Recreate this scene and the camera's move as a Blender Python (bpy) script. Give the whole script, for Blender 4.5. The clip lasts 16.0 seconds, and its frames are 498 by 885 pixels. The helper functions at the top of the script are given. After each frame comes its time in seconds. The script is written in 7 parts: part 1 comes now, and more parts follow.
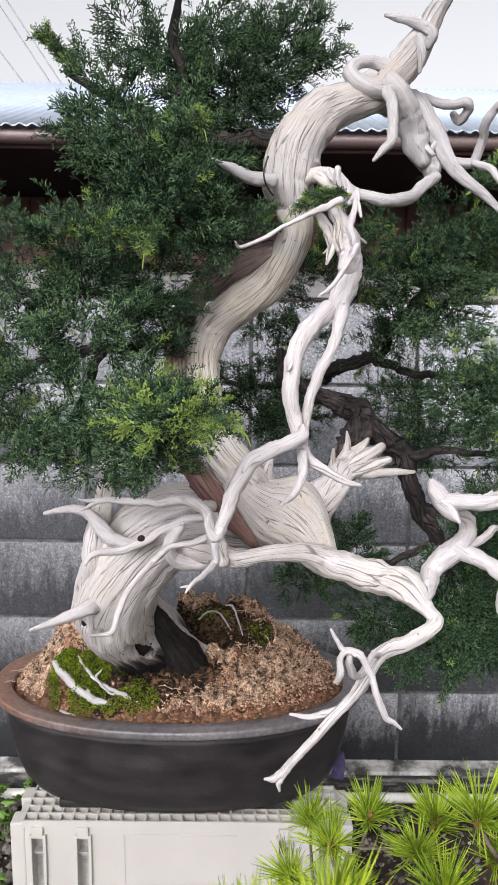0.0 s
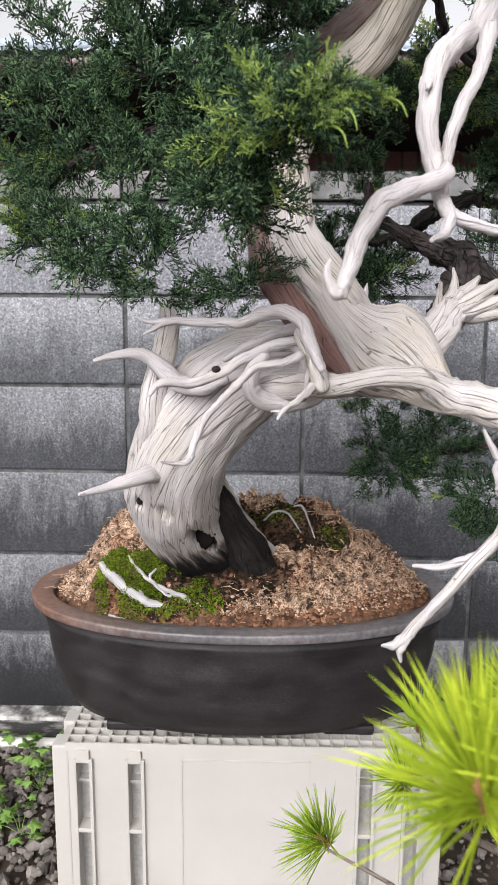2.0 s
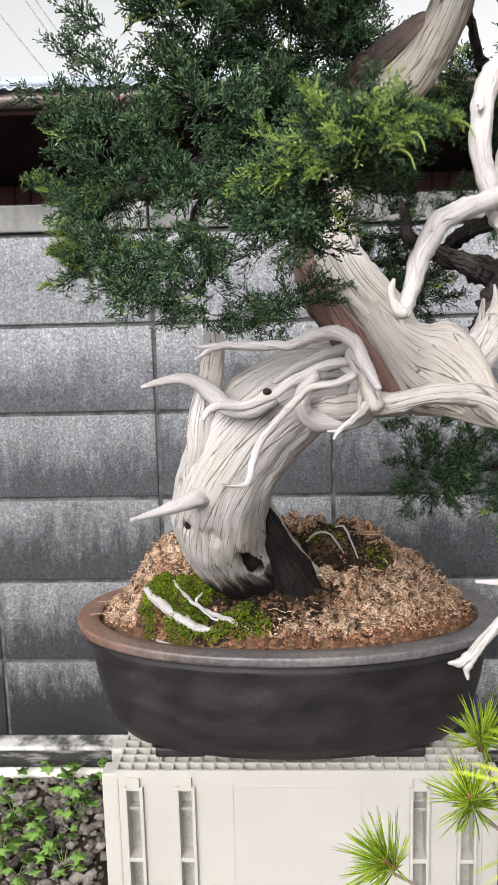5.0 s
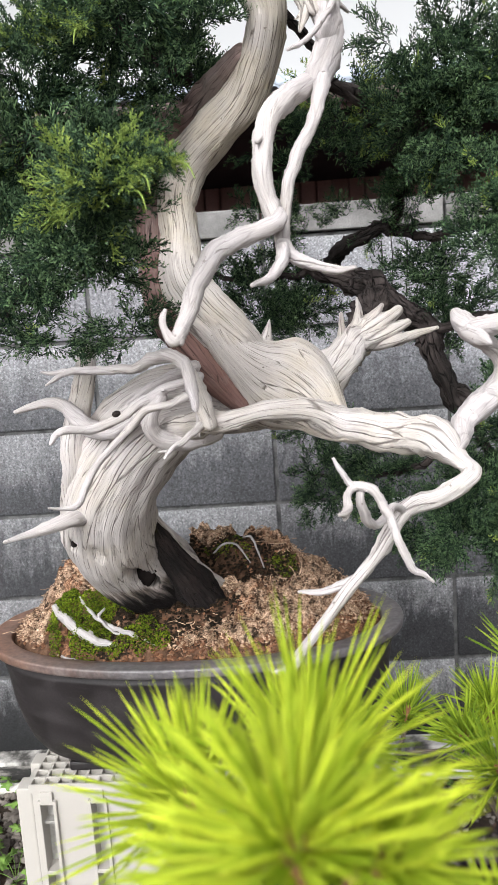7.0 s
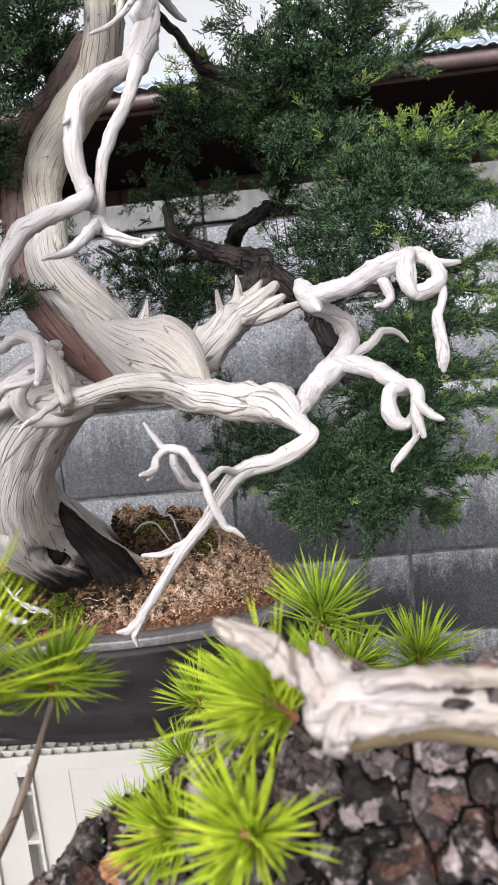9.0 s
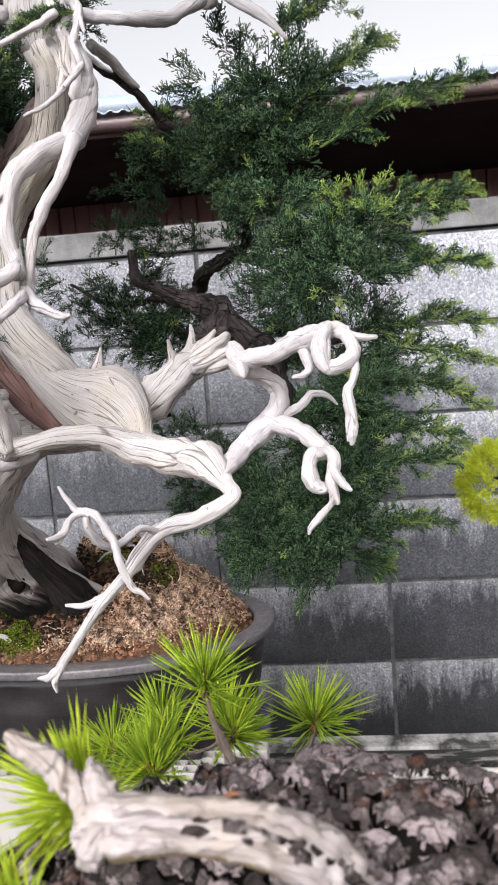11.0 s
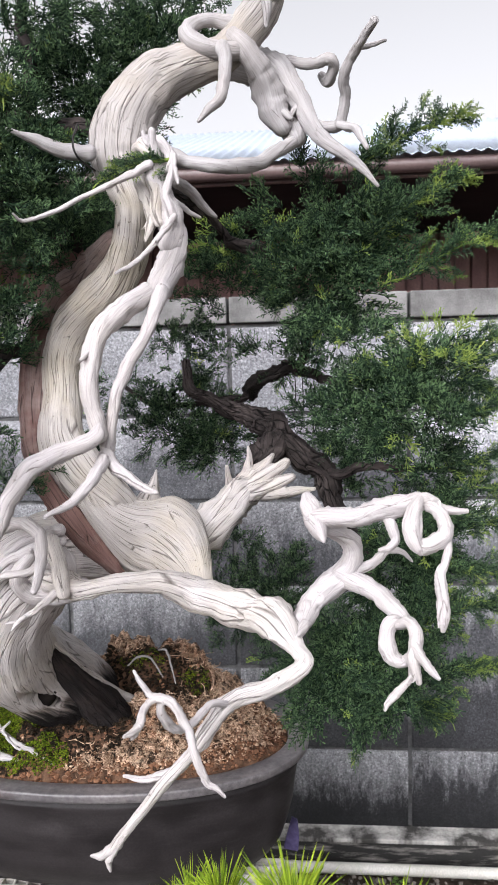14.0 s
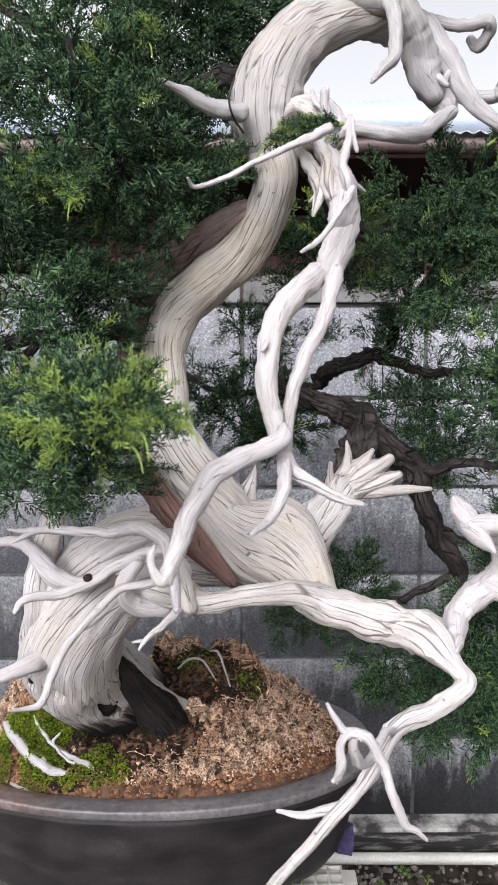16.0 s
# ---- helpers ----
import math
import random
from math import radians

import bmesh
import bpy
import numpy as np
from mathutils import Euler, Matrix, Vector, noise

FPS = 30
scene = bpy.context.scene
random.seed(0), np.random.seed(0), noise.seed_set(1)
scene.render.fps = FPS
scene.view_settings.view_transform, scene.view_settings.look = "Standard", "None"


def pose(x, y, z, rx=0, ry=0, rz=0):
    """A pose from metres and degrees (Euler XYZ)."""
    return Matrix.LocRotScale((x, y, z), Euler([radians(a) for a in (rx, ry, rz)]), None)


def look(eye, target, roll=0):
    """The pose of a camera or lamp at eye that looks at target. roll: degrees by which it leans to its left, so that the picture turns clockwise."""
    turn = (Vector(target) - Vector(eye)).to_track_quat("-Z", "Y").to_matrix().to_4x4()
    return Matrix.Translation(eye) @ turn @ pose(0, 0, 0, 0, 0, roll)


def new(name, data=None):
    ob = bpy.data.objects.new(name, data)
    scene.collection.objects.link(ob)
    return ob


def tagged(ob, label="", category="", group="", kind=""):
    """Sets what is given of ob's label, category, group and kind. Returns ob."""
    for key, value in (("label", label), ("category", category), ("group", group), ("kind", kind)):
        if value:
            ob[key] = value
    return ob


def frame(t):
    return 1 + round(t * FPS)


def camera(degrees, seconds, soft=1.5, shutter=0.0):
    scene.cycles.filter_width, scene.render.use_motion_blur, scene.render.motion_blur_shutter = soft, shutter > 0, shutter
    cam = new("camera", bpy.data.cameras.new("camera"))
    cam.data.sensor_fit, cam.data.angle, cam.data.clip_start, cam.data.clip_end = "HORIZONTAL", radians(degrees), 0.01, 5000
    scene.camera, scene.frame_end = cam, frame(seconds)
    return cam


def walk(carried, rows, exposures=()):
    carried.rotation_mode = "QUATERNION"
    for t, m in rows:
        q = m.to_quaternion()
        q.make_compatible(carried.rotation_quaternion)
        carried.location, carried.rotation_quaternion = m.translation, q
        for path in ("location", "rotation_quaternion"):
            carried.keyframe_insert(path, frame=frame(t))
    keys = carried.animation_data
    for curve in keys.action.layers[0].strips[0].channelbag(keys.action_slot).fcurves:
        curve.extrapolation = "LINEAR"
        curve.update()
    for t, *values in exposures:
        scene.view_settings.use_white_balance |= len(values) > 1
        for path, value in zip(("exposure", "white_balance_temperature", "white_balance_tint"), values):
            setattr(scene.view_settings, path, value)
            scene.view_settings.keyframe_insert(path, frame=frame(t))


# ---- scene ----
cam = camera(36.2, 16.0, soft=0.85)
PATH = [
    (0, (-0.019, 0.052, 1.238), (-0.001, 2.02, 0.883), 0.8),
    (0.5, (-0.028, 0.084, 1.174), (-0.013, 2.048, 0.794), 0.8),
    (1, (-0.035, 0.113, 1.127), (-0.044, 2.075, 0.739), 0.8),
    (1.5, (-0.049, 0.148, 1.086), (-0.082, 2.109, 0.695), 0.5),
    (2, (-0.083, 0.175, 1.047), (-0.128, 2.14, 0.675), 0.4),
    (2.5, (-0.123, 0.187, 1.033), (-0.165, 2.153, 0.669), 0.3),
    (3, (-0.152, 0.188, 1.017), (-0.193, 2.155, 0.655), 0.1),
    (3.2, (-0.165, 0.18, 1.002), (-0.201, 2.151, 0.665), -0.2),
    (5.3, (-0.107, 0.169, 1.056), (-0.197, 2.143, 0.746), -1.5),
    (5.5, (-0.101, 0.169, 1.06), (-0.166, 2.143, 0.74), -1.9),
    (6, (-0.062, 0.17, 1.058), (-0.136, 2.144, 0.743), -2.6),
    (6.5, (-0.017, 0.164, 1.055), (-0.105, 2.139, 0.754), -3.1),
    (7, (0.029, 0.155, 1.055), (-0.071, 2.131, 0.759), -3.9),
    (7.5, (0.061, 0.143, 1.052), (-0.05, 2.117, 0.754), -4.8),
    (8, (0.099, 0.135, 1.037), (-0.022, 2.109, 0.738), -5.5),
    (8.5, (0.14, 0.132, 1.027), (0.012, 2.105, 0.723), -5.9),
    (9, (0.171, 0.134, 1.026), (0.033, 2.106, 0.717), -6.1),
    (9.5, (0.207, 0.132, 1.019), (0.057, 2.102, 0.708), -6.0),
    (10, (0.236, 0.129, 1.029), (0.075, 2.099, 0.722), -5.4),
    (10.2, (0.248, 0.126, 1.034), (0.081, 2.095, 0.729), -5.2),
    (12.3, (0.263, 0.12, 1.14), (0.065, 2.093, 0.881), -2.7),
    (12.5, (0.257, 0.124, 1.146), (0.062, 2.099, 0.896), -2.5),
    (13, (0.248, 0.136, 1.167), (0.052, 2.113, 0.932), -2.2),
    (13.5, (0.231, 0.14, 1.185), (0.042, 2.118, 0.956), -1.9),
    (14, (0.191, 0.162, 1.183), (0.017, 2.141, 0.956), -1.6),
    (14.5, (0.147, 0.194, 1.186), (0.0, 2.175, 0.955), -1.3),
    (15, (0.101, 0.215, 1.19), (-0.004, 2.197, 0.945), -0.8),
    (15.5, (0.057, 0.222, 1.197), (0.002, 2.203, 0.929), -0.5),
    (16, (0.01, 0.22, 1.195), (0.015, 2.199, 0.907), -0.2),
]
walk(cam, [(t, look(eye, target, roll)) for t, eye, target, roll in PATH], [(0.0, -0.19, 6300, 13), (3.2, -0.06, 6400, 12), (5.5, -0.04, 6480, 9), (9.0, -0.05, 6300, 12), (12.5, -0.04, 6320, 14), (16.0, -0.12, 6220, 13)])

# a little depth of field: the pine close to the lens is soft
cam.data.dof.use_dof = True
cam.data.dof.focus_distance = 0.8
cam.data.dof.aperture_fstop = 25.0

# ---- world, sun, exposure ----
SUN_ELEV, SUN_ROT = 35.0, 197.0
world = bpy.data.worlds.new("overcast_sky")
scene.world = world
world.use_nodes = True
wn, wl = world.node_tree.nodes, world.node_tree.links
sky = wn.new("ShaderNodeTexSky")
sky.sky_type, sky.sun_disc = "NISHITA", False
sky.sun_elevation, sky.sun_rotation = radians(SUN_ELEV), radians(SUN_ROT)
sky.air_density, sky.dust_density, sky.ozone_density = 1.0, 5.0, 1.0
cloud = wn.new("ShaderNodeHueSaturation")
cloud.inputs["Saturation"].default_value = 0.03
wl.new(sky.outputs[0], cloud.inputs["Color"])
wl.new(cloud.outputs[0], wn["Background"].inputs["Color"])
wn["Background"].inputs["Strength"].default_value = 0.26

lamp = bpy.data.lights.new("sun", "SUN")
lamp.energy, lamp.angle, lamp.color = 2.08, radians(45), (1.0, 0.975, 0.955)
sun = new("sun", lamp)
az, el = radians(SUN_ROT), radians(SUN_ELEV)
sun.matrix_world = look((0, 0, 5), Vector((0, 0, 5)) - Vector((math.sin(az) * math.cos(el), math.cos(az) * math.cos(el), math.sin(el))))
scene.view_settings.exposure = 0.0


# ---- helpers for building ----
RNG = np.random.default_rng(7)


def mesh_of(name, verts, faces, mats, uvs=None, smooth=True, index=None):
    """A mesh from arrays: verts (n, 3), faces a list of face arrays (k, 3) or (k, 4)."""
    me = bpy.data.meshes.new(name)
    verts = np.asarray(verts, np.float32)
    faces = [np.asarray(f, np.int32) for f in faces if len(f)]
    loops = np.concatenate([f.ravel() for f in faces])
    counts = np.concatenate([np.full(len(f), f.shape[1], np.int32) for f in faces])
    me.vertices.add(len(verts))
    me.vertices.foreach_set("co", verts.ravel())
    me.loops.add(len(loops))
    me.loops.foreach_set("vertex_index", loops)
    me.polygons.add(len(counts))
    me.polygons.foreach_set("loop_start", np.concatenate([[0], np.cumsum(counts)[:-1]]).astype(np.int32))
    me.polygons.foreach_set("use_smooth", np.full(len(counts), smooth))
    for m in mats:
        me.materials.append(m)
    if index is not None:
        me.polygons.foreach_set("material_index", np.asarray(index, np.int32))
    if uvs is not None:
        layer = me.uv_layers.new(name="UVMap")
        layer.data.foreach_set("uv", np.asarray(uvs, np.float32)[loops].ravel())
    me.update(calc_edges=True)
    return me


def put(name, me, parent=None, label="", m=None, local=False):
    """Links a mesh under its thing; the mesh is in world metres unless local is set."""
    ob = new(name, me)
    if parent is not None:
        ob.parent = parent
        if not local:
            ob.matrix_parent_inverse = Matrix.Translation(-parent.location)
    if m is not None:
        ob.matrix_basis = m
    if label:
        tagged(ob, label=label)
    return ob


def thing(name, label, category, at=(0, 0, 0), group="", kind=""):
    ob = new(name)
    ob.empty_display_size = 0.02
    ob.location = at
    return tagged(ob, label, category, group, kind)


def part(name, bm, material, parent, label="", smooth=False):
    me = bpy.data.meshes.new(name)
    bm.to_mesh(me)
    bm.free()
    me.materials.append(material)
    if smooth:
        me.polygons.foreach_set("use_smooth", np.full(len(me.polygons), True))
    ob = new(name, me)
    if parent is not None:
        ob.parent = parent
        ob.matrix_parent_inverse = Matrix.Translation(-parent.location)
    if label:
        tagged(ob, label=label)
    return ob


def box(bm, x0, y0, z0, x1, y1, z1, bevel=0.0):
    """A box between two corners, its edges rounded."""
    r = bmesh.ops.create_cube(bm, size=1.0)
    for v in r["verts"]:
        v.co = Vector(((x0, x1)[v.co.x > 0], (y0, y1)[v.co.y > 0], (z0, z1)[v.co.z > 0]))
    if bevel:
        edges = list({e for v in r["verts"] for e in v.link_edges})
        bmesh.ops.bevel(bm, geom=edges, offset=bevel, segments=2, affect="EDGES", profile=0.6)


def spline(points, per):
    """Catmull-Rom through rows of numbers, per steps to each stretch."""
    p = np.asarray(points, float)
    p = np.vstack([2 * p[0] - p[1], p, 2 * p[-1] - p[-2]])
    out = []
    for i in range(1, len(p) - 2):
        for t in np.linspace(0, 1, per, endpoint=False):
            a, b, c, d = p[i - 1], p[i], p[i + 1], p[i + 2]
            out.append(0.5 * (2 * b + (c - a) * t + (2 * a - 5 * b + 4 * c - d) * t**2 + (3 * b - a - 3 * c + d) * t**3))
    out.append(p[-2])
    return np.array(out)


def tube(points, seg=12, per=6, flute=0.06, lump=0.08, freq=3.0, twist=1.0, seed=0.0, pinch=None, wobble=0.0):
    """A tapered limb through (x, y, z, radius) rows, with ridges along its grain. Returns verts, faces, uvs."""
    c = spline(points, per)
    pos, rad = c[:, :3], np.maximum(c[:, 3], 0.0004)
    if wobble:
        run = np.concatenate([[0], np.cumsum(np.linalg.norm(np.diff(pos, axis=0), axis=1))]) / (4.5 * rad.mean())
        pos = pos + np.array([noise.noise_vector(Vector((s, seed * 7.3, 0.5))) for s in run]) * (wobble * rad)[:, None]
    tan = np.gradient(pos, axis=0)
    tan /= np.linalg.norm(tan, axis=1, keepdims=True) + 1e-12
    # rounded ends
    s = np.array([0.35, 0.65, 0.87, 0.97])[:, None]
    pos = np.vstack([pos[0] - tan[0] * rad[0] * s[::-1], pos, pos[-1] + tan[-1] * rad[-1] * s])
    k = np.sqrt(1 - s[:, 0] ** 2)
    rad = np.concatenate([rad[0] * k[::-1], rad, rad[-1] * k])
    tan = np.vstack([np.repeat(tan[:1], 4, 0), tan, np.repeat(tan[-1:], 4, 0)])
    up = np.array([0.0, 1.0, -0.15])
    up -= tan[0] * (up @ tan[0])
    if np.linalg.norm(up) < 0.1:
        up = np.cross(tan[0], (1, 0, 0))
    along = np.concatenate([[0], np.cumsum(np.linalg.norm(np.diff(pos, axis=0), axis=1))])
    verts, uvs = [], []
    mean = float(rad.mean())
    for i in range(len(pos)):
        up = up - tan[i] * (up @ tan[i])
        up /= np.linalg.norm(up)
        side = np.cross(tan[i], up)
        for j in range(seg + 1):
            a = 2 * math.pi * j / seg
            turn = a + twist * along[i] * 2
            f = noise.noise(Vector((math.cos(turn) * freq, math.sin(turn) * freq, along[i] * 6 + seed)))
            f2 = noise.noise(Vector((math.cos(turn) * freq * 3.1, math.sin(turn) * freq * 3.1, along[i] * 10 + seed + 9)))
            g = noise.noise(Vector((math.cos(a) * 0.9 + seed * 3, math.sin(a) * 0.9, along[i] / mean * 0.55)))
            k = noise.noise(Vector((math.cos(turn) * 1.9 + seed, math.sin(turn) * 1.9, along[i] / mean * 0.8 + 5)))
            h = noise.noise(Vector((math.cos(a) * 1.6 + seed * 5, math.sin(a) * 1.6, along[i] / mean * 2.1 + 3)))
            r = rad[i] * (1 + flute * (f + 0.6 * f2) + lump * (g + 0.3 * k + 1.6 * h * abs(h)))
            verts.append(pos[i] + r * (math.cos(a) * up + math.sin(a) * side))
            uvs.append((a * mean, along[i]))
    n, w = len(pos), seg + 1
    i, j = np.meshgrid(np.arange(n - 1), np.arange(seg), indexing="ij")
    quad = np.stack([i * w + j, i * w + j + 1, (i + 1) * w + j + 1, (i + 1) * w + j], -1).reshape(-1, 4)
    verts += [pos[0] - tan[0] * rad[0] * 0.1, pos[-1] + tan[-1] * rad[-1] * 0.1]
    uvs += [(0, 0), (0, along[-1])]
    k = np.arange(seg)
    caps = np.vstack([np.stack([np.full(seg, n * w), k + 1, k], -1), np.stack([np.full(seg, n * w + 1), (n - 1) * w + k, (n - 1) * w + k + 1], -1)])
    verts = np.array(verts)
    if pinch is not None:
        verts = pinch(verts)
    return verts, [quad, caps], np.array(uvs)


def limb(name, points, material, parent, label="", spurs=0, **kw):
    """A limb, with a few short broken spurs along it."""
    v, f, uv = tube(points, **kw)
    rng = np.random.default_rng(int(1000 * abs(points[0][0]) + 77 * len(points)))
    c = spline(points, 4) if spurs else None
    for _ in range(spurs):
        i = rng.integers(2, len(c) - 2)
        way = c[i + 1, :3] - c[i - 1, :3]
        way /= np.linalg.norm(way) + 1e-9
        out = rng.normal(0, 1, 3)
        out -= way * (out @ way)
        out = out / np.linalg.norm(out) + way * rng.uniform(0.2, 1.0)
        p, r, ln = c[i, :3], c[i, 3], rng.uniform(1.3, 1.9)
        w, g, t = tube([(*p, r * 0.5), (*(p + out * r * ln * 0.55), r * 0.3), (*(p + out * r * ln * 0.85 + way * r * 0.2), r * 0.17), (*(p + out * r * ln), r * 0.06)], seg=10, per=3, flute=0.2, lump=0.3, seed=i)
        put("spur", mesh_of("spur", w, g, [material], t), parent)
    return put(name, mesh_of(name, v, f, [material], uv), parent, label)


# ---- materials ----
def material(name, rough=0.7, metal=0.0):
    m = bpy.data.materials.new(name)
    m.use_nodes = True
    b = m.node_tree.nodes["Principled BSDF"]
    b.inputs["Roughness"].default_value, b.inputs["Metallic"].default_value = rough, metal
    return m, m.node_tree.nodes, m.node_tree.links, b


def coords(n, l, kind="Object", scale=(1, 1, 1)):
    t, mp = n.new("ShaderNodeTexCoord"), n.new("ShaderNodeMapping")
    mp.inputs["Scale"].default_value = scale
    l.new(t.outputs[kind], mp.inputs["Vector"])
    return mp.outputs[0]


def grain(n, l, vec, scale, detail=5.0, rough=0.6, distortion=0.0):
    t = n.new("ShaderNodeTexNoise")
    t.inputs["Scale"].default_value, t.inputs["Detail"].default_value = scale, detail
    t.inputs["Roughness"].default_value, t.inputs["Distortion"].default_value = rough, distortion
    if vec is not None:
        l.new(vec, t.inputs["Vector"])
    return t.outputs["Fac"]


def ramp(n, l, fac, stops, interp="LINEAR"):
    r = n.new("ShaderNodeValToRGB")
    r.color_ramp.interpolation = interp
    el = r.color_ramp.elements
    while len(el) < len(stops):
        el.new(0.5)
    for e, (p, c) in zip(el, stops):
        e.position, e.color = p, (*c, 1) if len(c) == 3 else c
    l.new(fac, r.inputs[0])
    return r.outputs[0]


def mix(n, l, fac, a, b, mode="MIX"):
    m = n.new("ShaderNodeMix")
    m.data_type, m.blend_type = "RGBA", mode
    for s, v in ((m.inputs[0], fac), (m.inputs[6], a), (m.inputs[7], b)):
        if isinstance(v, (int, float)):
            s.default_value = v
        elif isinstance(v, tuple):
            s.default_value = (*v, 1)
        else:
            l.new(v, s)
    return m.outputs[2]


def bump(n, l, b, height, strength=0.4, dist=0.002):
    k = n.new("ShaderNodeBump")
    k.inputs["Strength"].default_value, k.inputs["Distance"].default_value = strength, dist
    l.new(height, k.inputs["Height"])
    l.new(k.outputs[0], b.inputs["Normal"])


def grey(v):
    return (v, v, v)


def scalar(n, l, op, x, y=0.0, z=0.0, clamp=False):
    k = n.new("ShaderNodeMath")
    k.operation, k.use_clamp = op, clamp
    for s, v in zip(k.inputs, (x, y, z)):
        if isinstance(v, (int, float)):
            s.default_value = v
        else:
            l.new(v, s)
    return k.outputs[0]


def checks(n, l, vec, cell, long, width):
    """Drying cracks: the edges of long narrow cells, as thin lines that open and close."""
    mp, v = n.new("ShaderNodeMapping"), n.new("ShaderNodeTexVoronoi")
    mp.inputs["Scale"].default_value = (1 / cell, 1 / (cell * long), 1)
    l.new(vec, mp.inputs["Vector"])
    v.voronoi_dimensions, v.feature = "2D", "DISTANCE_TO_EDGE"
    v.inputs["Scale"].default_value = 1.0
    l.new(mp.outputs[0], v.inputs["Vector"])
    line = scalar(n, l, "DIVIDE", v.outputs["Distance"], width)
    return scalar(n, l, "SUBTRACT", 1.0, line, clamp=True)


def wood(name, crack, low, high, warm, cell=0.006, long=15.0, open_at=0.42, depth=0.9, rough=0.8, fibre=1.0, wave=0.009, char=None):
    """Weathered wood with its grain and its drying cracks along the limb; char gives the heights between which it is burnt black."""
    m, n, l, b = material(name, rough)
    b.inputs["Specular IOR Level"].default_value = 0.25
    obj = coords(n, l, "Object")
    swirl, push, add = n.new("ShaderNodeTexNoise"), n.new("ShaderNodeVectorMath"), n.new("ShaderNodeVectorMath")
    swirl.inputs["Scale"].default_value, swirl.inputs["Detail"].default_value = 14.0, 1.5
    l.new(obj, swirl.inputs["Vector"])
    push.operation, add.operation = "MULTIPLY", "ADD"
    push.inputs[1].default_value = (wave, wave * 0.4, 0)
    l.new(swirl.outputs["Color"], push.inputs[0])
    l.new(coords(n, l, "UV"), add.inputs[0])
    l.new(push.outputs[0], add.inputs[1])
    uv = add.outputs[0]

    def along(scale, stretch, detail, rough):
        mp = n.new("ShaderNodeMapping")
        mp.inputs["Scale"].default_value = (1, stretch, 1)
        l.new(uv, mp.inputs["Vector"])
        return grain(n, l, mp.outputs[0], scale, detail, rough)

    patch = grain(n, l, obj, 34, 4, 0.6)
    gape = ramp(n, l, patch, [(open_at, grey(0.003)), (open_at + 0.22, grey(0.085))])
    wide_crack = checks(n, l, uv, cell, long, gape)
    thin_crack = checks(n, l, uv, cell * 0.4, long * 1.2, ramp(n, l, grain(n, l, obj, 60, 3), [(0.42, grey(0.008)), (0.68, grey(0.11))]))
    broad, hair = along(130 * fibre, 0.06, 5, 0.65), along(900 * fibre, 0.03, 4, 0.7)
    body = ramp(n, l, broad, [(0.32, low), (0.62, high)])
    body = mix(n, l, ramp(n, l, grain(n, l, obj, 13, 5, 0.65), [(0.44, grey(0)), (0.68, grey(0.75))]), body, warm)
    body = mix(n, l, 1.0, body, ramp(n, l, hair, [(0.3, grey(0.74)), (0.5, grey(0.98)), (0.66, grey(1.1))]), "MULTIPLY")
    pit = ramp(n, l, grain(n, l, obj, 190, 2), [(0.24, grey(0.7)), (0.3, grey(0))])
    col = mix(n, l, scalar(n, l, "MULTIPLY", thin_crack, 0.3), body, crack)
    col = mix(n, l, scalar(n, l, "MULTIPLY", wide_crack, 0.78), col, crack)
    col = mix(n, l, pit, col, crack)
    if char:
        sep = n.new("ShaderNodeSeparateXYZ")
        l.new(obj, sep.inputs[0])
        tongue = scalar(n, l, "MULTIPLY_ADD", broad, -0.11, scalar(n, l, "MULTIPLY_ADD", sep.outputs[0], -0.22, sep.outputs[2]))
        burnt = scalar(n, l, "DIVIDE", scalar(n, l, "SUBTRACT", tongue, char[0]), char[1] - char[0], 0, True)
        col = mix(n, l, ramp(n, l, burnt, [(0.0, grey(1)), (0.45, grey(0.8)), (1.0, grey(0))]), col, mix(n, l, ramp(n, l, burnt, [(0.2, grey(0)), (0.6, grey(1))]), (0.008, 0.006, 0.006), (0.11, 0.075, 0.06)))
    l.new(col, b.inputs["Base Color"])
    h = scalar(n, l, "MULTIPLY_ADD", wide_crack, -1.0, scalar(n, l, "MULTIPLY", hair, 0.45))
    h = scalar(n, l, "MULTIPLY_ADD", thin_crack, -0.4, h)
    h = scalar(n, l, "MULTIPLY_ADD", broad, 0.8, h)
    bump(n, l, b, h, depth, 0.0016)
    return m


AGED = wood("weathered_trunk_wood", (0.08, 0.062, 0.052), (0.45, 0.41, 0.38), (0.57, 0.53, 0.505), (0.52, 0.455, 0.35), 0.0058, 26, 0.42, 0.6)
CROWN = wood("grey_arch_wood", (0.07, 0.057, 0.05), (0.31, 0.285, 0.27), (0.43, 0.4, 0.385), (0.37, 0.325, 0.27), 0.0058, 22, 0.42, 0.7)
GREYED = wood("grey_crown_deadwood", (0.15, 0.13, 0.125), (0.32, 0.3, 0.296), (0.42, 0.4, 0.4), (0.36, 0.33, 0.315), 0.009, 14, 0.56, 0.5)
WOOD = wood("bleached_deadwood", (0.09, 0.072, 0.062), (0.49, 0.45, 0.43), (0.6, 0.56, 0.55), (0.52, 0.465, 0.4), 0.0075, 20, 0.41, 0.7)
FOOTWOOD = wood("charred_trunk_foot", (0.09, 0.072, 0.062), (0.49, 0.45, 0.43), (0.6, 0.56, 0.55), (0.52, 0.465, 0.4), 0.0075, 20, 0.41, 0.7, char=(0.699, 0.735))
JIN = wood("white_deadwood", (0.2, 0.17, 0.16), (0.44, 0.405, 0.4), (0.53, 0.495, 0.5), (0.45, 0.41, 0.385), 0.01, 12, 0.55, 0.6)
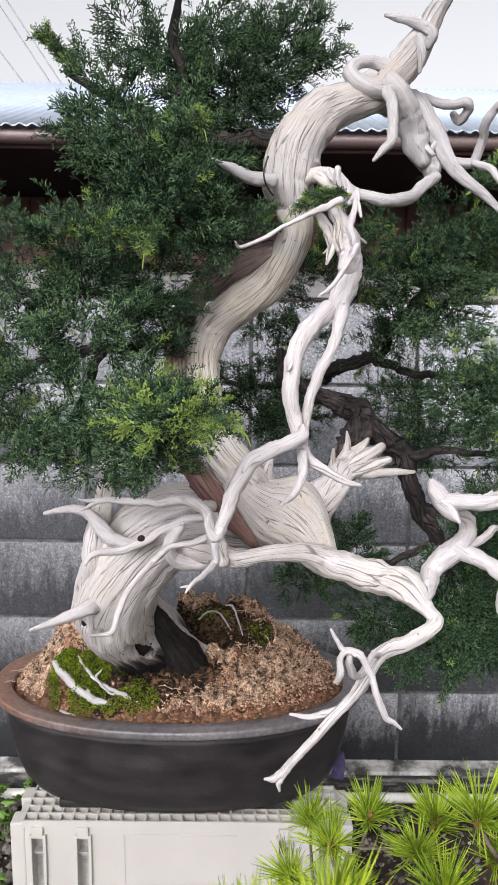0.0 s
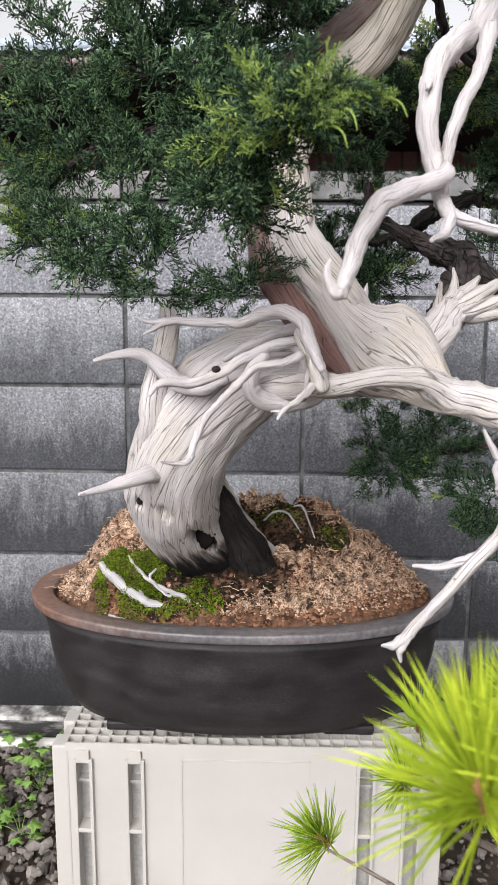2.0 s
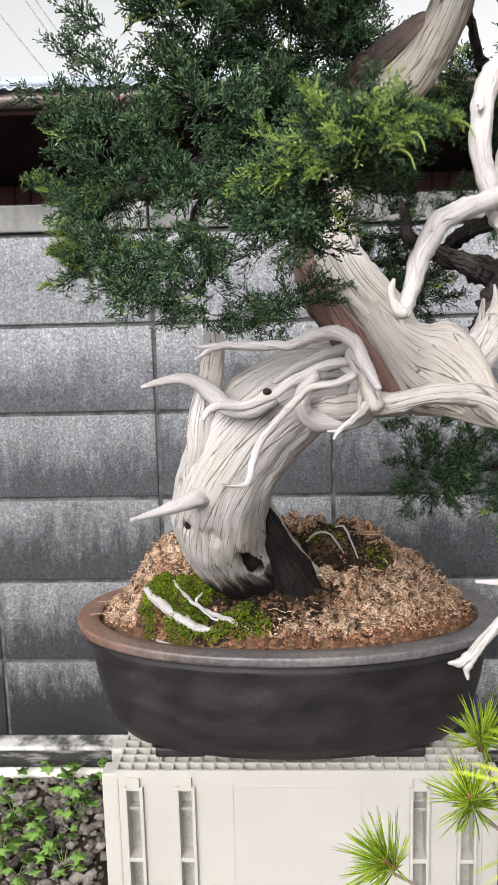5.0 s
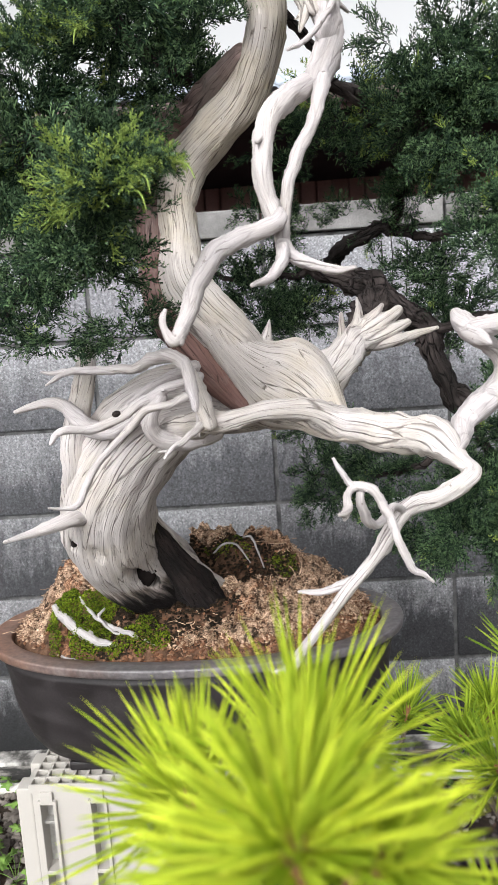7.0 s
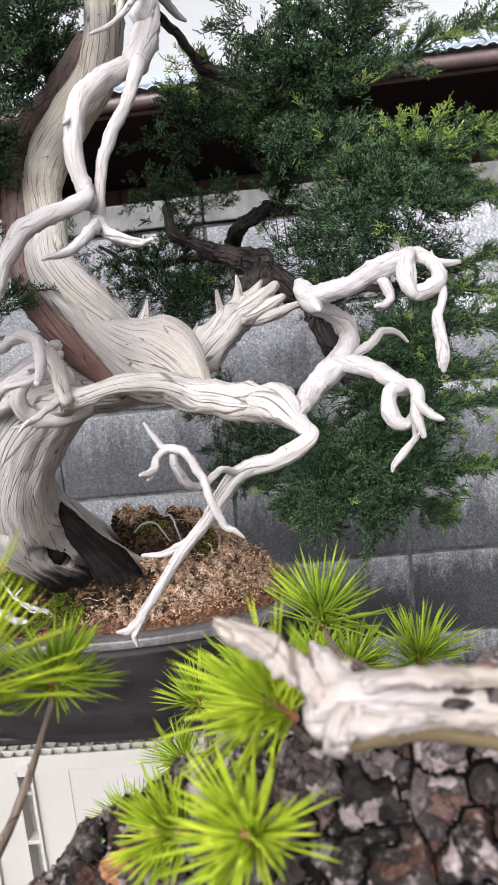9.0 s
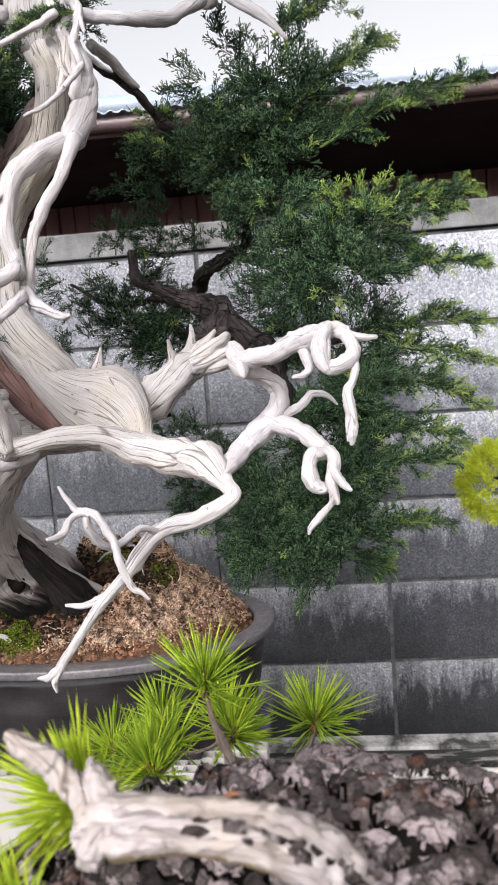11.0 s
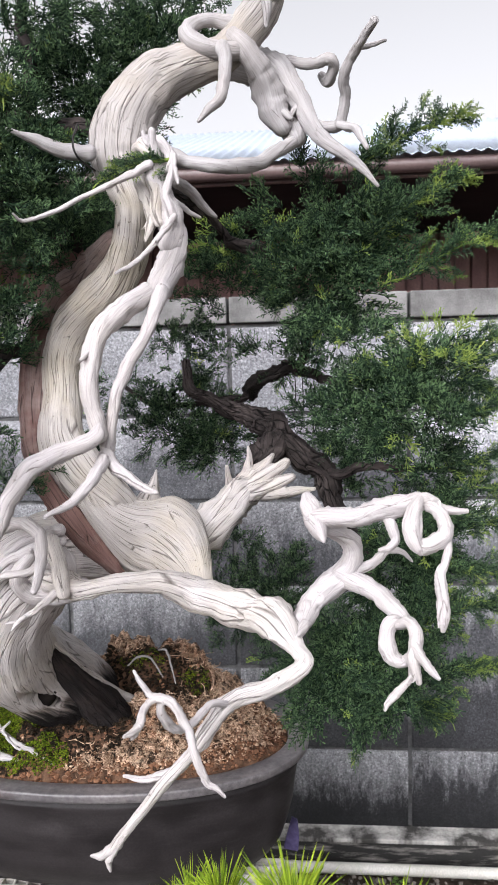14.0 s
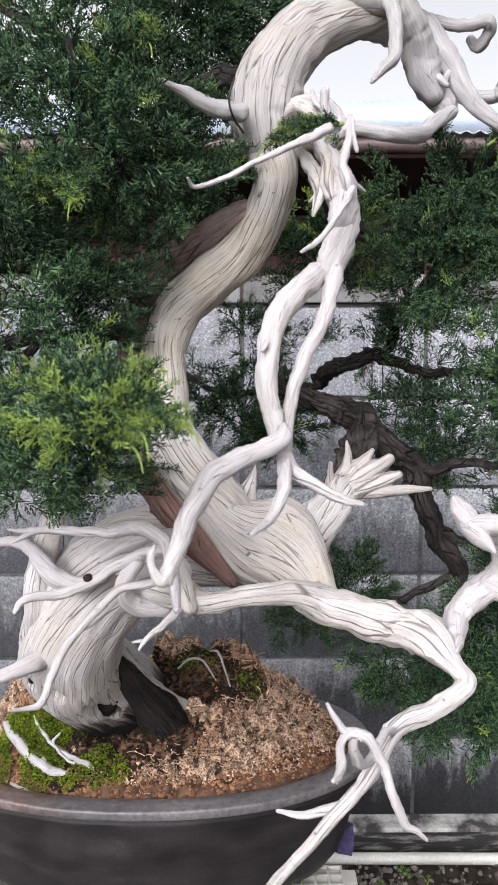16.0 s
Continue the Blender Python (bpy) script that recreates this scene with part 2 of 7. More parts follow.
GREYWOOD = wood("weathered_pine_wood", (0.1, 0.07, 0.055), (0.27, 0.225, 0.2), (0.5, 0.45, 0.44), (0.27, 0.205, 0.115), 0.012, 5, 0.5, 0.8, fibre=0.35, wave=0.02)
TAN = wood("tan_heartwood", (0.09, 0.065, 0.035), (0.2, 0.15, 0.085), (0.32, 0.25, 0.15), (0.2, 0.13, 0.07), 0.008, 10, 0.5, 0.5)
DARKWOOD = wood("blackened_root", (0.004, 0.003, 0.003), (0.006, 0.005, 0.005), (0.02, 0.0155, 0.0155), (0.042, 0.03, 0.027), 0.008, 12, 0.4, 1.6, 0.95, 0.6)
BARK = wood("red_live_bark", (0.03, 0.015, 0.013), (0.1, 0.05, 0.043), (0.24, 0.14, 0.122), (0.38, 0.31, 0.29), 0.006, 16, 0.4, 0.8, 0.62, 0.7)
LIVE = wood("dark_branch_bark", (0.005, 0.004, 0.004), (0.011, 0.009, 0.0085), (0.038, 0.03, 0.028), (0.13, 0.105, 0.1), 0.006, 6, 0.38, 1.8, 0.92, 0.6)


def leafy(name, dark, lit, rough=0.5, translucent=0.2):
    m, n, l, b = material(name, rough)
    b.inputs["Specular IOR Level"].default_value = 0.1
    geo = n.new("ShaderNodeNewGeometry")
    patch = grain(n, l, coords(n, l, "Object"), 22, 3)
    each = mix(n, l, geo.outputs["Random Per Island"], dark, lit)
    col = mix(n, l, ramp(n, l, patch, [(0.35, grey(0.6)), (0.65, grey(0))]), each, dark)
    l.new(col, b.inputs["Base Color"])
    tr, ms = n.new("ShaderNodeBsdfTranslucent"), n.new("ShaderNodeMixShader")
    l.new(col, tr.inputs["Color"])
    ms.inputs[0].default_value = translucent
    l.new(b.outputs[0], ms.inputs[1])
    l.new(tr.outputs[0], ms.inputs[2])
    l.new(ms.outputs[0], n["Material Output"].inputs["Surface"])
    return m


# near-black inner cords: the shade inside the foliage put into their colour
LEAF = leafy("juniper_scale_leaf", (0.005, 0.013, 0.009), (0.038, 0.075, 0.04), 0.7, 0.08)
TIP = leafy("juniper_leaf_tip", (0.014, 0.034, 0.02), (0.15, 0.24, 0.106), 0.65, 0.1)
YOUNG = leafy("juniper_young_tip", (0.13, 0.21, 0.05), (0.38, 0.47, 0.11), 0.65)
NEEDLE = leafy("pine_needle", (0.2, 0.33, 0.03), (0.74, 0.88, 0.085), 0.45, 0.45)
# brighter copy of the needles: the light on the near tufts put into colour
NEEDLE_LIT = leafy("lit_pine_needle", (0.36, 0.5, 0.03), (0.9, 0.97, 0.1), 0.45, 0.45)
WEED = leafy("weed_leaf", (0.09, 0.18, 0.035), (0.24, 0.38, 0.09))
GOLD = leafy("golden_juniper_leaf", (0.45, 0.52, 0.03), (0.75, 0.8, 0.06), 0.7, 0.3)
MOSS = leafy("moss", (0.008, 0.018, 0.003), (0.19, 0.25, 0.012), 0.95, 0.0)


def concrete():
    m, n, l, b = material("concrete_block", 0.85)
    geo = n.new("ShaderNodeNewGeometry")
    sep = n.new("ShaderNodeSeparateXYZ")
    l.new(geo.outputs["Position"], sep.inputs[0])
    obj = coords(n, l, "Object")
    sepo = n.new("ShaderNodeSeparateXYZ")
    l.new(obj, sepo.inputs[0])
    info = n.new("ShaderNodeObjectInfo")
    world_xyz = n.new("ShaderNodeMapping")
    l.new(geo.outputs["Position"], world_xyz.inputs["Vector"])
    big = grain(n, l, world_xyz.outputs[0], 5, 5, 0.62)
    fine = grain(n, l, world_xyz.outputs[0], 230, 5, 0.8)
    streak_map = n.new("ShaderNodeMapping")
    streak_map.inputs["Scale"].default_value = (1, 1, 0.3)
    l.new(geo.outputs["Position"], streak_map.inputs["Vector"])
    streak = grain(n, l, streak_map.outputs[0], 24, 10, 0.85)

    def math_node(op, x, y, clamp=False):
        k = n.new("ShaderNodeMath")
        k.operation, k.use_clamp = op, clamp
        for s, v in zip(k.inputs, (x, y)):
            if isinstance(v, (int, float)):
                s.default_value = v
            else:
                l.new(v, s)
        return k.outputs[0]

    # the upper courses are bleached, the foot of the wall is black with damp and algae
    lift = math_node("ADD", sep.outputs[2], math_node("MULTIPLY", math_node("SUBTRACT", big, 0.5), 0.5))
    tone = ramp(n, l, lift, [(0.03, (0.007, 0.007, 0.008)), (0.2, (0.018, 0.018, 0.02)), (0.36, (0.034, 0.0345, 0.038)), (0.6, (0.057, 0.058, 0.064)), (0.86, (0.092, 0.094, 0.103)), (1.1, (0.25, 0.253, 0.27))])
    # lime bloom under each top edge
    top = math_node("ADD", math_node("MULTIPLY", sepo.outputs[2], 6.0), math_node("MULTIPLY", streak, 2.6))
    top = math_node("ADD", top, math_node("MULTIPLY", math_node("SUBTRACT", info.outputs["Random"], 0.5), 0.5))
    bloom = ramp(n, l, math_node("SUBTRACT", top, 0.97), [(0.3, grey(0)), (1.0, grey(0.9))])
    col = mix(n, l, bloom, tone, mix(n, l, 0.55, tone, (0.42, 0.42, 0.435)))
    speck = ramp(n, l, fine, [(0.32, grey(0.08)), (0.43, grey(0.68)), (0.55, grey(1.08)), (0.68, grey(2.3))])
    col = mix(n, l, 1.0, col, speck, "MULTIPLY")
    run_map = n.new("ShaderNodeMapping")
    run_map.inputs["Scale"].default_value = (1, 1, 0.12)
    l.new(geo.outputs["Position"], run_map.inputs["Vector"])
    run = grain(n, l, run_map.outputs[0], 75, 6, 0.75)
    col = mix(n, l, 1.0, col, ramp(n, l, run, [(0.32, grey(0.82)), (0.5, grey(0.98)), (0.66, grey(1.12))]), "MULTIPLY")
    # the tone rises along the wall, darker at low x and lighter at high x
    lengthwise = math_node("ADD", math_node("MULTIPLY", sep.outputs[0], 0.8), math_node("MULTIPLY", big, 0.6))
    col = mix(n, l, 1.0, col, ramp(n, l, lengthwise, [(0.0, grey(0.84)), (0.35, grey(0.97)), (0.55, grey(1.25)), (0.9, grey(1.75))]), "MULTIPLY")
    l.new(col, b.inputs["Base Color"])
    bump(n, l, b, fine, 0.8, 0.003)
    return m


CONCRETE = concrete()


def plain(name, dark, light, scale=8.0, rough=0.6, fine=200.0, bump_amount=0.15, metal=0.0, lo=0.35, hi=0.65, stretch=(1, 1, 1), mottle=0.35, gloss=0.5):
    """Two tones of one colour in large patches, with a fine grain."""
    m, n, l, b = material(name, rough, metal)
    vec = coords(n, l, "Object", stretch)
    g = grain(n, l, vec, scale, 5)
    f = grain(n, l, coords(n, l, "Object"), fine, 3)
    col = ramp(n, l, g, [(lo, dark), (hi, light)])
    b.inputs["Specular IOR Level"].default_value = gloss
    col = mix(n, l, mottle, col, mix(n, l, 1.0, col, ramp(n, l, f, [(0.3, grey(0.5)), (0.7, grey(1.4))]), "MULTIPLY"))
    l.new(col, b.inputs["Base Color"])
    bump(n, l, b, f, bump_amount, 0.001)
    return m


BUD = plain("brown_pine_bud", (0.16, 0.07, 0.03), (0.34, 0.16, 0.07), 60, 0.8)
MORTAR = plain("mortar", (0.035, 0.035, 0.036), (0.12, 0.12, 0.12), 30, 0.9)
CAPSTONE = plain("cap_concrete", (0.09, 0.088, 0.085), (0.24, 0.235, 0.23), 9, 0.9, 300, 0.4)
FOOTING = plain("footing_concrete", (0.02, 0.019, 0.018), (0.3, 0.28, 0.26), 12, 0.9, 160, 0.5, lo=0.5, hi=0.72, stretch=(1, 1, 6))
LIME = plain("lime_crust", (0.05, 0.047, 0.043), (0.55, 0.53, 0.5), 14, 0.9, 160, 0.5, lo=0.4, hi=0.6, stretch=(1, 1, 0.3))


def pot_clay():
    """Dark unglazed clay with chalky clouds, level brush streaks and a few scuffs."""
    m, n, l, b = material("unglazed_clay", 0.5)
    b.inputs["Specular IOR Level"].default_value = 0.35
    cloud = grain(n, l, coords(n, l, "Object", (1, 1, 1.6)), 15, 7, 0.68)
    streak = grain(n, l, coords(n, l, "Object", (1, 1, 9)), 24, 6, 0.7)
    fine = grain(n, l, coords(n, l, "Object"), 330, 4)
    col = ramp(n, l, cloud, [(0.36, (0.012, 0.0105, 0.011)), (0.52, (0.02, 0.0172, 0.0178)), (0.74, (0.038, 0.033, 0.034))])
    col = mix(n, l, ramp(n, l, streak, [(0.52, grey(0)), (0.72, grey(0.3))]), col, (0.055, 0.049, 0.049))
    col = mix(n, l, 1.0, col, ramp(n, l, fine, [(0.3, grey(0.72)), (0.7, grey(1.3))]), "MULTIPLY")
    l.new(col, b.inputs["Base Color"])
    l.new(ramp(n, l, cloud, [(0.4, grey(0.42)), (0.66, grey(0.68))]), b.inputs["Roughness"])
    bump(n, l, b, mix(n, l, 0.6, fine, streak), 0.2, 0.001)
    return m


CLAY = pot_clay()


def rim_clay():
    """Grey clay rim, rusty at the end where the water stands."""
    m, n, l, b = material("rusty_clay_rim", 0.42)
    obj = coords(n, l, "Object")
    g, f = grain(n, l, obj, 9, 6, 0.7), grain(n, l, obj, 140, 4)
    sep, add = n.new("ShaderNodeSeparateXYZ"), n.new("ShaderNodeMath")
    l.new(obj, sep.inputs[0])
    add.operation = "MULTIPLY_ADD"
    l.new(g, add.inputs[0])
    add.inputs[1].default_value = 0.25
    l.new(sep.outputs[0], add.inputs[2])
    col = ramp(n, l, g, [(0.34, (0.05, 0.045, 0.046)), (0.46, (0.105, 0.097, 0.1)), (0.7, (0.165, 0.148, 0.148))])
    shift = n.new("ShaderNodeMath")
    shift.operation = "ADD"
    l.new(add.outputs[0], shift.inputs[0])
    shift.inputs[1].default_value = 0.5
    col = mix(n, l, ramp(n, l, shift.outputs[0], [(0.24, grey(0.9)), (0.42, grey(0))]), col, (0.16, 0.078, 0.045))
    col = mix(n, l, 1.0, col, ramp(n, l, f, [(0.3, grey(0.6)), (0.7, grey(1.35))]), "MULTIPLY")
    l.new(col, b.inputs["Base Color"])
    bump(n, l, b, f, 0.12, 0.001)
    return m


RIM = rim_clay()
PLASTIC = plain("grey_white_plastic", (0.385, 0.362, 0.33), (0.435, 0.412, 0.378), 4, 0.42, 900, 0.02, mottle=0.06)
# darker copy of the crate plastic, with the shade of its recesses painted in
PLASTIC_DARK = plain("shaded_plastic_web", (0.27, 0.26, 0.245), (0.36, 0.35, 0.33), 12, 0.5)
PIPE = plain("pvc_pipe", (0.5, 0.48, 0.43), (0.66, 0.64, 0.59), 8, 0.4, 300, 0.05)
EARTH = plain("dark_earth", (0.018, 0.014, 0.011), (0.07, 0.052, 0.04), 18, 0.95, 300, 0.8, gloss=0.1)
SOIL = plain("potting_soil", (0.025, 0.014, 0.009), (0.15, 0.085, 0.054), 70, 0.95, 420, 0.9, gloss=0.1)
FIBRE = leafy("dried_sphagnum", (0.14, 0.075, 0.045), (0.72, 0.53, 0.38), 0.9, 0.1)


def sphagnum():
    """A felt of dried moss: pale matted strands over dark pores, browner where it is damp."""
    m, n, l, b = material("sphagnum_mat", 0.95)
    b.inputs["Specular IOR Level"].default_value = 0.1
    obj = coords(n, l, "Object")
    lump, mat, fine = grain(n, l, obj, 75, 5, 0.7), grain(n, l, obj, 230, 5, 0.75, 2.2), grain(n, l, obj, 1500, 3, 0.7)
    damp = grain(n, l, obj, 17, 3)
    col = ramp(n, l, mat, [(0.38, (0.025, 0.013, 0.008)), (0.46, (0.25, 0.145, 0.09)), (0.53, (0.62, 0.44, 0.31)), (0.66, (0.9, 0.71, 0.54))])
    col = mix(n, l, 1.0, col, ramp(n, l, lump, [(0.4, grey(0.14)), (0.5, grey(0.8)), (0.62, grey(1.2))]), "MULTIPLY")
    col = mix(n, l, 1.0, col, ramp(n, l, fine, [(0.3, grey(0.65)), (0.65, grey(1.2))]), "MULTIPLY")
    col = mix(n, l, ramp(n, l, damp, [(0.4, grey(0.7)), (0.5, grey(0))]), col, mix(n, l, 1.0, col, (0.6, 0.42, 0.33), "MULTIPLY"))
    l.new(col, b.inputs["Base Color"])
    bump(n, l, b, mix(n, l, 0.5, mat, lump), 1.0, 0.005)
    return m


SPHAGNUM = sphagnum()
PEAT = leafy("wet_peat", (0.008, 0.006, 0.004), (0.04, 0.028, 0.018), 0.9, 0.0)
GRANULE = leafy("baked_clay_granule", (0.08, 0.036, 0.02), (0.32, 0.17, 0.1), 0.9, 0.0)
STONE = leafy("gravel_stone", (0.05, 0.042, 0.037), (0.3, 0.265, 0.235), 0.85, 0.0)
ROOF = plain("blue_grey_roof_metal", (0.5, 0.58, 0.7), (0.6, 0.68, 0.8), 3, 0.4, 60, 0.02)
FASCIA = plain("brown_painted_metal", (0.1, 0.067, 0.064), (0.15, 0.103, 0.098), 4, 0.4, 90, 0.05)
SIDING = plain("brown_siding", (0.24, 0.12, 0.108), (0.32, 0.17, 0.155), 5, 0.55, 90, 0.1)
# near black because the shade under the eave is put into this colour
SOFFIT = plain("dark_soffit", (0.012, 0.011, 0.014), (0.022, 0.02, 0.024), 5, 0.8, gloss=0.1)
PURPLE = plain("purple_webbing", (0.035, 0.028, 0.08), (0.075, 0.06, 0.14), 40, 0.8)
TWIG = wood("grey_twig_bark", (0.04, 0.03, 0.025), (0.13, 0.1, 0.085), (0.28, 0.23, 0.2), (0.22, 0.15, 0.11), 0.004, 5, 0.45)
WIRE = plain("training_wire", (0.02, 0.018, 0.018), (0.04, 0.036, 0.034), 30, 0.45, metal=0.6)


def pine_bark():
    m, n, l, b = material("flaky_pine_bark", 0.85)
    b.inputs["Specular IOR Level"].default_value = 0.2
    info, geo, add = n.new("ShaderNodeObjectInfo"), n.new("ShaderNodeNewGeometry"), n.new("ShaderNodeMath")
    add.operation = "ADD"
    l.new(info.outputs["Random"], add.inputs[0])
    l.new(geo.outputs["Random Per Island"], add.inputs[1])
    each = n.new("ShaderNodeMath")
    each.operation = "FRACT"
    l.new(add.outputs[0], each.inputs[0])
    obj = coords(n, l, "Object")
    base = ramp(n, l, each.outputs[0], [(0.0, (0.035, 0.028, 0.026)), (0.4, (0.095, 0.074, 0.069)), (0.75, (0.17, 0.135, 0.13)), (1.0, (0.25, 0.2, 0.198))])
    f, g = grain(n, l, obj, 300, 6, 0.78), grain(n, l, obj, 75, 6, 0.74)
    push, add2 = n.new("ShaderNodeVectorMath"), n.new("ShaderNodeVectorMath")
    jag = n.new("ShaderNodeTexNoise")
    jag.inputs["Scale"].default_value, jag.inputs["Detail"].default_value = 120.0, 4.0
    l.new(obj, jag.inputs["Vector"])
    push.operation, add2.operation = "MULTIPLY", "ADD"
    push.inputs[1].default_value = (0.012, 0.012, 0.012)
    l.new(jag.outputs["Color"], push.inputs[0])
    l.new(push.outputs[0], add2.inputs[0])
    l.new(obj, add2.inputs[1])
    # thin layers that have come off in flakes, each of its own tone, with pale broken edges
    layer, rim = n.new("ShaderNodeTexVoronoi"), n.new("ShaderNodeTexVoronoi")
    rim.feature = "DISTANCE_TO_EDGE"
    for v in (layer, rim):
        v.inputs["Scale"].default_value = 115.0
        l.new(add2.outputs[0], v.inputs["Vector"])
    sep = n.new("ShaderNodeSeparateColor")
    l.new(layer.outputs["Color"], sep.inputs[0])
    tone = sep.outputs[0]
    col = mix(n, l, 1.0, base, ramp(n, l, tone, [(0.0, grey(0.35)), (0.5, grey(0.9)), (1.0, grey(1.7))]), "MULTIPLY")
    col = mix(n, l, ramp(n, l, tone, [(0.74, grey(0)), (0.8, grey(0.8))]), col, (0.46, 0.375, 0.375))
    col = mix(n, l, ramp(n, l, sep.outputs[1], [(0.86, grey(0)), (0.9, grey(0.6))]), col, (0.13, 0.06, 0.038))
    col = mix(n, l, ramp(n, l, rim.outputs["Distance"], [(0.03, grey(0.8)), (0.07, grey(0))]), col, (0.016, 0.013, 0.012))
    col = mix(n, l, ramp(n, l, g, [(0.54, grey(0)), (0.68, grey(0.6))]), col, (0.42, 0.36, 0.355))
    col = mix(n, l, 1.0, col, ramp(n, l, f, [(0.32, grey(0.25)), (0.5, grey(0.95)), (0.7, grey(1.6))]), "MULTIPLY")
    l.new(col, b.inputs["Base Color"])
    f = scalar(n, l, "MULTIPLY_ADD", tone, 0.7, f)
    bump(n, l, b, mix(n, l, 0.5, f, g), 1.0, 0.004)
    return m


PINEBARK = pine_bark()
RUST = plain("orange_inner_bark", (0.16, 0.07, 0.045), (0.55, 0.25, 0.12), 190, 0.85, 500, 0.6, gloss=0.15)
PINECRACK = plain("fissure_and_hole_black", (0.006, 0.005, 0.005), (0.02, 0.016, 0.015), 30, 0.95, gloss=0.05)


# ---- ground ----
def ground():
    xs = np.concatenate([[-3000, -300, -30, -6], np.linspace(-2, 2, 81), [6, 30, 300, 3000]])
    ys = np.concatenate([[-3000, -300, -30, -6, -2], np.linspace(0, 1.9, 40), [3, 8, 30, 300, 3000]])
    v = [(x, y, 0.012 * noise.noise(Vector((x * 6, y * 6, 0))) - 0.006 if abs(x) < 2.1 and -0.1 < y < 1.95 else -0.01) for y in ys for x in xs]
    w = len(xs)
    i, j = np.meshgrid(np.arange(len(ys) - 1), np.arange(w - 1), indexing="ij")
    q = np.stack([i * w + j, i * w + j + 1, (i + 1) * w + j + 1, (i + 1) * w + j], -1).reshape(-1, 4)
    tagged(put("ground", mesh_of("ground", v, [q], [EARTH])), "dark bare earth of the yard at the wall's foot", "ground", kind="structure")


ground()


# ---- block wall ----
COURSE, BLOCK, WALL_Y = 0.2, 0.4, 1.885


def block_mesh(name, w, h, d, mat):
    bm = bmesh.new()
    box(bm, -w / 2, 0, -h / 2, w / 2, d, h / 2, 0.004)
    me = bpy.data.meshes.new(name)
    bm.to_mesh(me)
    bm.free()
    me.materials.append(mat)
    return me


def wall():
    w = thing("wall_north", "weathered grey concrete block wall with stacked joints", "wall", (0, WALL_Y, 0), kind="structure")
    bm = bmesh.new()
    box(bm, -2.41, WALL_Y + 0.007, 0.0, 2.41, WALL_Y + 0.093, 1.252)
    part("mortar", bm, MORTAR, w)
    bm = bmesh.new()
    box(bm, -2.41, -0.055 + WALL_Y, -0.05, 2.41, WALL_Y + 0.15, 0.058, 0.006)
    part("footing", bm, FOOTING, w, "rough concrete footing with white lime stains")
    bm = bmesh.new()
    box(bm, -2.4, WALL_Y - 0.057, 0.05, 2.4, WALL_Y - 0.002, 0.0605, 0.003)
    part("lime_crust", bm, LIME, w, "thin white crust of lime along the footing")
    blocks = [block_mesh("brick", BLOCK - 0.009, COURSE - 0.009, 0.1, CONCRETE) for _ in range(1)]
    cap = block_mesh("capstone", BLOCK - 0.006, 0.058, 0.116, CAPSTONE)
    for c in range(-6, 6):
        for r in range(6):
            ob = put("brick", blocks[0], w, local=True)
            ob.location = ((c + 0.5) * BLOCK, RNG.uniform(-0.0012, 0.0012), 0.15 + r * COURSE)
        ob = put("capstone", cap, w, local=True)
        ob.location = ((c + 0.5) * BLOCK, -0.008, 1.252 + 0.033)


wall()


def house():
    h = thing("house", "low outbuilding with brown siding and pale blue metal roof", "house", (0, 4.3, 0))
    # siding boards
    for i in range(86):
        x = -3.6 + i * 0.084
        bm = bmesh.new()
        box(bm, x, 4.3, 0.0, x + 0.076, 4.325, 1.9, 0.006)
        part("siding_panel", bm, SIDING, h)
    bm = bmesh.new()
    box(bm, -3.6, 4.328, 0.0, 3.6, 5.6, 1.85)
    part("wall", bm, SIDING, h)
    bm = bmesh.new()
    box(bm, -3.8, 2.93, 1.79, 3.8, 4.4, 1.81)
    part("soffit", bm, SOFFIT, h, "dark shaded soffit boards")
    bm = bmesh.new()
    box(bm, -3.8, 2.9, 1.778, 3.8, 2.93, 1.838, 0.006)
    part("fascia", bm, FASCIA, h)
    # half-round gutter
    v, f, uv = tube([(-3.8, 2.872, 1.808, 0.025), (0, 2.872, 1.81, 0.025), (3.8, 2.872, 1.808, 0.025)], seg=14, per=2, flute=0, lump=0)
    put("gutter", mesh_of("gutter", v, f, [FASCIA], uv), h, "brown half-round rain gutter")
    # corrugated sheet roof
    xs = np.arange(-3.85, 3.85, 0.006)
    rows = [(2.83, 1.842), (3.6, 2.09), (5.1, 2.575), (5.9, 2.3)]
    v = [(x, y, z + 0.0045 * math.sin(x * 2 * math.pi / 0.045) + dz) for dz in (0.0, -0.004) for y, z in rows for x in xs]
    w = len(xs)
    i, j = np.meshgrid(np.arange(3), np.arange(w - 1), indexing="ij")
    q = np.stack([i * w + j, i * w + j + 1, (i + 1) * w + j + 1, (i + 1) * w + j], -1).reshape(-1, 4)
    o = 4 * w
    k = np.arange(w - 1)
    edge = np.stack([k, k + 1, k + 1 + o, k + o], -1)
    put("roof", mesh_of("roof", v, [q, q[:, ::-1] + o, edge], [ROOF]), h, "pale blue corrugated metal roof")


house()


def cables():
    for rows in (
        [(-4.46, 9.00, 7.00, 0.003), (-2.69, 9.00, 4.38, 0.003), (-1.57, 9.00, 2.72, 0.003)],
        [(-4.39, 9.00, 7.05, 0.003), (-2.62, 9.00, 4.44, 0.003), (-1.44, 9.00, 2.71, 0.003)],
        [(-4.70, 9.00, 6.47, 0.003), (-2.71, 9.00, 3.92, 0.003), (0.41, 9.00, -0.10, 0.003)],
    ):
        v, f, uv = tube(rows, seg=6, per=6, flute=0, lump=0)
        tagged(put("overhead_cable", mesh_of("overhead_cable", v, f, [WIRE], uv)), "thin overhead power cable against the white sky", "cable", "overhead cables")


cables()


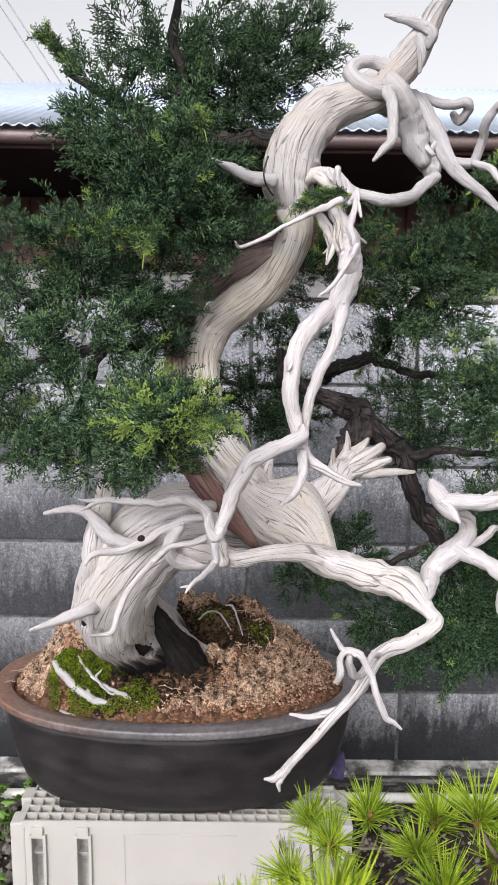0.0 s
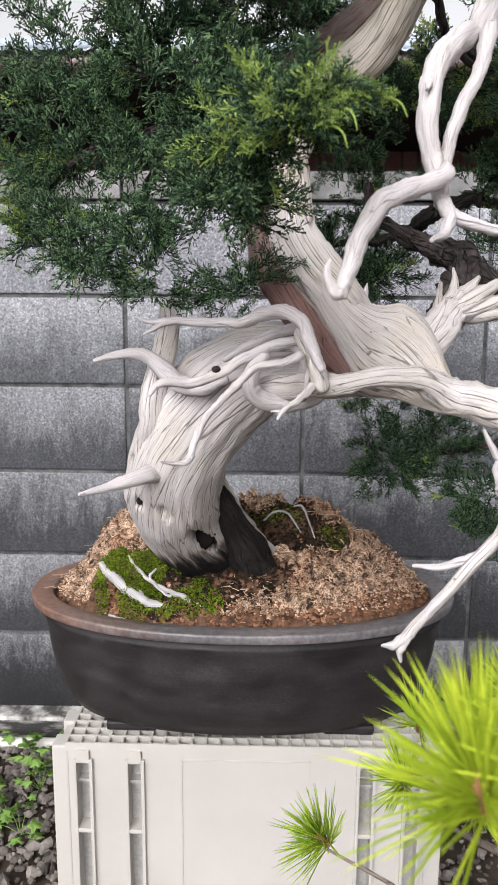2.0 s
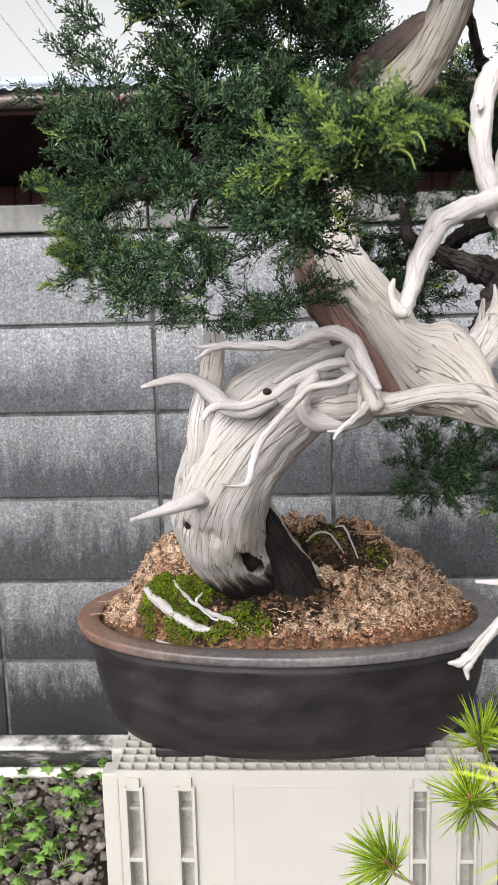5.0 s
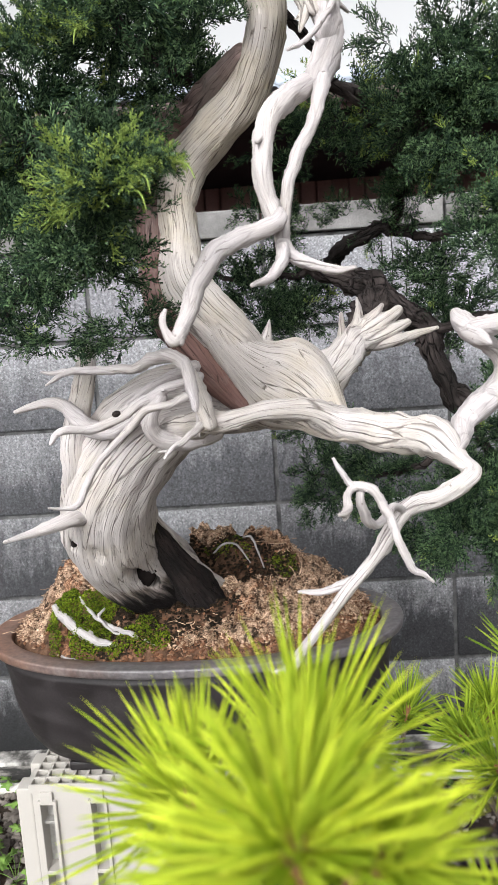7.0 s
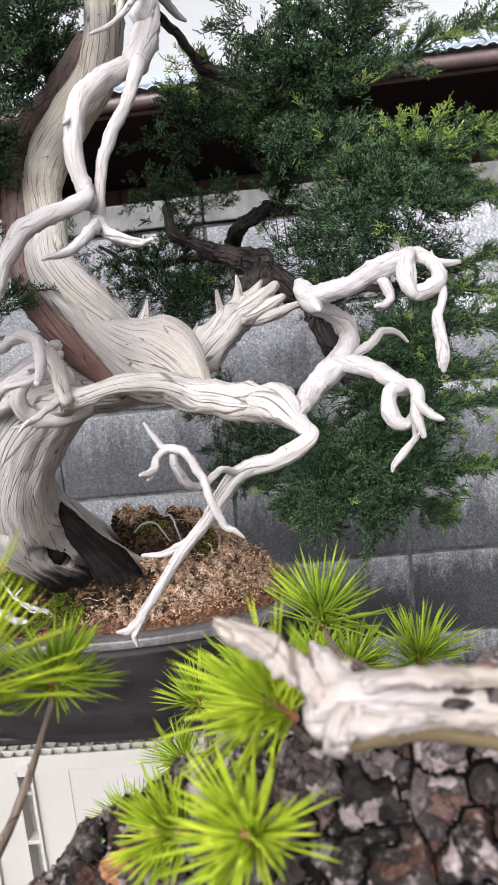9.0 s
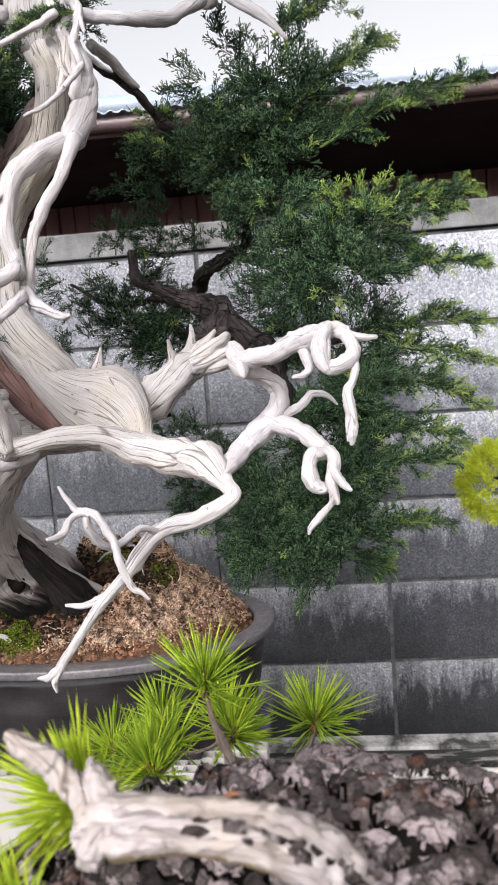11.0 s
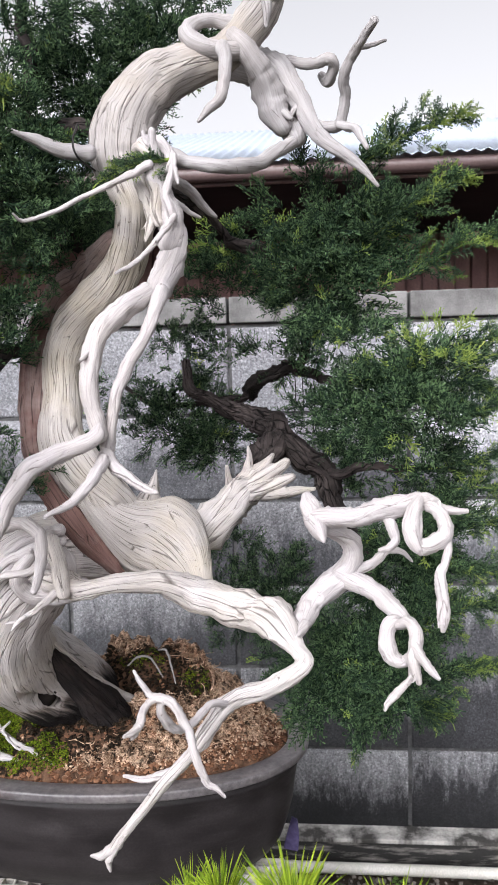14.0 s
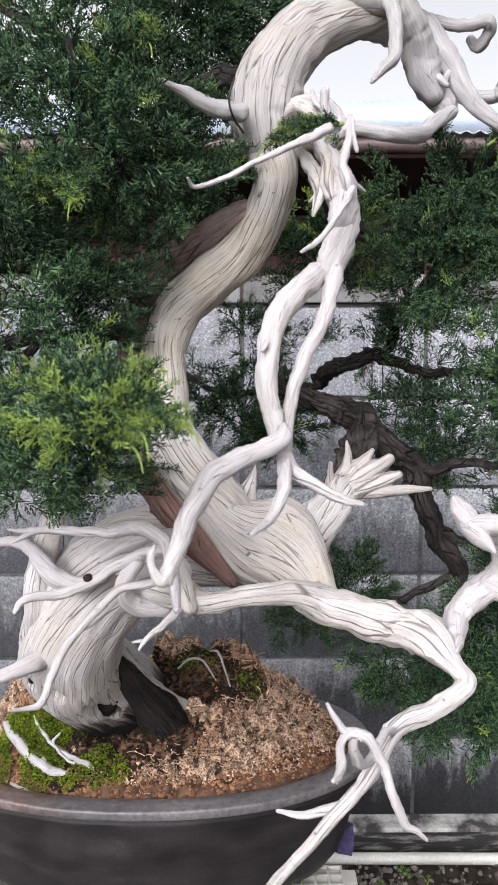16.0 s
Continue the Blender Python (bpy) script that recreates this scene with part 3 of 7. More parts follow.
# ---- pipe along the wall ----
def pipe():
    v, f, uv = tube([(-2.4, 1.80, 0.014, 0.0125), (-1.0, 1.795, 0.015, 0.0125), (0.3, 1.79, 0.014, 0.0125), (0.8, 1.785, 0.014, 0.0125), (2.4, 1.78, 0.015, 0.0125)], seg=16, per=5, flute=0, lump=0.01)
    tagged(put("water_pipe", mesh_of("water_pipe", v, f, [PIPE], uv)), "off-white plastic water pipe lying along the wall", "pipe")


pipe()


def scatter_lumps(name, places, sizes, mat, seed, rough=0.35, smooth=False):
    """Many small broken lumps in one mesh."""
    rng = np.random.default_rng(seed)
    bm = bmesh.new()
    bmesh.ops.create_icosphere(bm, subdivisions=1, radius=1.0)
    bm.verts.ensure_lookup_table()
    base = np.array([v.co[:] for v in bm.verts])
    tri = np.array([[v.index for v in f.verts] for f in bm.faces])
    bm.free()
    n, k = len(places), len(base)
    s = sizes[:, None, None] * rng.uniform(0.6, 1.25, (n, 1, 3))
    v = base[None] * (1 + rng.uniform(-rough, rough, (n, k, 1))) * s
    a = rng.uniform(0, 2 * math.pi, n)
    c, d = np.cos(a)[:, None], np.sin(a)[:, None]
    v = np.stack([v[..., 0] * c - v[..., 1] * d, v[..., 0] * d + v[..., 1] * c, v[..., 2] * 0.75], -1) + places[:, None]
    f = (tri[None] + (np.arange(n) * k)[:, None, None]).reshape(-1, 3)
    return mesh_of(name, v.reshape(-1, 3), [f], [mat], smooth=smooth)


def gravel():
    rng = np.random.default_rng(3)
    n = 10000
    x, y = rng.uniform(-1.15, 1.3, n), 1.8 - 0.75 * rng.uniform(0, 1, n) ** 1.2
    keep = ~((x > -0.36) & (x < 0.18) & (y > 1.02) & (y < 1.42)) & ~((x > 0.28) & (rng.uniform(0, 1, n) > 0.75 + 0.2 * np.sin(x * 9)))
    x, y = x[keep], y[keep]
    size = (rng.gamma(5, 0.0012, len(x)) + 0.0022) * np.where(x > 0.15, 0.62, 1.0)
    z = size * 0.2 + rng.uniform(-0.002, 0.006, len(x))
    tagged(put("gravel", scatter_lumps("gravel", np.stack([x, y, z], -1), size, STONE, 4)), "loose grey and brown crushed gravel on the earth", "gravel", kind="stuff")


gravel()


# ---- crate ----
CRATE_TOP = 0.476


def crate(CX0, CX1, CY0, CY1, slots):
    c = thing("plastic_crate", "grey-white plastic storage crate standing upside down", "crate", ((CX0 + CX1) / 2, (CY0 + CY1) / 2, 0), "crates under the pot")
    half = 0.0085
    xs = [CX0 + 0.022] + [e for s in slots for e in (s - half, s + half)] + [CX1 - 0.022]
    for a, b in zip(xs[::2], xs[1::2]):
        bm = bmesh.new()
        box(bm, a, CY0, 0.02, b, CY0 + 0.004, CRATE_TOP - 0.004, 0.0012)
        part("front_panel", bm, PLASTIC, c)
    for s in slots:
        bm = bmesh.new()
        for e in (-1, 1):
            box(bm, s + e * (half + 0.002) - 0.0022, CY0 - 0.006, 0.02, s + e * (half + 0.002) + 0.0022, CY0 + 0.02, CRATE_TOP - 0.022, 0.0008)
        for z in (0.12, 0.235, 0.35, 0.452):
            box(bm, s - half, CY0 - 0.0052, z - 0.003, s + half, CY0 + 0.0188, z + 0.003 + (0.012 if z > 0.44 else 0), 0.0008)
        part("rib", bm, PLASTIC, c)
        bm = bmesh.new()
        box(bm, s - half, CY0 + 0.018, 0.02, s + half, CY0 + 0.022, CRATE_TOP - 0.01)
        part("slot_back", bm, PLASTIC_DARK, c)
    bm = bmesh.new()
    for a in ((-0.19, CY0 - 0.0012, 0.452, -0.02, CY0 + 0.001, 0.454), (-0.19, CY0 - 0.0012, 0.1, -0.02, CY0 + 0.001, 0.102), (-0.19, CY0 - 0.0012, 0.102, -0.188, CY0 + 0.001, 0.452), (-0.022, CY0 - 0.0012, 0.102, -0.02, CY0 + 0.001, 0.452)):
        box(bm, *a)
    part("moulded_frame", bm, PLASTIC, c)
    for x0, x1 in ((CX0, CX0 + 0.022), (CX1 - 0.022, CX1)):
        for y0 in (CY0 + 0.001, CY1 - 0.03):
            bm = bmesh.new()
            box(bm, x0, y0, 0.0, x1, y0 + 0.029, CRATE_TOP - 0.006, 0.003)
            part("corner_post", bm, PLASTIC, c)
        bm = bmesh.new()
        box(bm, x0 + 0.006, CY0 + 0.03, 0.02, x1 - 0.006, CY1 - 0.03, CRATE_TOP - 0.012, 0.001)
        part("side_panel", bm, PLASTIC, c)
    bm = bmesh.new()
    box(bm, CX0 + 0.022, CY1 - 0.008, 0.02, CX1 - 0.022, CY1, CRATE_TOP - 0.004, 0.001)
    part("back_panel", bm, PLASTIC, c)
    gx0, gx1 = CX0 + 0.02, CX1 - 0.02
    for x in np.linspace(gx0, gx1, 27):
        bm = bmesh.new()
        box(bm, x - 0.0013, CY0 - 0.001, CRATE_TOP - 0.011, x + 0.0013, CY1 - 0.001, CRATE_TOP - 0.0004)
        part("grid_bar", bm, PLASTIC, c)
    for y in np.linspace(CY0, CY1 - 0.002, 6):
        bm = bmesh.new()
        box(bm, gx0 - 0.0013, y - 0.0013, CRATE_TOP - 0.0115, gx1 + 0.0013, y + 0.0013, CRATE_TOP)
        part("grid_bar", bm, PLASTIC, c)
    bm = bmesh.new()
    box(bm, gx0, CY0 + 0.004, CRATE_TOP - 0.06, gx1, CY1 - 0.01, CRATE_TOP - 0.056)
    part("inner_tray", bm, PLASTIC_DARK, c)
    return c


crate(-0.360, 0.155, 1.074, 1.164, (-0.318, -0.25, 0.052, 0.113))
crate(-0.345, 0.09, 1.176, 1.266, (-0.3, -0.23, 0.0, 0.06))


def strap():
    """A folded end of webbing that stands up beside the pot."""
    bm = bmesh.new()
    rows = [(0.134, 0.155, 1.2, 0.466), (0.138, 0.157, 1.197, 0.485), (0.142, 0.157, 1.196, 0.5), (0.147, 0.155, 1.198, 0.516)]
    rings = [[bm.verts.new(p) for p in ((a, y, z), (b, y - 0.006, z), (b, y - 0.003, z), (a, y + 0.003, z))] for a, b, y, z in rows]
    for lower, upper in zip(rings, rings[1:]):
        for k in range(4):
            bm.faces.new((lower[k], lower[(k + 1) % 4], upper[(k + 1) % 4], upper[k]))
    bm.faces.new(rings[0][::-1])
    bm.faces.new(rings[-1])
    tagged(part("luggage_strap", bm, PURPLE, None), "faded purple webbing strap standing up beside the pot", "strap")


strap()

# ---- pot ----
PX, PY, PA, PB, RIM_Z = -0.114, 1.178, 0.289, 0.163, 0.655


def oval(d, seg, z):
    """One ring of the pot, d metres inside its rim."""
    a = np.linspace(0, 2 * math.pi, seg, endpoint=False)
    c, s = np.cos(a), np.sin(a)
    k = 2 / 2.15
    return np.stack([PX + (PA - d) * np.sign(c) * abs(c) ** k, PY + (PB - d) * np.sign(s) * abs(s) ** k, np.full(seg, z)], -1)


def rings(name, profile, mat, parent, label="", seg=128, close=False):
    v = np.concatenate([oval(d, seg, z) for d, z in profile])
    n = len(profile)
    i, j = np.meshgrid(np.arange(n - 1), np.arange(seg), indexing="ij")
    q = np.stack([i * seg + j, i * seg + (j + 1) % seg, (i + 1) * seg + (j + 1) % seg, (i + 1) * seg + j], -1).reshape(-1, 4)
    ob = put(name, mesh_of(name, v, [q], [mat]), parent, label)
    return ob


def pot():
    p = thing("bonsai_pot", "large oval dark brown unglazed clay bonsai pot on the crate", "pot", (PX, PY, CRATE_TOP))
    rings("rim", [(0.0125, 0.6425), (0.0035, 0.6425), (0.0014, 0.6435), (0.0008, 0.6455), (0.0001, 0.6525), (0.0008, 0.6545), (0.0026, RIM_Z), (0.004, RIM_Z), (0.015, 0.6545), (0.0272, 0.6542), (0.0288, 0.6532), (0.0298, 0.651), (0.031, 0.64), (0.032, 0.61)], RIM, p, "rust-stained flat rim with a worn edge")
    rings("body", [(0.0145, 0.6415), (0.0155, 0.634), (0.0135, 0.631), (0.0135, 0.627), (0.0165, 0.622), (0.02, 0.6), (0.024, 0.57), (0.031, 0.54), (0.041, 0.513), (0.054, 0.494), (0.07, 0.4835), (0.14, 0.482)], CLAY, p)
    for sx, sy in ((-1, -1), (1, -1), (-1, 1), (1, 1)):
        bm = bmesh.new()
        x, y = PX + sx * 0.145, PY + sy * 0.058
        box(bm, x - 0.034, y - 0.018, CRATE_TOP, x + 0.034, y + 0.018, 0.49, 0.004)
        part("foot", bm, CLAY, p)


pot()


# ---- soil, moss and what lies on it ----
def soil_height(x, y):
    u, v = (x - PX) / (PA - 0.03), (y - PY) / (PB - 0.03)
    rho = min(1.0, math.hypot(u, v))
    z = 0.644 + 0.062 * (1 - rho**2.2) ** 0.8
    z += 0.066 * max(0.0, min(1.0, (y - 1.17) / 0.07)) * (1 - rho**3) * (1.0 if x > -0.12 else 0.4)
    z += 0.055 * math.exp(-(((x + 0.275) / 0.055) ** 2 + ((y - 1.20) / 0.05) ** 2)) * (1 - rho**6)
    z += (0.024 * math.exp(-(((x + 0.105) / 0.045) ** 2 + ((y - 1.255) / 0.02) ** 2)) + 0.028 * math.exp(-(((x + 0.012) / 0.026) ** 2 + ((y - 1.248) / 0.022) ** 2))) * (1 - rho**6)
    z += (0.018 * noise.noise(Vector((x * 26, y * 26, 0))) + 0.012 * noise.noise(Vector((x * 75, y * 75, 3)))) * (1 - rho**8)
    return z


def soil():
    seg, n = 120, 34
    v = []
    for i in range(n):
        d = 0.029 + (0.104) * (i / (n - 1))
        for x, y, _ in oval(d, seg, 0):
            v.append((x, y, soil_height(x, y)))
    i, j = np.meshgrid(np.arange(n - 1), np.arange(seg), indexing="ij")
    q = np.stack([i * seg + j, i * seg + (j + 1) % seg, (i + 1) * seg + (j + 1) % seg, (i + 1) * seg + j], -1).reshape(-1, 4)
    # the last ring leaves a slit along the long axis, which a strip closes
    v.append((PX, PY, soil_height(PX, PY)))
    k = np.arange(seg) + (n - 1) * seg
    cap = np.stack([k, np.roll(k, -1), np.full(seg, len(v) - 1)], -1)
    tagged(put("soil_mound", mesh_of("soil_mound", v, [q, cap], [SOIL])), "mounded brown potting soil filling the oval pot", "soil")


soil()
MOSSES = [(-0.262, 1.112, 0.05, 0.04), (-0.24, 1.083, 0.042, 0.024), (-0.175, 1.071, 0.052, 0.018), (-0.285, 1.13, 0.026, 0.03), (-0.222, 1.125, 0.035, 0.028), (-0.06, 1.21, 0.045, 0.015), (0.012, 1.203, 0.026, 0.018)]


def bare(x, y):
    """How far a spot lies clear of the moss, the damp pocket behind the trunk, its black foot and the rim: above 1 it is mulched."""
    k = min(((x - mx) / ma) ** 2 + ((y - my) / mb) ** 2 for mx, my, ma, mb in MOSSES)
    k = min(k, ((x + 0.058) / 0.085) ** 2 + ((y - 1.2) / 0.03) ** 2, ((x + 0.13) / 0.085) ** 2 + ((y - 1.118) / 0.04) ** 2, ((x + 0.205) / 0.06) ** 2 + ((y - 1.07) / 0.026) ** 2)
    return k + 0.5 * noise.noise(Vector((x * 45, y * 45, 4)))


def mulch():
    """The matted layer of dried moss over the soil, in soft torn lumps."""
    step, verts, faces, known = 0.0019, [], [], {}
    nx, ny = int(2 * PA / step), int(2 * PB / step)
    for i in range(nx):
        for j in range(ny):
            x, y = PX - PA + i * step, PY - PB + j * step
            rho = math.hypot((x - PX) / (PA - 0.033), (y - PY) / (PB - 0.033))
            edge = 0.93 + 0.09 * noise.noise(Vector((x * 38, y * 38, 9))) if x > -0.24 and y < PY + 0.04 else 0.985
            if rho > edge:
                continue
            k = bare(x, y)
            if k < 0.9:
                continue
            lump = 0.4 + 1.2 * noise.noise(Vector((x * 62, y * 62, 1))) + 0.9 * noise.noise(Vector((x * 150, y * 150, 2)))
            torn = noise.noise(Vector((x * 420, y * 420, 6)))
            thick = min(1.0, (k - 0.9) * 2.5, (edge - rho) * 14)
            known[i, j] = len(verts)
            verts.append((x + 0.0009 * torn, y + 0.0009 * noise.noise(Vector((x * 400, y * 400, 7))), soil_height(x, y) - 0.002 + thick * (0.003 + 0.011 * max(0.0, lump)) + 0.0026 * torn))
    for (i, j), a in known.items():
        q = [known.get(p) for p in ((i + 1, j), (i + 1, j + 1), (i, j + 1))]
        if None not in q:
            faces.append((a, *q))
    tagged(put("sphagnum_mulch", mesh_of("sphagnum_mulch", verts, [faces], [SPHAGNUM])), "tan matted dried sphagnum covering the soil in lumps", "moss mulch", kind="stuff")


mulch()


def fibres():
    """Small clumps of chopped moss: short crumpled strands heaped on one another."""
    rng = np.random.default_rng(11)
    verts, faces, count = [], [], 0
    made = 0
    while made < 420:
        a, r = rng.uniform(0, 2 * math.pi), math.sqrt(rng.uniform(0, 1))
        cx, cy = PX + (PA - 0.038) * r * math.cos(a), PY + (PB - 0.038) * r * math.sin(a)
        if bare(cx, cy) < 1.0 or r > 0.94 and cy < PY and cx > -0.24 and rng.uniform() < 0.6:
            continue
        made += 1
        heap, spread = rng.uniform(0.001, 0.007), rng.uniform(0.003, 0.008)
        for _ in range(rng.integers(7, 13)):
            x, y = cx + rng.normal(0, spread), cy + rng.normal(0, spread)
            if math.hypot((x - PX) / (PA - 0.031), (y - PY) / (PB - 0.031)) > 1:
                continue
            z = soil_height(x, y) + 0.005 + heap * rng.uniform(0.1, 1)
            yaw, length = rng.uniform(0, 2 * math.pi), rng.uniform(0.003, 0.008) if rng.uniform() < 0.975 else rng.uniform(0.014, 0.03)
            w, bend, tilt = rng.uniform(0.0003, 0.0008), rng.uniform(-1.6, 1.6), rng.uniform(-0.5, 0.35)
            if length > 0.015:
                w, tilt = 0.0005, 0.1
            for s in range(4):
                t = s / 3
                px, py = x + length * t * math.cos(yaw + bend * t), y + length * t * math.sin(yaw + bend * t)
                pz = max(z + tilt * length * t, soil_height(px, py) + 0.003) + rng.uniform(0, 0.0012)
                nx, ny = -math.sin(yaw + bend * t) * w, math.cos(yaw + bend * t) * w
                verts += [(px + nx, py + ny, pz), (px - nx, py - ny, pz), (px, py, pz + w * 1.3)]
            for s in range(3):
                b = count + s * 3
                for k in range(3):
                    faces.append((b + k, b + (k + 1) % 3, b + 3 + (k + 1) % 3, b + 3 + k))
            count += 12
    tagged(put("dried_moss_fibre", mesh_of("dried_moss_fibre", verts, [faces], [FIBRE], smooth=False)), "straw-coloured chopped sphagnum strewn over the soil", "moss mulch", kind="stuff")


fibres()


def crumbs():
    """Broken lumps of the same dried moss, thickest on the mound's crests."""
    rng = np.random.default_rng(12)
    pts = []
    while len(pts) < 5000:
        a, r = rng.uniform(0, 2 * math.pi), math.sqrt(rng.uniform(0, 1))
        x, y = PX + (PA - 0.04) * r * math.cos(a), PY + (PB - 0.04) * r * math.sin(a)
        if bare(x, y) < 1.0:
            continue
        heap = noise.noise(Vector((x * 90, y * 90, 8))) + 0.5 * noise.noise(Vector((x * 210, y * 210, 2)))
        if heap < -0.08:
            continue
        pts.append((x, y, soil_height(x, y) + 0.003 + rng.uniform(0, 0.003) + 0.008 * min(heap, 0.6)))
    pts = np.array(pts)
    tagged(put("dried_moss_crumbs", scatter_lumps("dried_moss_crumbs", pts, np.minimum(rng.gamma(3, 0.0003, len(pts)) + 0.0005, 0.0024), FIBRE, 16, 0.45, True)), "pale crumbled lumps of dried sphagnum on the soil", "moss mulch", kind="stuff")


crumbs()


def granules():
    rng = np.random.default_rng(5)
    pts = []
    while len(pts) < 3200:
        a = rng.uniform(0, 2 * math.pi)
        r = rng.uniform(0.82, 0.995) if rng.uniform() < 0.75 else rng.uniform(0.3, 1)
        x, y = PX + (PA - 0.033) * r * math.cos(a), PY + (PB - 0.033) * r * math.sin(a)
        if x < -0.29 and rng.uniform() < 0.9:
            continue
        pts.append((x, y, soil_height(x, y) + 0.0008))
    pts = np.array(pts)
    tagged(put("clay_granules", scatter_lumps("clay_granules", pts, rng.uniform(0.0016, 0.0036, len(pts)), GRANULE, 6)), "reddish brown baked clay granules at the soil's edge", "granules", kind="stuff")


granules()


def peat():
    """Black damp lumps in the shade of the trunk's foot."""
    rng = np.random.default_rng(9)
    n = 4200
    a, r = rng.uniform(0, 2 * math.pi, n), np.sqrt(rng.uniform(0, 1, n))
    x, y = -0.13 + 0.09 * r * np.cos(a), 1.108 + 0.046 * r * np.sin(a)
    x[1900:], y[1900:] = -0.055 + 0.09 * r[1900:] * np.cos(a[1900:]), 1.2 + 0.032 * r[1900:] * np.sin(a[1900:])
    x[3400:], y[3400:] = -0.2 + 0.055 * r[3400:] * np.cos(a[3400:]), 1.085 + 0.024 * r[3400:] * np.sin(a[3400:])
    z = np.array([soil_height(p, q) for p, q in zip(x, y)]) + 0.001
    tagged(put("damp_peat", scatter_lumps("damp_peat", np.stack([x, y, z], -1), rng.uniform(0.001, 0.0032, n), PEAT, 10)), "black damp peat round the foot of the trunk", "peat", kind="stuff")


peat()


def moss():
    rng = np.random.default_rng(13)
    for mx, my, ma, mb in MOSSES:
        t = thing("moss_patch", "cushion of vivid green moss on the potting soil", "moss", (mx, my, soil_height(mx, my)), "moss cushions")
        spots = []
        for _ in range(int(ma * mb * 1.9e6)):
            a, r = rng.uniform(0, 2 * math.pi), math.sqrt(rng.uniform(0, 1)) * rng.uniform(0.85, 1.15)
            x, y = mx + ma * r * math.cos(a), my + mb * r * math.sin(a)
            near = noise.voronoi(Vector((x * 42, y * 42, 0)))[0][0]
            if r > 0.85 + 0.6 * noise.noise(Vector((x * 60, y * 60, 5))) or near > 0.8:
                continue
            swell = (0.022 if mb == 0.04 else 0.003 if my > 1.2 else 0.008) * (1 - min(1, r * r))
            z = soil_height(x, y) + swell + (0.003 if my > 1.2 else 0.007) * (1 - near**2) - 0.003
            spots.append((x, y, z + rng.uniform(-0.0008, 0.0008)))
        spots = np.array(spots)
        mesh = scatter_lumps("moss_cushion", spots, rng.uniform(0.0007, 0.0014, len(spots)), MOSS, 15, 0.5)
        ob = put("moss_cushion", mesh, t)


moss()


# ---- the juniper ----
TREE = thing("juniper_bonsai", "old juniper bonsai with twisted bleached deadwood trunk and green foliage", "bonsai tree", (-0.15, 1.15, 0.66))


def jin(points, mat, seed, seg=24):
    """One bare dead branch of the juniper."""
    return limb("deadwood_branch", points, mat, TREE, seg=seg, per=9, flute=0.07, lump=0.19, freq=3.0, seed=seed, wobble=0.42, spurs=1 if seed % 3 == 0 and len(points) > 5 else 0)


def hollow(v):
    """The knot hole and the two small knots near the foot of the trunk."""
    for cx, cy, cz, rx, rz, depth in ((-0.157, 1.045, 0.761, 0.0095, 0.021, 0.06), (-0.194, 0.998, 0.813, 0.005, 0.009, 0.007), (-0.224, 0.995, 0.822, 0.0055, 0.0065, 0.009)):
        d = ((v[:, 0] - cx + 0.5 * (v[:, 2] - cz)) / rx) ** 2 + ((v[:, 2] - cz) / rz) ** 2
        k = np.clip(2.2 * (1.25 - d), 0, 1) * (v[:, 1] < cy + 0.06)
        v[:, 1] += depth * k
    return v


def loft(rows, seg, per, flute, freq, seed):
    """A flattened limb whose grain fans out round a bend: rows of two edge points (x, z), their y and half the depth."""
    c = spline(rows, per)
    lo, hi = np.stack([c[:, 0], c[:, 4], c[:, 1]], -1), np.stack([c[:, 2], c[:, 4], c[:, 3]], -1)
    mid, half = (lo + hi) / 2, (hi - lo) / 2
    along = np.concatenate([[0], np.cumsum(np.linalg.norm(np.diff(mid, axis=0), axis=1))])
    verts, uvs = [], []
    for i in range(len(c)):
        for j in range(seg + 1):
            a = 2 * math.pi * j / seg
            q = Vector((math.cos(a) * freq, math.sin(a) * freq, along[i] * 6 + seed))
            r = 1 + flute * (noise.noise(q) + 0.6 * noise.noise(q * 3.1) + 0.8 * noise.noise(Vector((math.cos(a), math.sin(a), along[i] * 14 + seed))))
            verts.append(mid[i] + r * (math.sin(a) * half[i] + math.cos(a) * np.array([0, c[i, 5], 0])))
            uvs.append((a * 0.034, along[i]))
    n, w = len(c), seg + 1
    i, j = np.meshgrid(np.arange(n - 1), np.arange(seg), indexing="ij")
    quad = np.stack([i * w + j, i * w + j + 1, (i + 1) * w + j + 1, (i + 1) * w + j], -1).reshape(-1, 4)
    return np.array(verts), [quad], np.array(uvs)


v, f, uv = loft([(-0.068, 1.089, -0.047, 1.103, 0.899, 0.0100), (-0.059, 1.064, -0.021, 1.085, 0.897, 0.0240), (-0.041, 1.033, -0.003, 1.052, 0.896, 0.0295), (-0.025, 1.000, 0.021, 1.041, 0.905, 0.0350), (-0.010, 0.967, 0.046, 1.042, 0.918, 0.0390), (0.011, 0.954, 0.068, 1.027, 0.920, 0.0390), (0.032, 0.953, 0.080, 1.005, 0.910, 0.0340), (0.043, 0.953, 0.086, 0.984, 0.893, 0.0275), (0.052, 0.952, 0.090, 0.967, 0.870, 0.0215), (0.071, 0.949, 0.101, 0.968, 0.842, 0.0165), (0.095, 0.947, 0.116, 0.968, 0.834, 0.0135)], 120, 14, 0.045, 4.2, 5.0)
put("trunk_belly", mesh_of("trunk_belly", v, f, [AGED], uv), TREE, "smooth pale swell of the trunk with swirling grain")
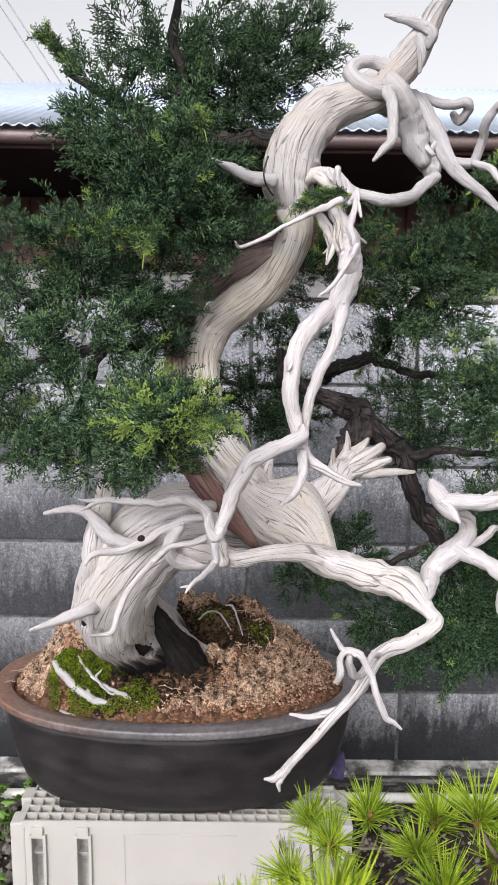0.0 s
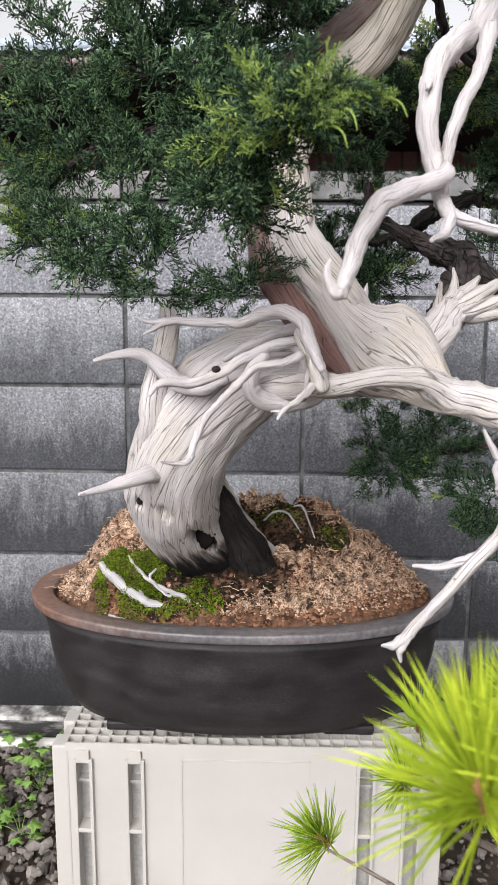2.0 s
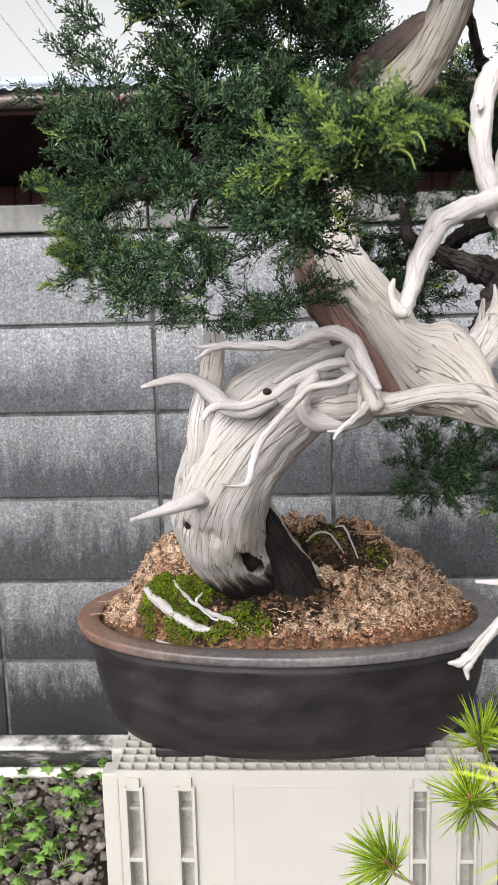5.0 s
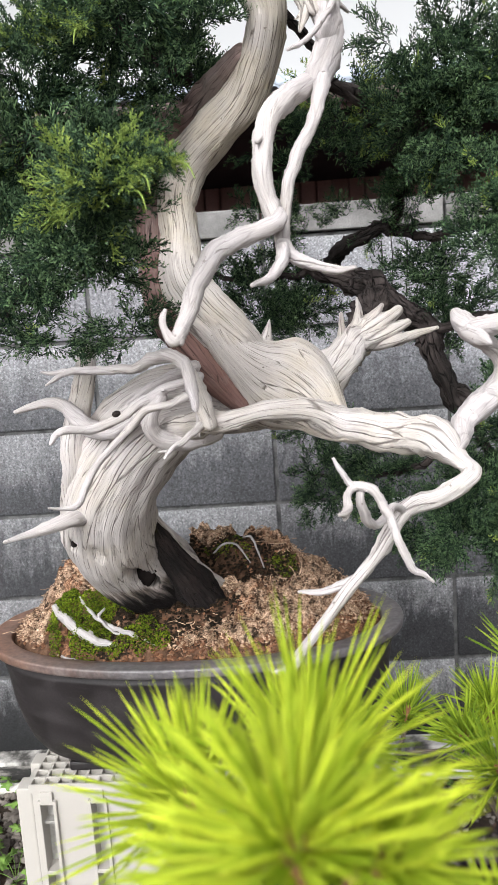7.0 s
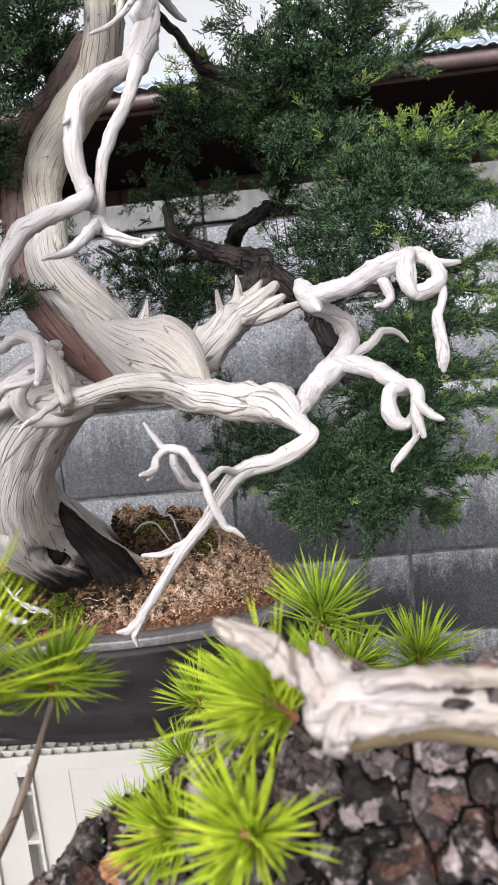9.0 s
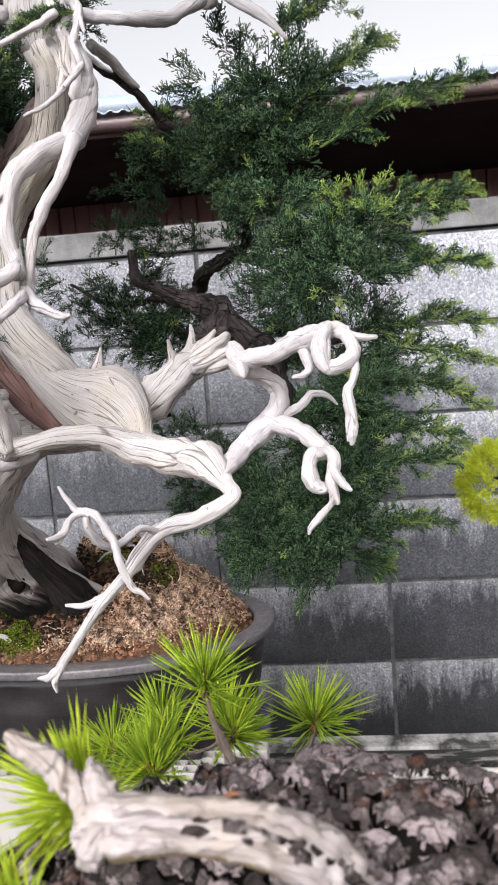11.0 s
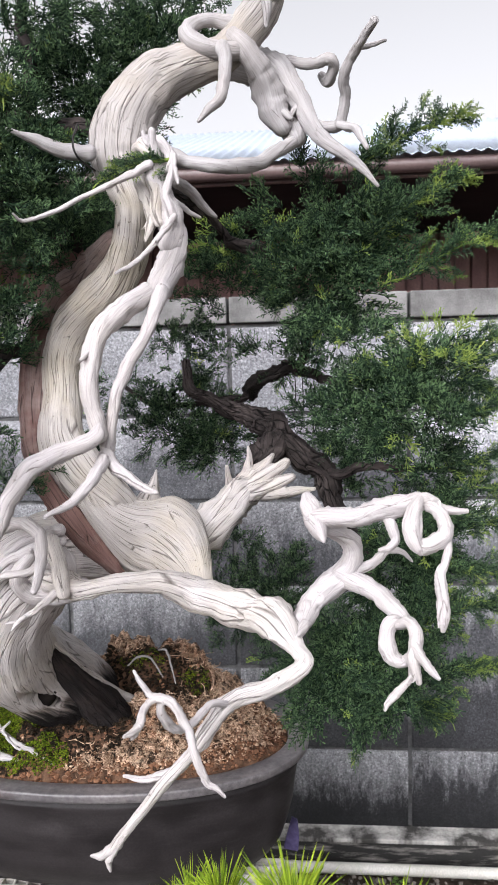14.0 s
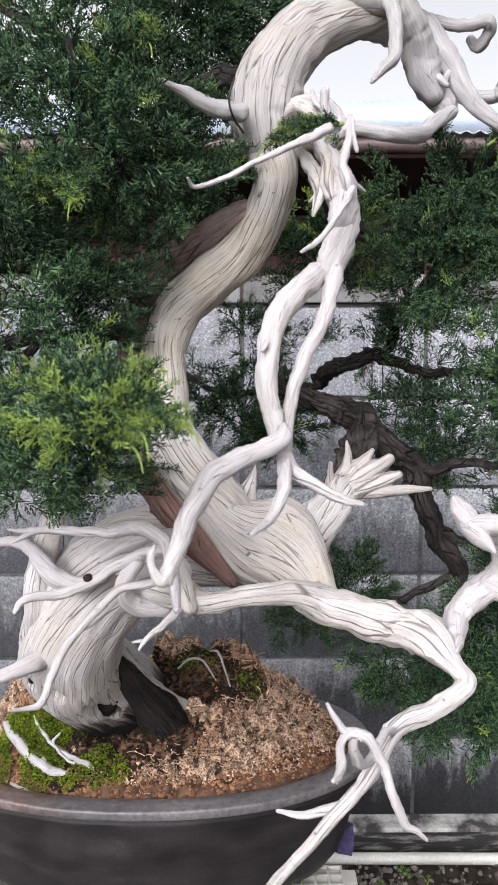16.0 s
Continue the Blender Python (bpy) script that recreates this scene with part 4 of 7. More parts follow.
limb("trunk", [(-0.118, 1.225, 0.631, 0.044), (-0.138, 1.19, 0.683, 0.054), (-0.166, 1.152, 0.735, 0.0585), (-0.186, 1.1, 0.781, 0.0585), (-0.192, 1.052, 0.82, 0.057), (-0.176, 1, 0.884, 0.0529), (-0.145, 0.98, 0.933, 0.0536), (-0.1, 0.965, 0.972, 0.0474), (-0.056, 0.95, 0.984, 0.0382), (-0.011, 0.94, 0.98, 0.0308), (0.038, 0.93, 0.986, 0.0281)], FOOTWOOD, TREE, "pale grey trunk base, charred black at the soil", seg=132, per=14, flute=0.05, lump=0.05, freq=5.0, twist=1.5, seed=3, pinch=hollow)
limb("trunk", [(0.012, 0.905, 1.012, 0.012), (-0.005, 0.9, 1.032, 0.021), (-0.031, 0.892, 1.061, 0.0262), (-0.061, 0.9, 1.103, 0.0234), (-0.063, 0.912, 1.143, 0.019), (-0.064, 0.922, 1.182, 0.0191), (-0.05, 0.922, 1.216, 0.021), (-0.022, 0.905, 1.24, 0.0209), (0.009, 0.885, 1.264, 0.0192), (0.027, 0.866, 1.293, 0.0181), (0.034, 0.848, 1.318, 0.017), (0.029, 0.846, 1.338, 0.0195), (0.027, 0.847, 1.355, 0.014)], AGED, TREE, "pale stripped upper trunk bending twice", seg=96, per=12, flute=0.055, lump=0.08, freq=4.6, twist=3.0, seed=8)
limb("trunk", [(0.031, 0.847, 1.326, 0.0145), (0.026, 0.846, 1.343, 0.0225), (0.024, 0.845, 1.365, 0.026), (0.032, 0.85, 1.396, 0.0252), (0.054, 0.86, 1.424, 0.0239), (0.084, 0.868, 1.44, 0.0195), (0.112, 0.876, 1.45, 0.0167), (0.13, 0.882, 1.467, 0.0157), (0.148, 0.885, 1.489, 0.0166), (0.161, 0.885, 1.51, 0.0129), (0.17, 0.885, 1.53, 0.0101), (0.181, 0.885, 1.548, 0.0085), (0.193, 0.885, 1.575, 0.0066)], CROWN, TREE, "grey arch of the crown", seg=84, per=12, flute=0.06, lump=0.09, freq=4.6, twist=3.0, seed=11)
limb("live_vein", [(-0.004, 0.888, 0.969, 0.0051), (-0.035, 0.887, 1.005, 0.0132), (-0.063, 0.89, 1.044, 0.0147), (-0.085, 0.899, 1.083, 0.0143), (-0.092, 0.912, 1.135, 0.0144), (-0.093, 0.926, 1.176, 0.0146), (-0.091, 0.94, 1.21, 0.0142), (-0.072, 0.946, 1.25, 0.0153), (-0.039, 0.935, 1.27, 0.0155), (-0.012, 0.906, 1.283, 0.0148), (0.009, 0.868, 1.293, 0.0093)], BARK, TREE, "reddish brown strip of live bark", seg=32, per=10, flute=0.14, lump=0.16, freq=2.2)
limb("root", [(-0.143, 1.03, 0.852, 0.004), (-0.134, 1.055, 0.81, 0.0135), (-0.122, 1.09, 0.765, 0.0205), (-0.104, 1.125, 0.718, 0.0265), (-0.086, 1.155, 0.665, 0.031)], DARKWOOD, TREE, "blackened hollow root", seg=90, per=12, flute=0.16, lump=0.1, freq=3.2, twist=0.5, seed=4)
limb("root", [(-0.136, 1.03, 0.846, 0.003), (-0.113, 1.08, 0.79, 0.0042), (-0.087, 1.13, 0.738, 0.0046), (-0.062, 1.175, 0.696, 0.0056), (-0.034, 1.215, 0.676, 0.003)], WOOD, TREE, "pale ridge along the black root", seg=24, per=10, flute=0.2, lump=0.25, wobble=0.5, seed=6)
for rows in (
    [(-0.3, 1.135, 0.016, 0.0045), (-0.282, 1.112, 0.017, 0.0062), (-0.255, 1.09, 0.016, 0.0068), (-0.228, 1.077, 0.012, 0.0062), (-0.205, 1.076, 0.005, 0.003)],
    [(-0.262, 1.128, 0.024, 0.0016), (-0.24, 1.104, 0.024, 0.0022), (-0.212, 1.086, 0.019, 0.0027), (-0.184, 1.074, 0.014, 0.003), (-0.152, 1.066, 0.008, 0.0022), (-0.14, 1.064, 0.002, 0.001)],
    [(-0.222, 1.098, 0.042, 0.0012), (-0.228, 1.092, 0.034, 0.0016), (-0.222, 1.086, 0.024, 0.0018), (-0.206, 1.08, 0.017, 0.0016), (-0.196, 1.078, 0.01, 0.001)],
    [(-0.285, 1.085, 0.004, 0.0016), (-0.262, 1.07, 0.006, 0.0022), (-0.235, 1.06, 0.006, 0.0022), (-0.2, 1.053, 0.004, 0.0015)],
    [(-0.085, 1.2, 0.01, 0.001), (-0.07, 1.205, 0.016, 0.0016), (-0.05, 1.203, 0.014, 0.0014), (-0.034, 1.196, 0.008, 0.001)],
    [(-0.045, 1.225, 0.012, 0.001), (-0.03, 1.215, 0.018, 0.0016), (-0.02, 1.2, 0.012, 0.0012), (-0.014, 1.19, 0.006, 0.0008)],
):
    limb("surface_root", [(x, y, soil_height(x, y) + h - 0.004, r) for x, y, h, r in rows], GREYED, TREE, "pale bare root on the moss", seg=14, per=8, flute=0.25, lump=0.4, wobble=0.8, seed=rows[0][2] * 100)
limb("live_branch", [(0.071, 0.97, 1, 0.0168), (0.095, 0.991, 1.019, 0.0145), (0.114, 1.016, 1.037, 0.0148), (0.124, 1.046, 1.06, 0.0173), (0.136, 1.078, 1.087, 0.0192), (0.12, 1.099, 1.106, 0.0145), (0.087, 1.104, 1.114, 0.0103), (0.058, 1.101, 1.135, 0.0073), (0.035, 1.1, 1.147, 0.0066), (0.031, 1.1, 1.176, 0.0051)], LIVE, TREE, "dark gnarled live branch", seg=30, per=12, flute=0.34, lump=0.45, freq=2.4, seed=2, wobble=0.8)
limb("live_branch", [(0.099, 1.204, 1.128, 0.0096), (0.118, 1.162, 1.151, 0.0092), (0.152, 1.138, 1.162, 0.009), (0.17, 1.132, 1.16, 0.0082)], LIVE, TREE, "dark gnarled live branch", seg=30, per=12, flute=0.34, lump=0.45, freq=2.4, seed=3, wobble=0.8)
limb("live_branch", [(0.148, 1.073, 1.086, 0.0127), (0.173, 1.077, 1.066, 0.0142), (0.2, 1.074, 1.037, 0.0128), (0.225, 1.07, 0.97, 0.0114), (0.255, 1.069, 0.922, 0.01)], LIVE, TREE, "dark gnarled live branch", seg=30, per=12, flute=0.34, lump=0.45, freq=2.4, seed=4, wobble=0.8)
for rows in (
    [(0.071, 0.95, 0.995, 0.022), (0.093, 0.975, 1.018, 0.02), (0.112, 1.0, 1.035, 0.017), (0.128, 1.012, 1.052, 0.01), (0.142, 1.015, 1.07, 0.003)],
    [(0.1, 0.985, 1.025, 0.014), (0.122, 1.0, 1.04, 0.011), (0.145, 1.0, 1.055, 0.008), (0.158, 1.0, 1.064, 0.005)],
    [(0.1, 0.99, 1.03, 0.011), (0.112, 1.005, 1.05, 0.007), (0.116, 1.01, 1.066, 0.004), (0.115, 1.015, 1.08, 0.0012)],
    [(0.108, 0.99, 1.028, 0.012), (0.13, 0.995, 1.035, 0.009), (0.15, 0.99, 1.043, 0.008), (0.165, 0.985, 1.05, 0.004)],
    [(0.004, 0.972, 1.012, 0.018), (0.01, 0.972, 1.034, 0.011), (0.015, 0.97, 1.048, 0.005), (0.018, 0.97, 1.062, 0.001)],
):
    limb("deadwood_stub", rows, WOOD, TREE, "torn white stub", seg=22, per=7, flute=0.2, lump=0.25, freq=2.4, seed=rows[0][2] * 90)
jin([(0.006, 0.81, 1.354, 0.0071), (-0.009, 0.805, 1.356, 0.0062), (-0.026, 0.795, 1.361, 0.0052), (-0.05, 0.776, 1.368, 0.0012)], GREYED, 9)
jin([(0.066, 0.764, 1.331, 0.0035), (0.051, 0.764, 1.325, 0.0031), (0.035, 0.76, 1.317, 0.0023), (0.015, 0.753, 1.307, 0.0019), (-0.002, 0.742, 1.296, 0.0019), (-0.022, 0.729, 1.287, 0.0015), (-0.027, 0.719, 1.291, 0.0007)], JIN, 10)
jin([(0.038, 0.842, 1.364, 0.0057), (0.055, 0.82, 1.364, 0.0059), (0.068, 0.804, 1.359, 0.0049), (0.077, 0.795, 1.343, 0.0049), (0.068, 0.79, 1.324, 0.0065), (0.072, 0.79, 1.304, 0.0089), (0.08, 0.788, 1.283, 0.0102), (0.076, 0.782, 1.26, 0.0109), (0.068, 0.774, 1.24, 0.0112)], JIN, 11, 40)
jin([(0.06, 0.769, 1.235, 0.0088), (0.04, 0.744, 1.217, 0.0088), (0.027, 0.728, 1.196, 0.0078), (0.022, 0.722, 1.171, 0.0074), (0.026, 0.72, 1.145, 0.0067), (0.03, 0.716, 1.127, 0.0063)], JIN, 12, 40)
jin([(0.071, 0.765, 1.235, 0.0063), (0.065, 0.751, 1.208, 0.005), (0.051, 0.738, 1.182, 0.005), (0.041, 0.73, 1.156, 0.0045), (0.036, 0.726, 1.132, 0.0045), (0.034, 0.723, 1.117, 0.0057)], JIN, 13)
jin([(0.034, 0.706, 1.134, 0.0029), (0.032, 0.7, 1.127, 0.0061), (0.011, 0.692, 1.117, 0.0064), (-0.01, 0.684, 1.107, 0.007), (-0.022, 0.675, 1.09, 0.0069), (-0.031, 0.666, 1.068, 0.0058), (-0.036, 0.658, 1.056, 0.0047), (-0.036, 0.654, 1.049, 0.0027)], JIN, 14)
jin([(0.035, 0.718, 1.112, 0.0056), (0.043, 0.712, 1.103, 0.0048), (0.056, 0.703, 1.097, 0.004), (0.069, 0.691, 1.09, 0.0032), (0.081, 0.676, 1.09, 0.0014)], JIN, 15)
jin([(0.035, 0.709, 1.11, 0.0048), (0.032, 0.681, 1.097, 0.0042), (0.023, 0.659, 1.086, 0.003), (0.013, 0.64, 1.081, 0.0013)], JIN, 16)
jin([(-0.26, 0.959, 0.983, 0.0024), (-0.226, 0.951, 0.99, 0.0052), (-0.199, 0.937, 0.987, 0.0069), (-0.186, 0.921, 0.978, 0.0084), (-0.169, 0.912, 0.966, 0.0094), (-0.147, 0.908, 0.961, 0.0078), (-0.125, 0.908, 0.97, 0.0066)], JIN, 17)
jin([(-0.174, 0.86, 1.027, 0.0027), (-0.188, 0.859, 1.026, 0.0019), (-0.196, 0.858, 1.0275, 0.0008)], JIN, 98)
jin([(-0.193, 0.86, 1.015, 0.0009), (-0.182, 0.86, 1.021, 0.0024), (-0.17, 0.86, 1.026, 0.0034), (-0.145, 0.859, 1.026, 0.0041), (-0.108, 0.851, 1.026, 0.0045), (-0.084, 0.835, 1.034, 0.0059), (-0.069, 0.819, 1.036, 0.0062), (-0.053, 0.805, 1.026, 0.0056), (-0.047, 0.783, 1.008, 0.005), (-0.042, 0.752, 0.995, 0.0026)], JIN, 18)
jin([(-0.188, 1.004, 1.037, 0.0104), (-0.185, 0.978, 1.01, 0.0116), (-0.192, 0.96, 0.971, 0.0138), (-0.202, 0.956, 0.927, 0.0138), (-0.212, 0.983, 0.88, 0.0141), (-0.207, 0.99, 0.83, 0.0064)], WOOD, 19)
jin([(-0.268, 0.905, 0.854, 0.0017), (-0.243, 0.921, 0.858, 0.0046), (-0.219, 0.94, 0.862, 0.0082), (-0.2, 0.965, 0.866, 0.0115), (-0.19, 0.99, 0.868, 0.012)], JIN, 20)
jin([(-0.081, 0.887, 0.96, 0.0129), (-0.049, 0.853, 0.972, 0.0127), (-0.026, 0.821, 0.975, 0.0092), (0.013, 0.812, 0.982, 0.0081), (0.044, 0.824, 0.981, 0.0112), (0.068, 0.836, 0.971, 0.0144), (0.101, 0.834, 0.958, 0.0165), (0.134, 0.82, 0.953, 0.0176), (0.156, 0.802, 0.948, 0.0157), (0.172, 0.786, 0.936, 0.0082), (0.178, 0.774, 0.926, 0.0076), (0.151, 0.763, 0.914, 0.0076), (0.121, 0.747, 0.907, 0.0074), (0.103, 0.73, 0.894, 0.0067), (0.088, 0.719, 0.873, 0.0053), (0.071, 0.715, 0.854, 0.0048), (0.048, 0.715, 0.826, 0.004), (0.022, 0.719, 0.792, 0.0042)], WOOD, 22, 40)
jin([(0.031, 0.735, 0.846, 0.0014), (0.053, 0.726, 0.849, 0.0031), (0.075, 0.72, 0.859, 0.0044)], JIN, 23)
jin([(0.129, 1.002, 1.029, 0.0066), (0.157, 0.985, 1.033, 0.0065), (0.189, 0.948, 1.043, 0.0019)], WOOD, 37)
jin([(0.095, 0.994, 1.032, 0.0059), (0.094, 0.978, 1.064, 0.0019)], WOOD, 38)
jin([(0.121, 0.929, 1.47, 0.0196), (0.153, 0.918, 1.454, 0.0163), (0.175, 0.902, 1.427, 0.0124), (0.19, 0.889, 1.395, 0.0083), (0.204, 0.88, 1.374, 0.0063), (0.228, 0.872, 1.355, 0.0048), (0.25, 0.864, 1.329, 0.0014)], GREYED, 39, 40)
jin([(0.154, 0.932, 1.449, 0.0145), (0.162, 0.923, 1.417, 0.0134), (0.178, 0.894, 1.383, 0.0099)], GREYED, 40, 40)
jin([(0.045, 0.893, 1.379, 0.0076), (0.084, 0.82, 1.348, 0.0055), (0.111, 0.8, 1.339, 0.0057), (0.133, 0.821, 1.34, 0.0063), (0.155, 0.845, 1.353, 0.006), (0.174, 0.862, 1.369, 0.0062)], GREYED, 41)
jin([(0.193, 0.896, 1.392, 0.0059), (0.216, 0.882, 1.387, 0.0053), (0.223, 0.87, 1.406, 0.0047), (0.221, 0.858, 1.42, 0.0046), (0.232, 0.841, 1.437, 0.004), (0.244, 0.818, 1.449, 0.0034)], GREYED, 42)
jin([(0.218, 0.877, 1.386, 0.0038), (0.231, 0.864, 1.378, 0.0038), (0.239, 0.842, 1.356, 0.0018)], GREYED, 43)
jin([(0.235, 0.854, 1.442, 0.0027), (0.26, 0.892, 1.461, 0.0014)], GREYED, 44)
jin([(0.167, 0.925, 1.46, 0.0051), (0.195, 0.9, 1.448, 0.0049), (0.209, 0.892, 1.449, 0.0049), (0.214, 0.898, 1.442, 0.0049), (0.209, 0.909, 1.433, 0.005), (0.203, 0.915, 1.442, 0.004)], GREYED, 45)
jin([(0.119, 0.839, 1.445, 0.0063), (0.122, 0.822, 1.418, 0.0053), (0.118, 0.81, 1.395, 0.0048), (0.109, 0.804, 1.382, 0.0035), (0.101, 0.801, 1.373, 0.0017)], GREYED, 46)
jin([(-0.184, 0.83, 0.964, 0.002), (-0.176, 0.835, 0.974, 0.0035), (-0.149, 0.85, 0.973, 0.0046), (-0.123, 0.86, 0.982, 0.0046), (-0.092, 0.86, 1, 0.0051), (-0.066, 0.855, 1.01, 0.0046), (-0.047, 0.84, 1.015, 0.0045)], JIN, 51)
jin([(-0.086, 0.86, 0.996, 0.0062), (-0.096, 0.855, 0.98, 0.0072), (-0.093, 0.86, 0.962, 0.0088), (-0.07, 0.865, 0.953, 0.0099), (-0.04, 0.87, 0.961, 0.0105)], JIN, 52)
jin([(-0.051, 0.83, 1.012, 0.0044), (-0.046, 0.825, 0.993, 0.0034), (-0.049, 0.825, 0.976, 0.0024), (-0.048, 0.825, 0.963, 0.001)], JIN, 53)
jin([(-0.121, 0.89, 0.991, 0.0032), (-0.091, 0.88, 1.009, 0.0047), (-0.068, 0.87, 1.018, 0.0052), (-0.051, 0.85, 1.023, 0.006)], JIN, 54)
jin([(-0.061, 0.86, 1.008, 0.0051), (-0.047, 0.85, 0.995, 0.0071), (-0.049, 0.86, 0.979, 0.0082), (-0.061, 0.87, 0.968, 0.0073)], JIN, 55)
jin([(-0.036, 0.656, 1.056, 0.0049), (-0.04, 0.653, 1.051, 0.0042), (-0.045, 0.652, 1.056, 0.0028), (-0.047, 0.653, 1.064, 0.0022), (-0.045, 0.655, 1.07, 0.0012)], JIN, 57)
# added black ball in the knot hole: its inner shade as a dark solid
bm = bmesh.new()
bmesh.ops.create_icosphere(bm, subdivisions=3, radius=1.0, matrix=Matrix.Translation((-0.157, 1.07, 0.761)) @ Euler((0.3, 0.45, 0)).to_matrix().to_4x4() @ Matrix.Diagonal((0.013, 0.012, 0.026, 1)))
part("hole_shade_ball", bm, PINECRACK, TREE, "black ball that stands in for the shade in the trunk's hollow", True)
for x, y, z, w, h in ((-0.194, 1.004, 0.813, 0.0042, 0.0085), (-0.2245, 1.003, 0.822, 0.004, 0.0048), (-0.1285, 0.858, 0.984, 0.0045, 0.0035)):
    bm = bmesh.new()
    bmesh.ops.create_icosphere(bm, subdivisions=2, radius=1.0, matrix=Matrix.Translation((x, y, z)) @ Matrix.Diagonal((w, 0.006, h, 1)))
    part("knot", bm, DARKWOOD, TREE, "small dark knot in the pale wood", True)
# twigs, curls and torn strands of the dead branches
jin([(0.138, 0.872, 1.454, 0.0074), (0.124, 0.862, 1.449, 0.0079), (0.106, 0.855, 1.449, 0.0078), (0.091, 0.856, 1.456, 0.0079), (0.085, 0.864, 1.468, 0.0073), (0.093, 0.872, 1.478, 0.0062), (0.108, 0.878, 1.482, 0.0063), (0.126, 0.882, 1.478, 0.0076)], GREYED, 110)
jin([(0.125, 0.87, 1.464, 0.0087), (0.133, 0.868, 1.454, 0.0094), (0.139, 0.872, 1.443, 0.0109), (0.147, 0.88, 1.432, 0.0130), (0.157, 0.888, 1.411, 0.0135), (0.166, 0.888, 1.392, 0.0100)], GREYED, 111)
jin([(0.162, 0.872, 1.496, 0.0044), (0.166, 0.868, 1.505, 0.0057), (0.158, 0.872, 1.514, 0.0057), (0.14, 0.876, 1.521, 0.0045), (0.12, 0.88, 1.526, 0.0019)], GREYED, 112)
jin([(0.152, 0.87, 1.502, 0.005), (0.155, 0.868, 1.487, 0.0044), (0.154, 0.868, 1.47, 0.0019)], GREYED, 113)
jin([(0.06, 0.671, 0.963, 0.0010), (0.065, 0.671, 0.953, 0.0020), (0.071, 0.672, 0.944, 0.0026), (0.079, 0.672, 0.942, 0.0036), (0.086, 0.672, 0.939, 0.0033), (0.092, 0.672, 0.929, 0.0033), (0.097, 0.672, 0.918, 0.0033), (0.101, 0.668, 0.906, 0.0030), (0.106, 0.666, 0.893, 0.0030), (0.11, 0.665, 0.883, 0.0026), (0.117, 0.664, 0.88, 0.0020), (0.123, 0.662, 0.875, 0.0010)], JIN, 60)
jin([(0.078, 0.674, 0.941, 0.0026), (0.078, 0.676, 0.929, 0.0033), (0.081, 0.682, 0.917, 0.0037), (0.088, 0.692, 0.909, 0.0031), (0.096, 0.705, 0.909, 0.0030), (0.107, 0.722, 0.914, 0.0030), (0.116, 0.738, 0.908, 0.0028)], JIN, 61)
jin([(0.075, 0.672, 0.942, 0.0026), (0.069, 0.668, 0.94, 0.0026), (0.067, 0.66, 0.936, 0.0029), (0.067, 0.652, 0.932, 0.0029), (0.064, 0.643, 0.931, 0.0025), (0.06, 0.636, 0.932, 0.0012)], JIN, 62)
jin([(0.067, 0.65, 0.932, 0.0022), (0.064, 0.646, 0.928, 0.0019), (0.063, 0.643, 0.927, 0.0009)], JIN, 63)
jin([(0.215, 0.833, 0.984, 0.0105), (0.232, 0.826, 0.976, 0.0088), (0.245, 0.815, 0.97, 0.0082), (0.256, 0.803, 0.963, 0.0076), (0.262, 0.795, 0.956, 0.0065)], JIN, 64)
jin([(0.263, 0.79, 0.956, 0.005), (0.254, 0.785, 0.957, 0.0064), (0.249, 0.782, 0.949, 0.0069), (0.248, 0.778, 0.938, 0.0074), (0.252, 0.775, 0.931, 0.0064), (0.26, 0.772, 0.929, 0.0049), (0.264, 0.768, 0.935, 0.0034)], JIN, 65)
jin([(0.255, 0.785, 0.957, 0.0044), (0.264, 0.775, 0.961, 0.0049), (0.268, 0.766, 0.956, 0.0058), (0.268, 0.76, 0.948, 0.0057), (0.266, 0.755, 0.94, 0.0053), (0.267, 0.752, 0.93, 0.0043), (0.269, 0.75, 0.921, 0.0024)], JIN, 66)
jin([(0.268, 0.757, 0.947, 0.0043), (0.272, 0.745, 0.942, 0.0038), (0.277, 0.73, 0.938, 0.0028), (0.28, 0.72, 0.938, 0.0014)], JIN, 67)
jin([(0.266, 0.768, 0.931, 0.0034), (0.265, 0.768, 0.919, 0.0029), (0.26, 0.767, 0.911, 0.003), (0.253, 0.766, 0.904, 0.0035), (0.246, 0.764, 0.897, 0.0025), (0.244, 0.763, 0.892, 0.0015)], JIN, 68)
jin([(0.182, 0.836, 1.055, 0.0052), (0.184, 0.828, 1.048, 0.0092), (0.189, 0.812, 1.041, 0.0096), (0.194, 0.792, 1.034, 0.0064), (0.196, 0.775, 1.03, 0.0014)], JIN, 69)
jin([(0.191, 0.812, 1.041, 0.009), (0.207, 0.797, 1.044, 0.0083), (0.225, 0.785, 1.047, 0.0082), (0.238, 0.777, 1.054, 0.0085), (0.248, 0.772, 1.059, 0.0089), (0.26, 0.768, 1.063, 0.0084), (0.271, 0.766, 1.065, 0.0079), (0.28, 0.767, 1.063, 0.0061), (0.289, 0.767, 1.058, 0.0042), (0.299, 0.766, 1.056, 0.0033), (0.309, 0.766, 1.056, 0.0019)], JIN, 70, 40)
jin([(0.27, 0.755, 1.068, 0.0041), (0.265, 0.745, 1.062, 0.0059), (0.262, 0.738, 1.054, 0.0063), (0.262, 0.733, 1.045, 0.0058), (0.265, 0.731, 1.037, 0.0044), (0.268, 0.731, 1.032, 0.0022)], JIN, 71)
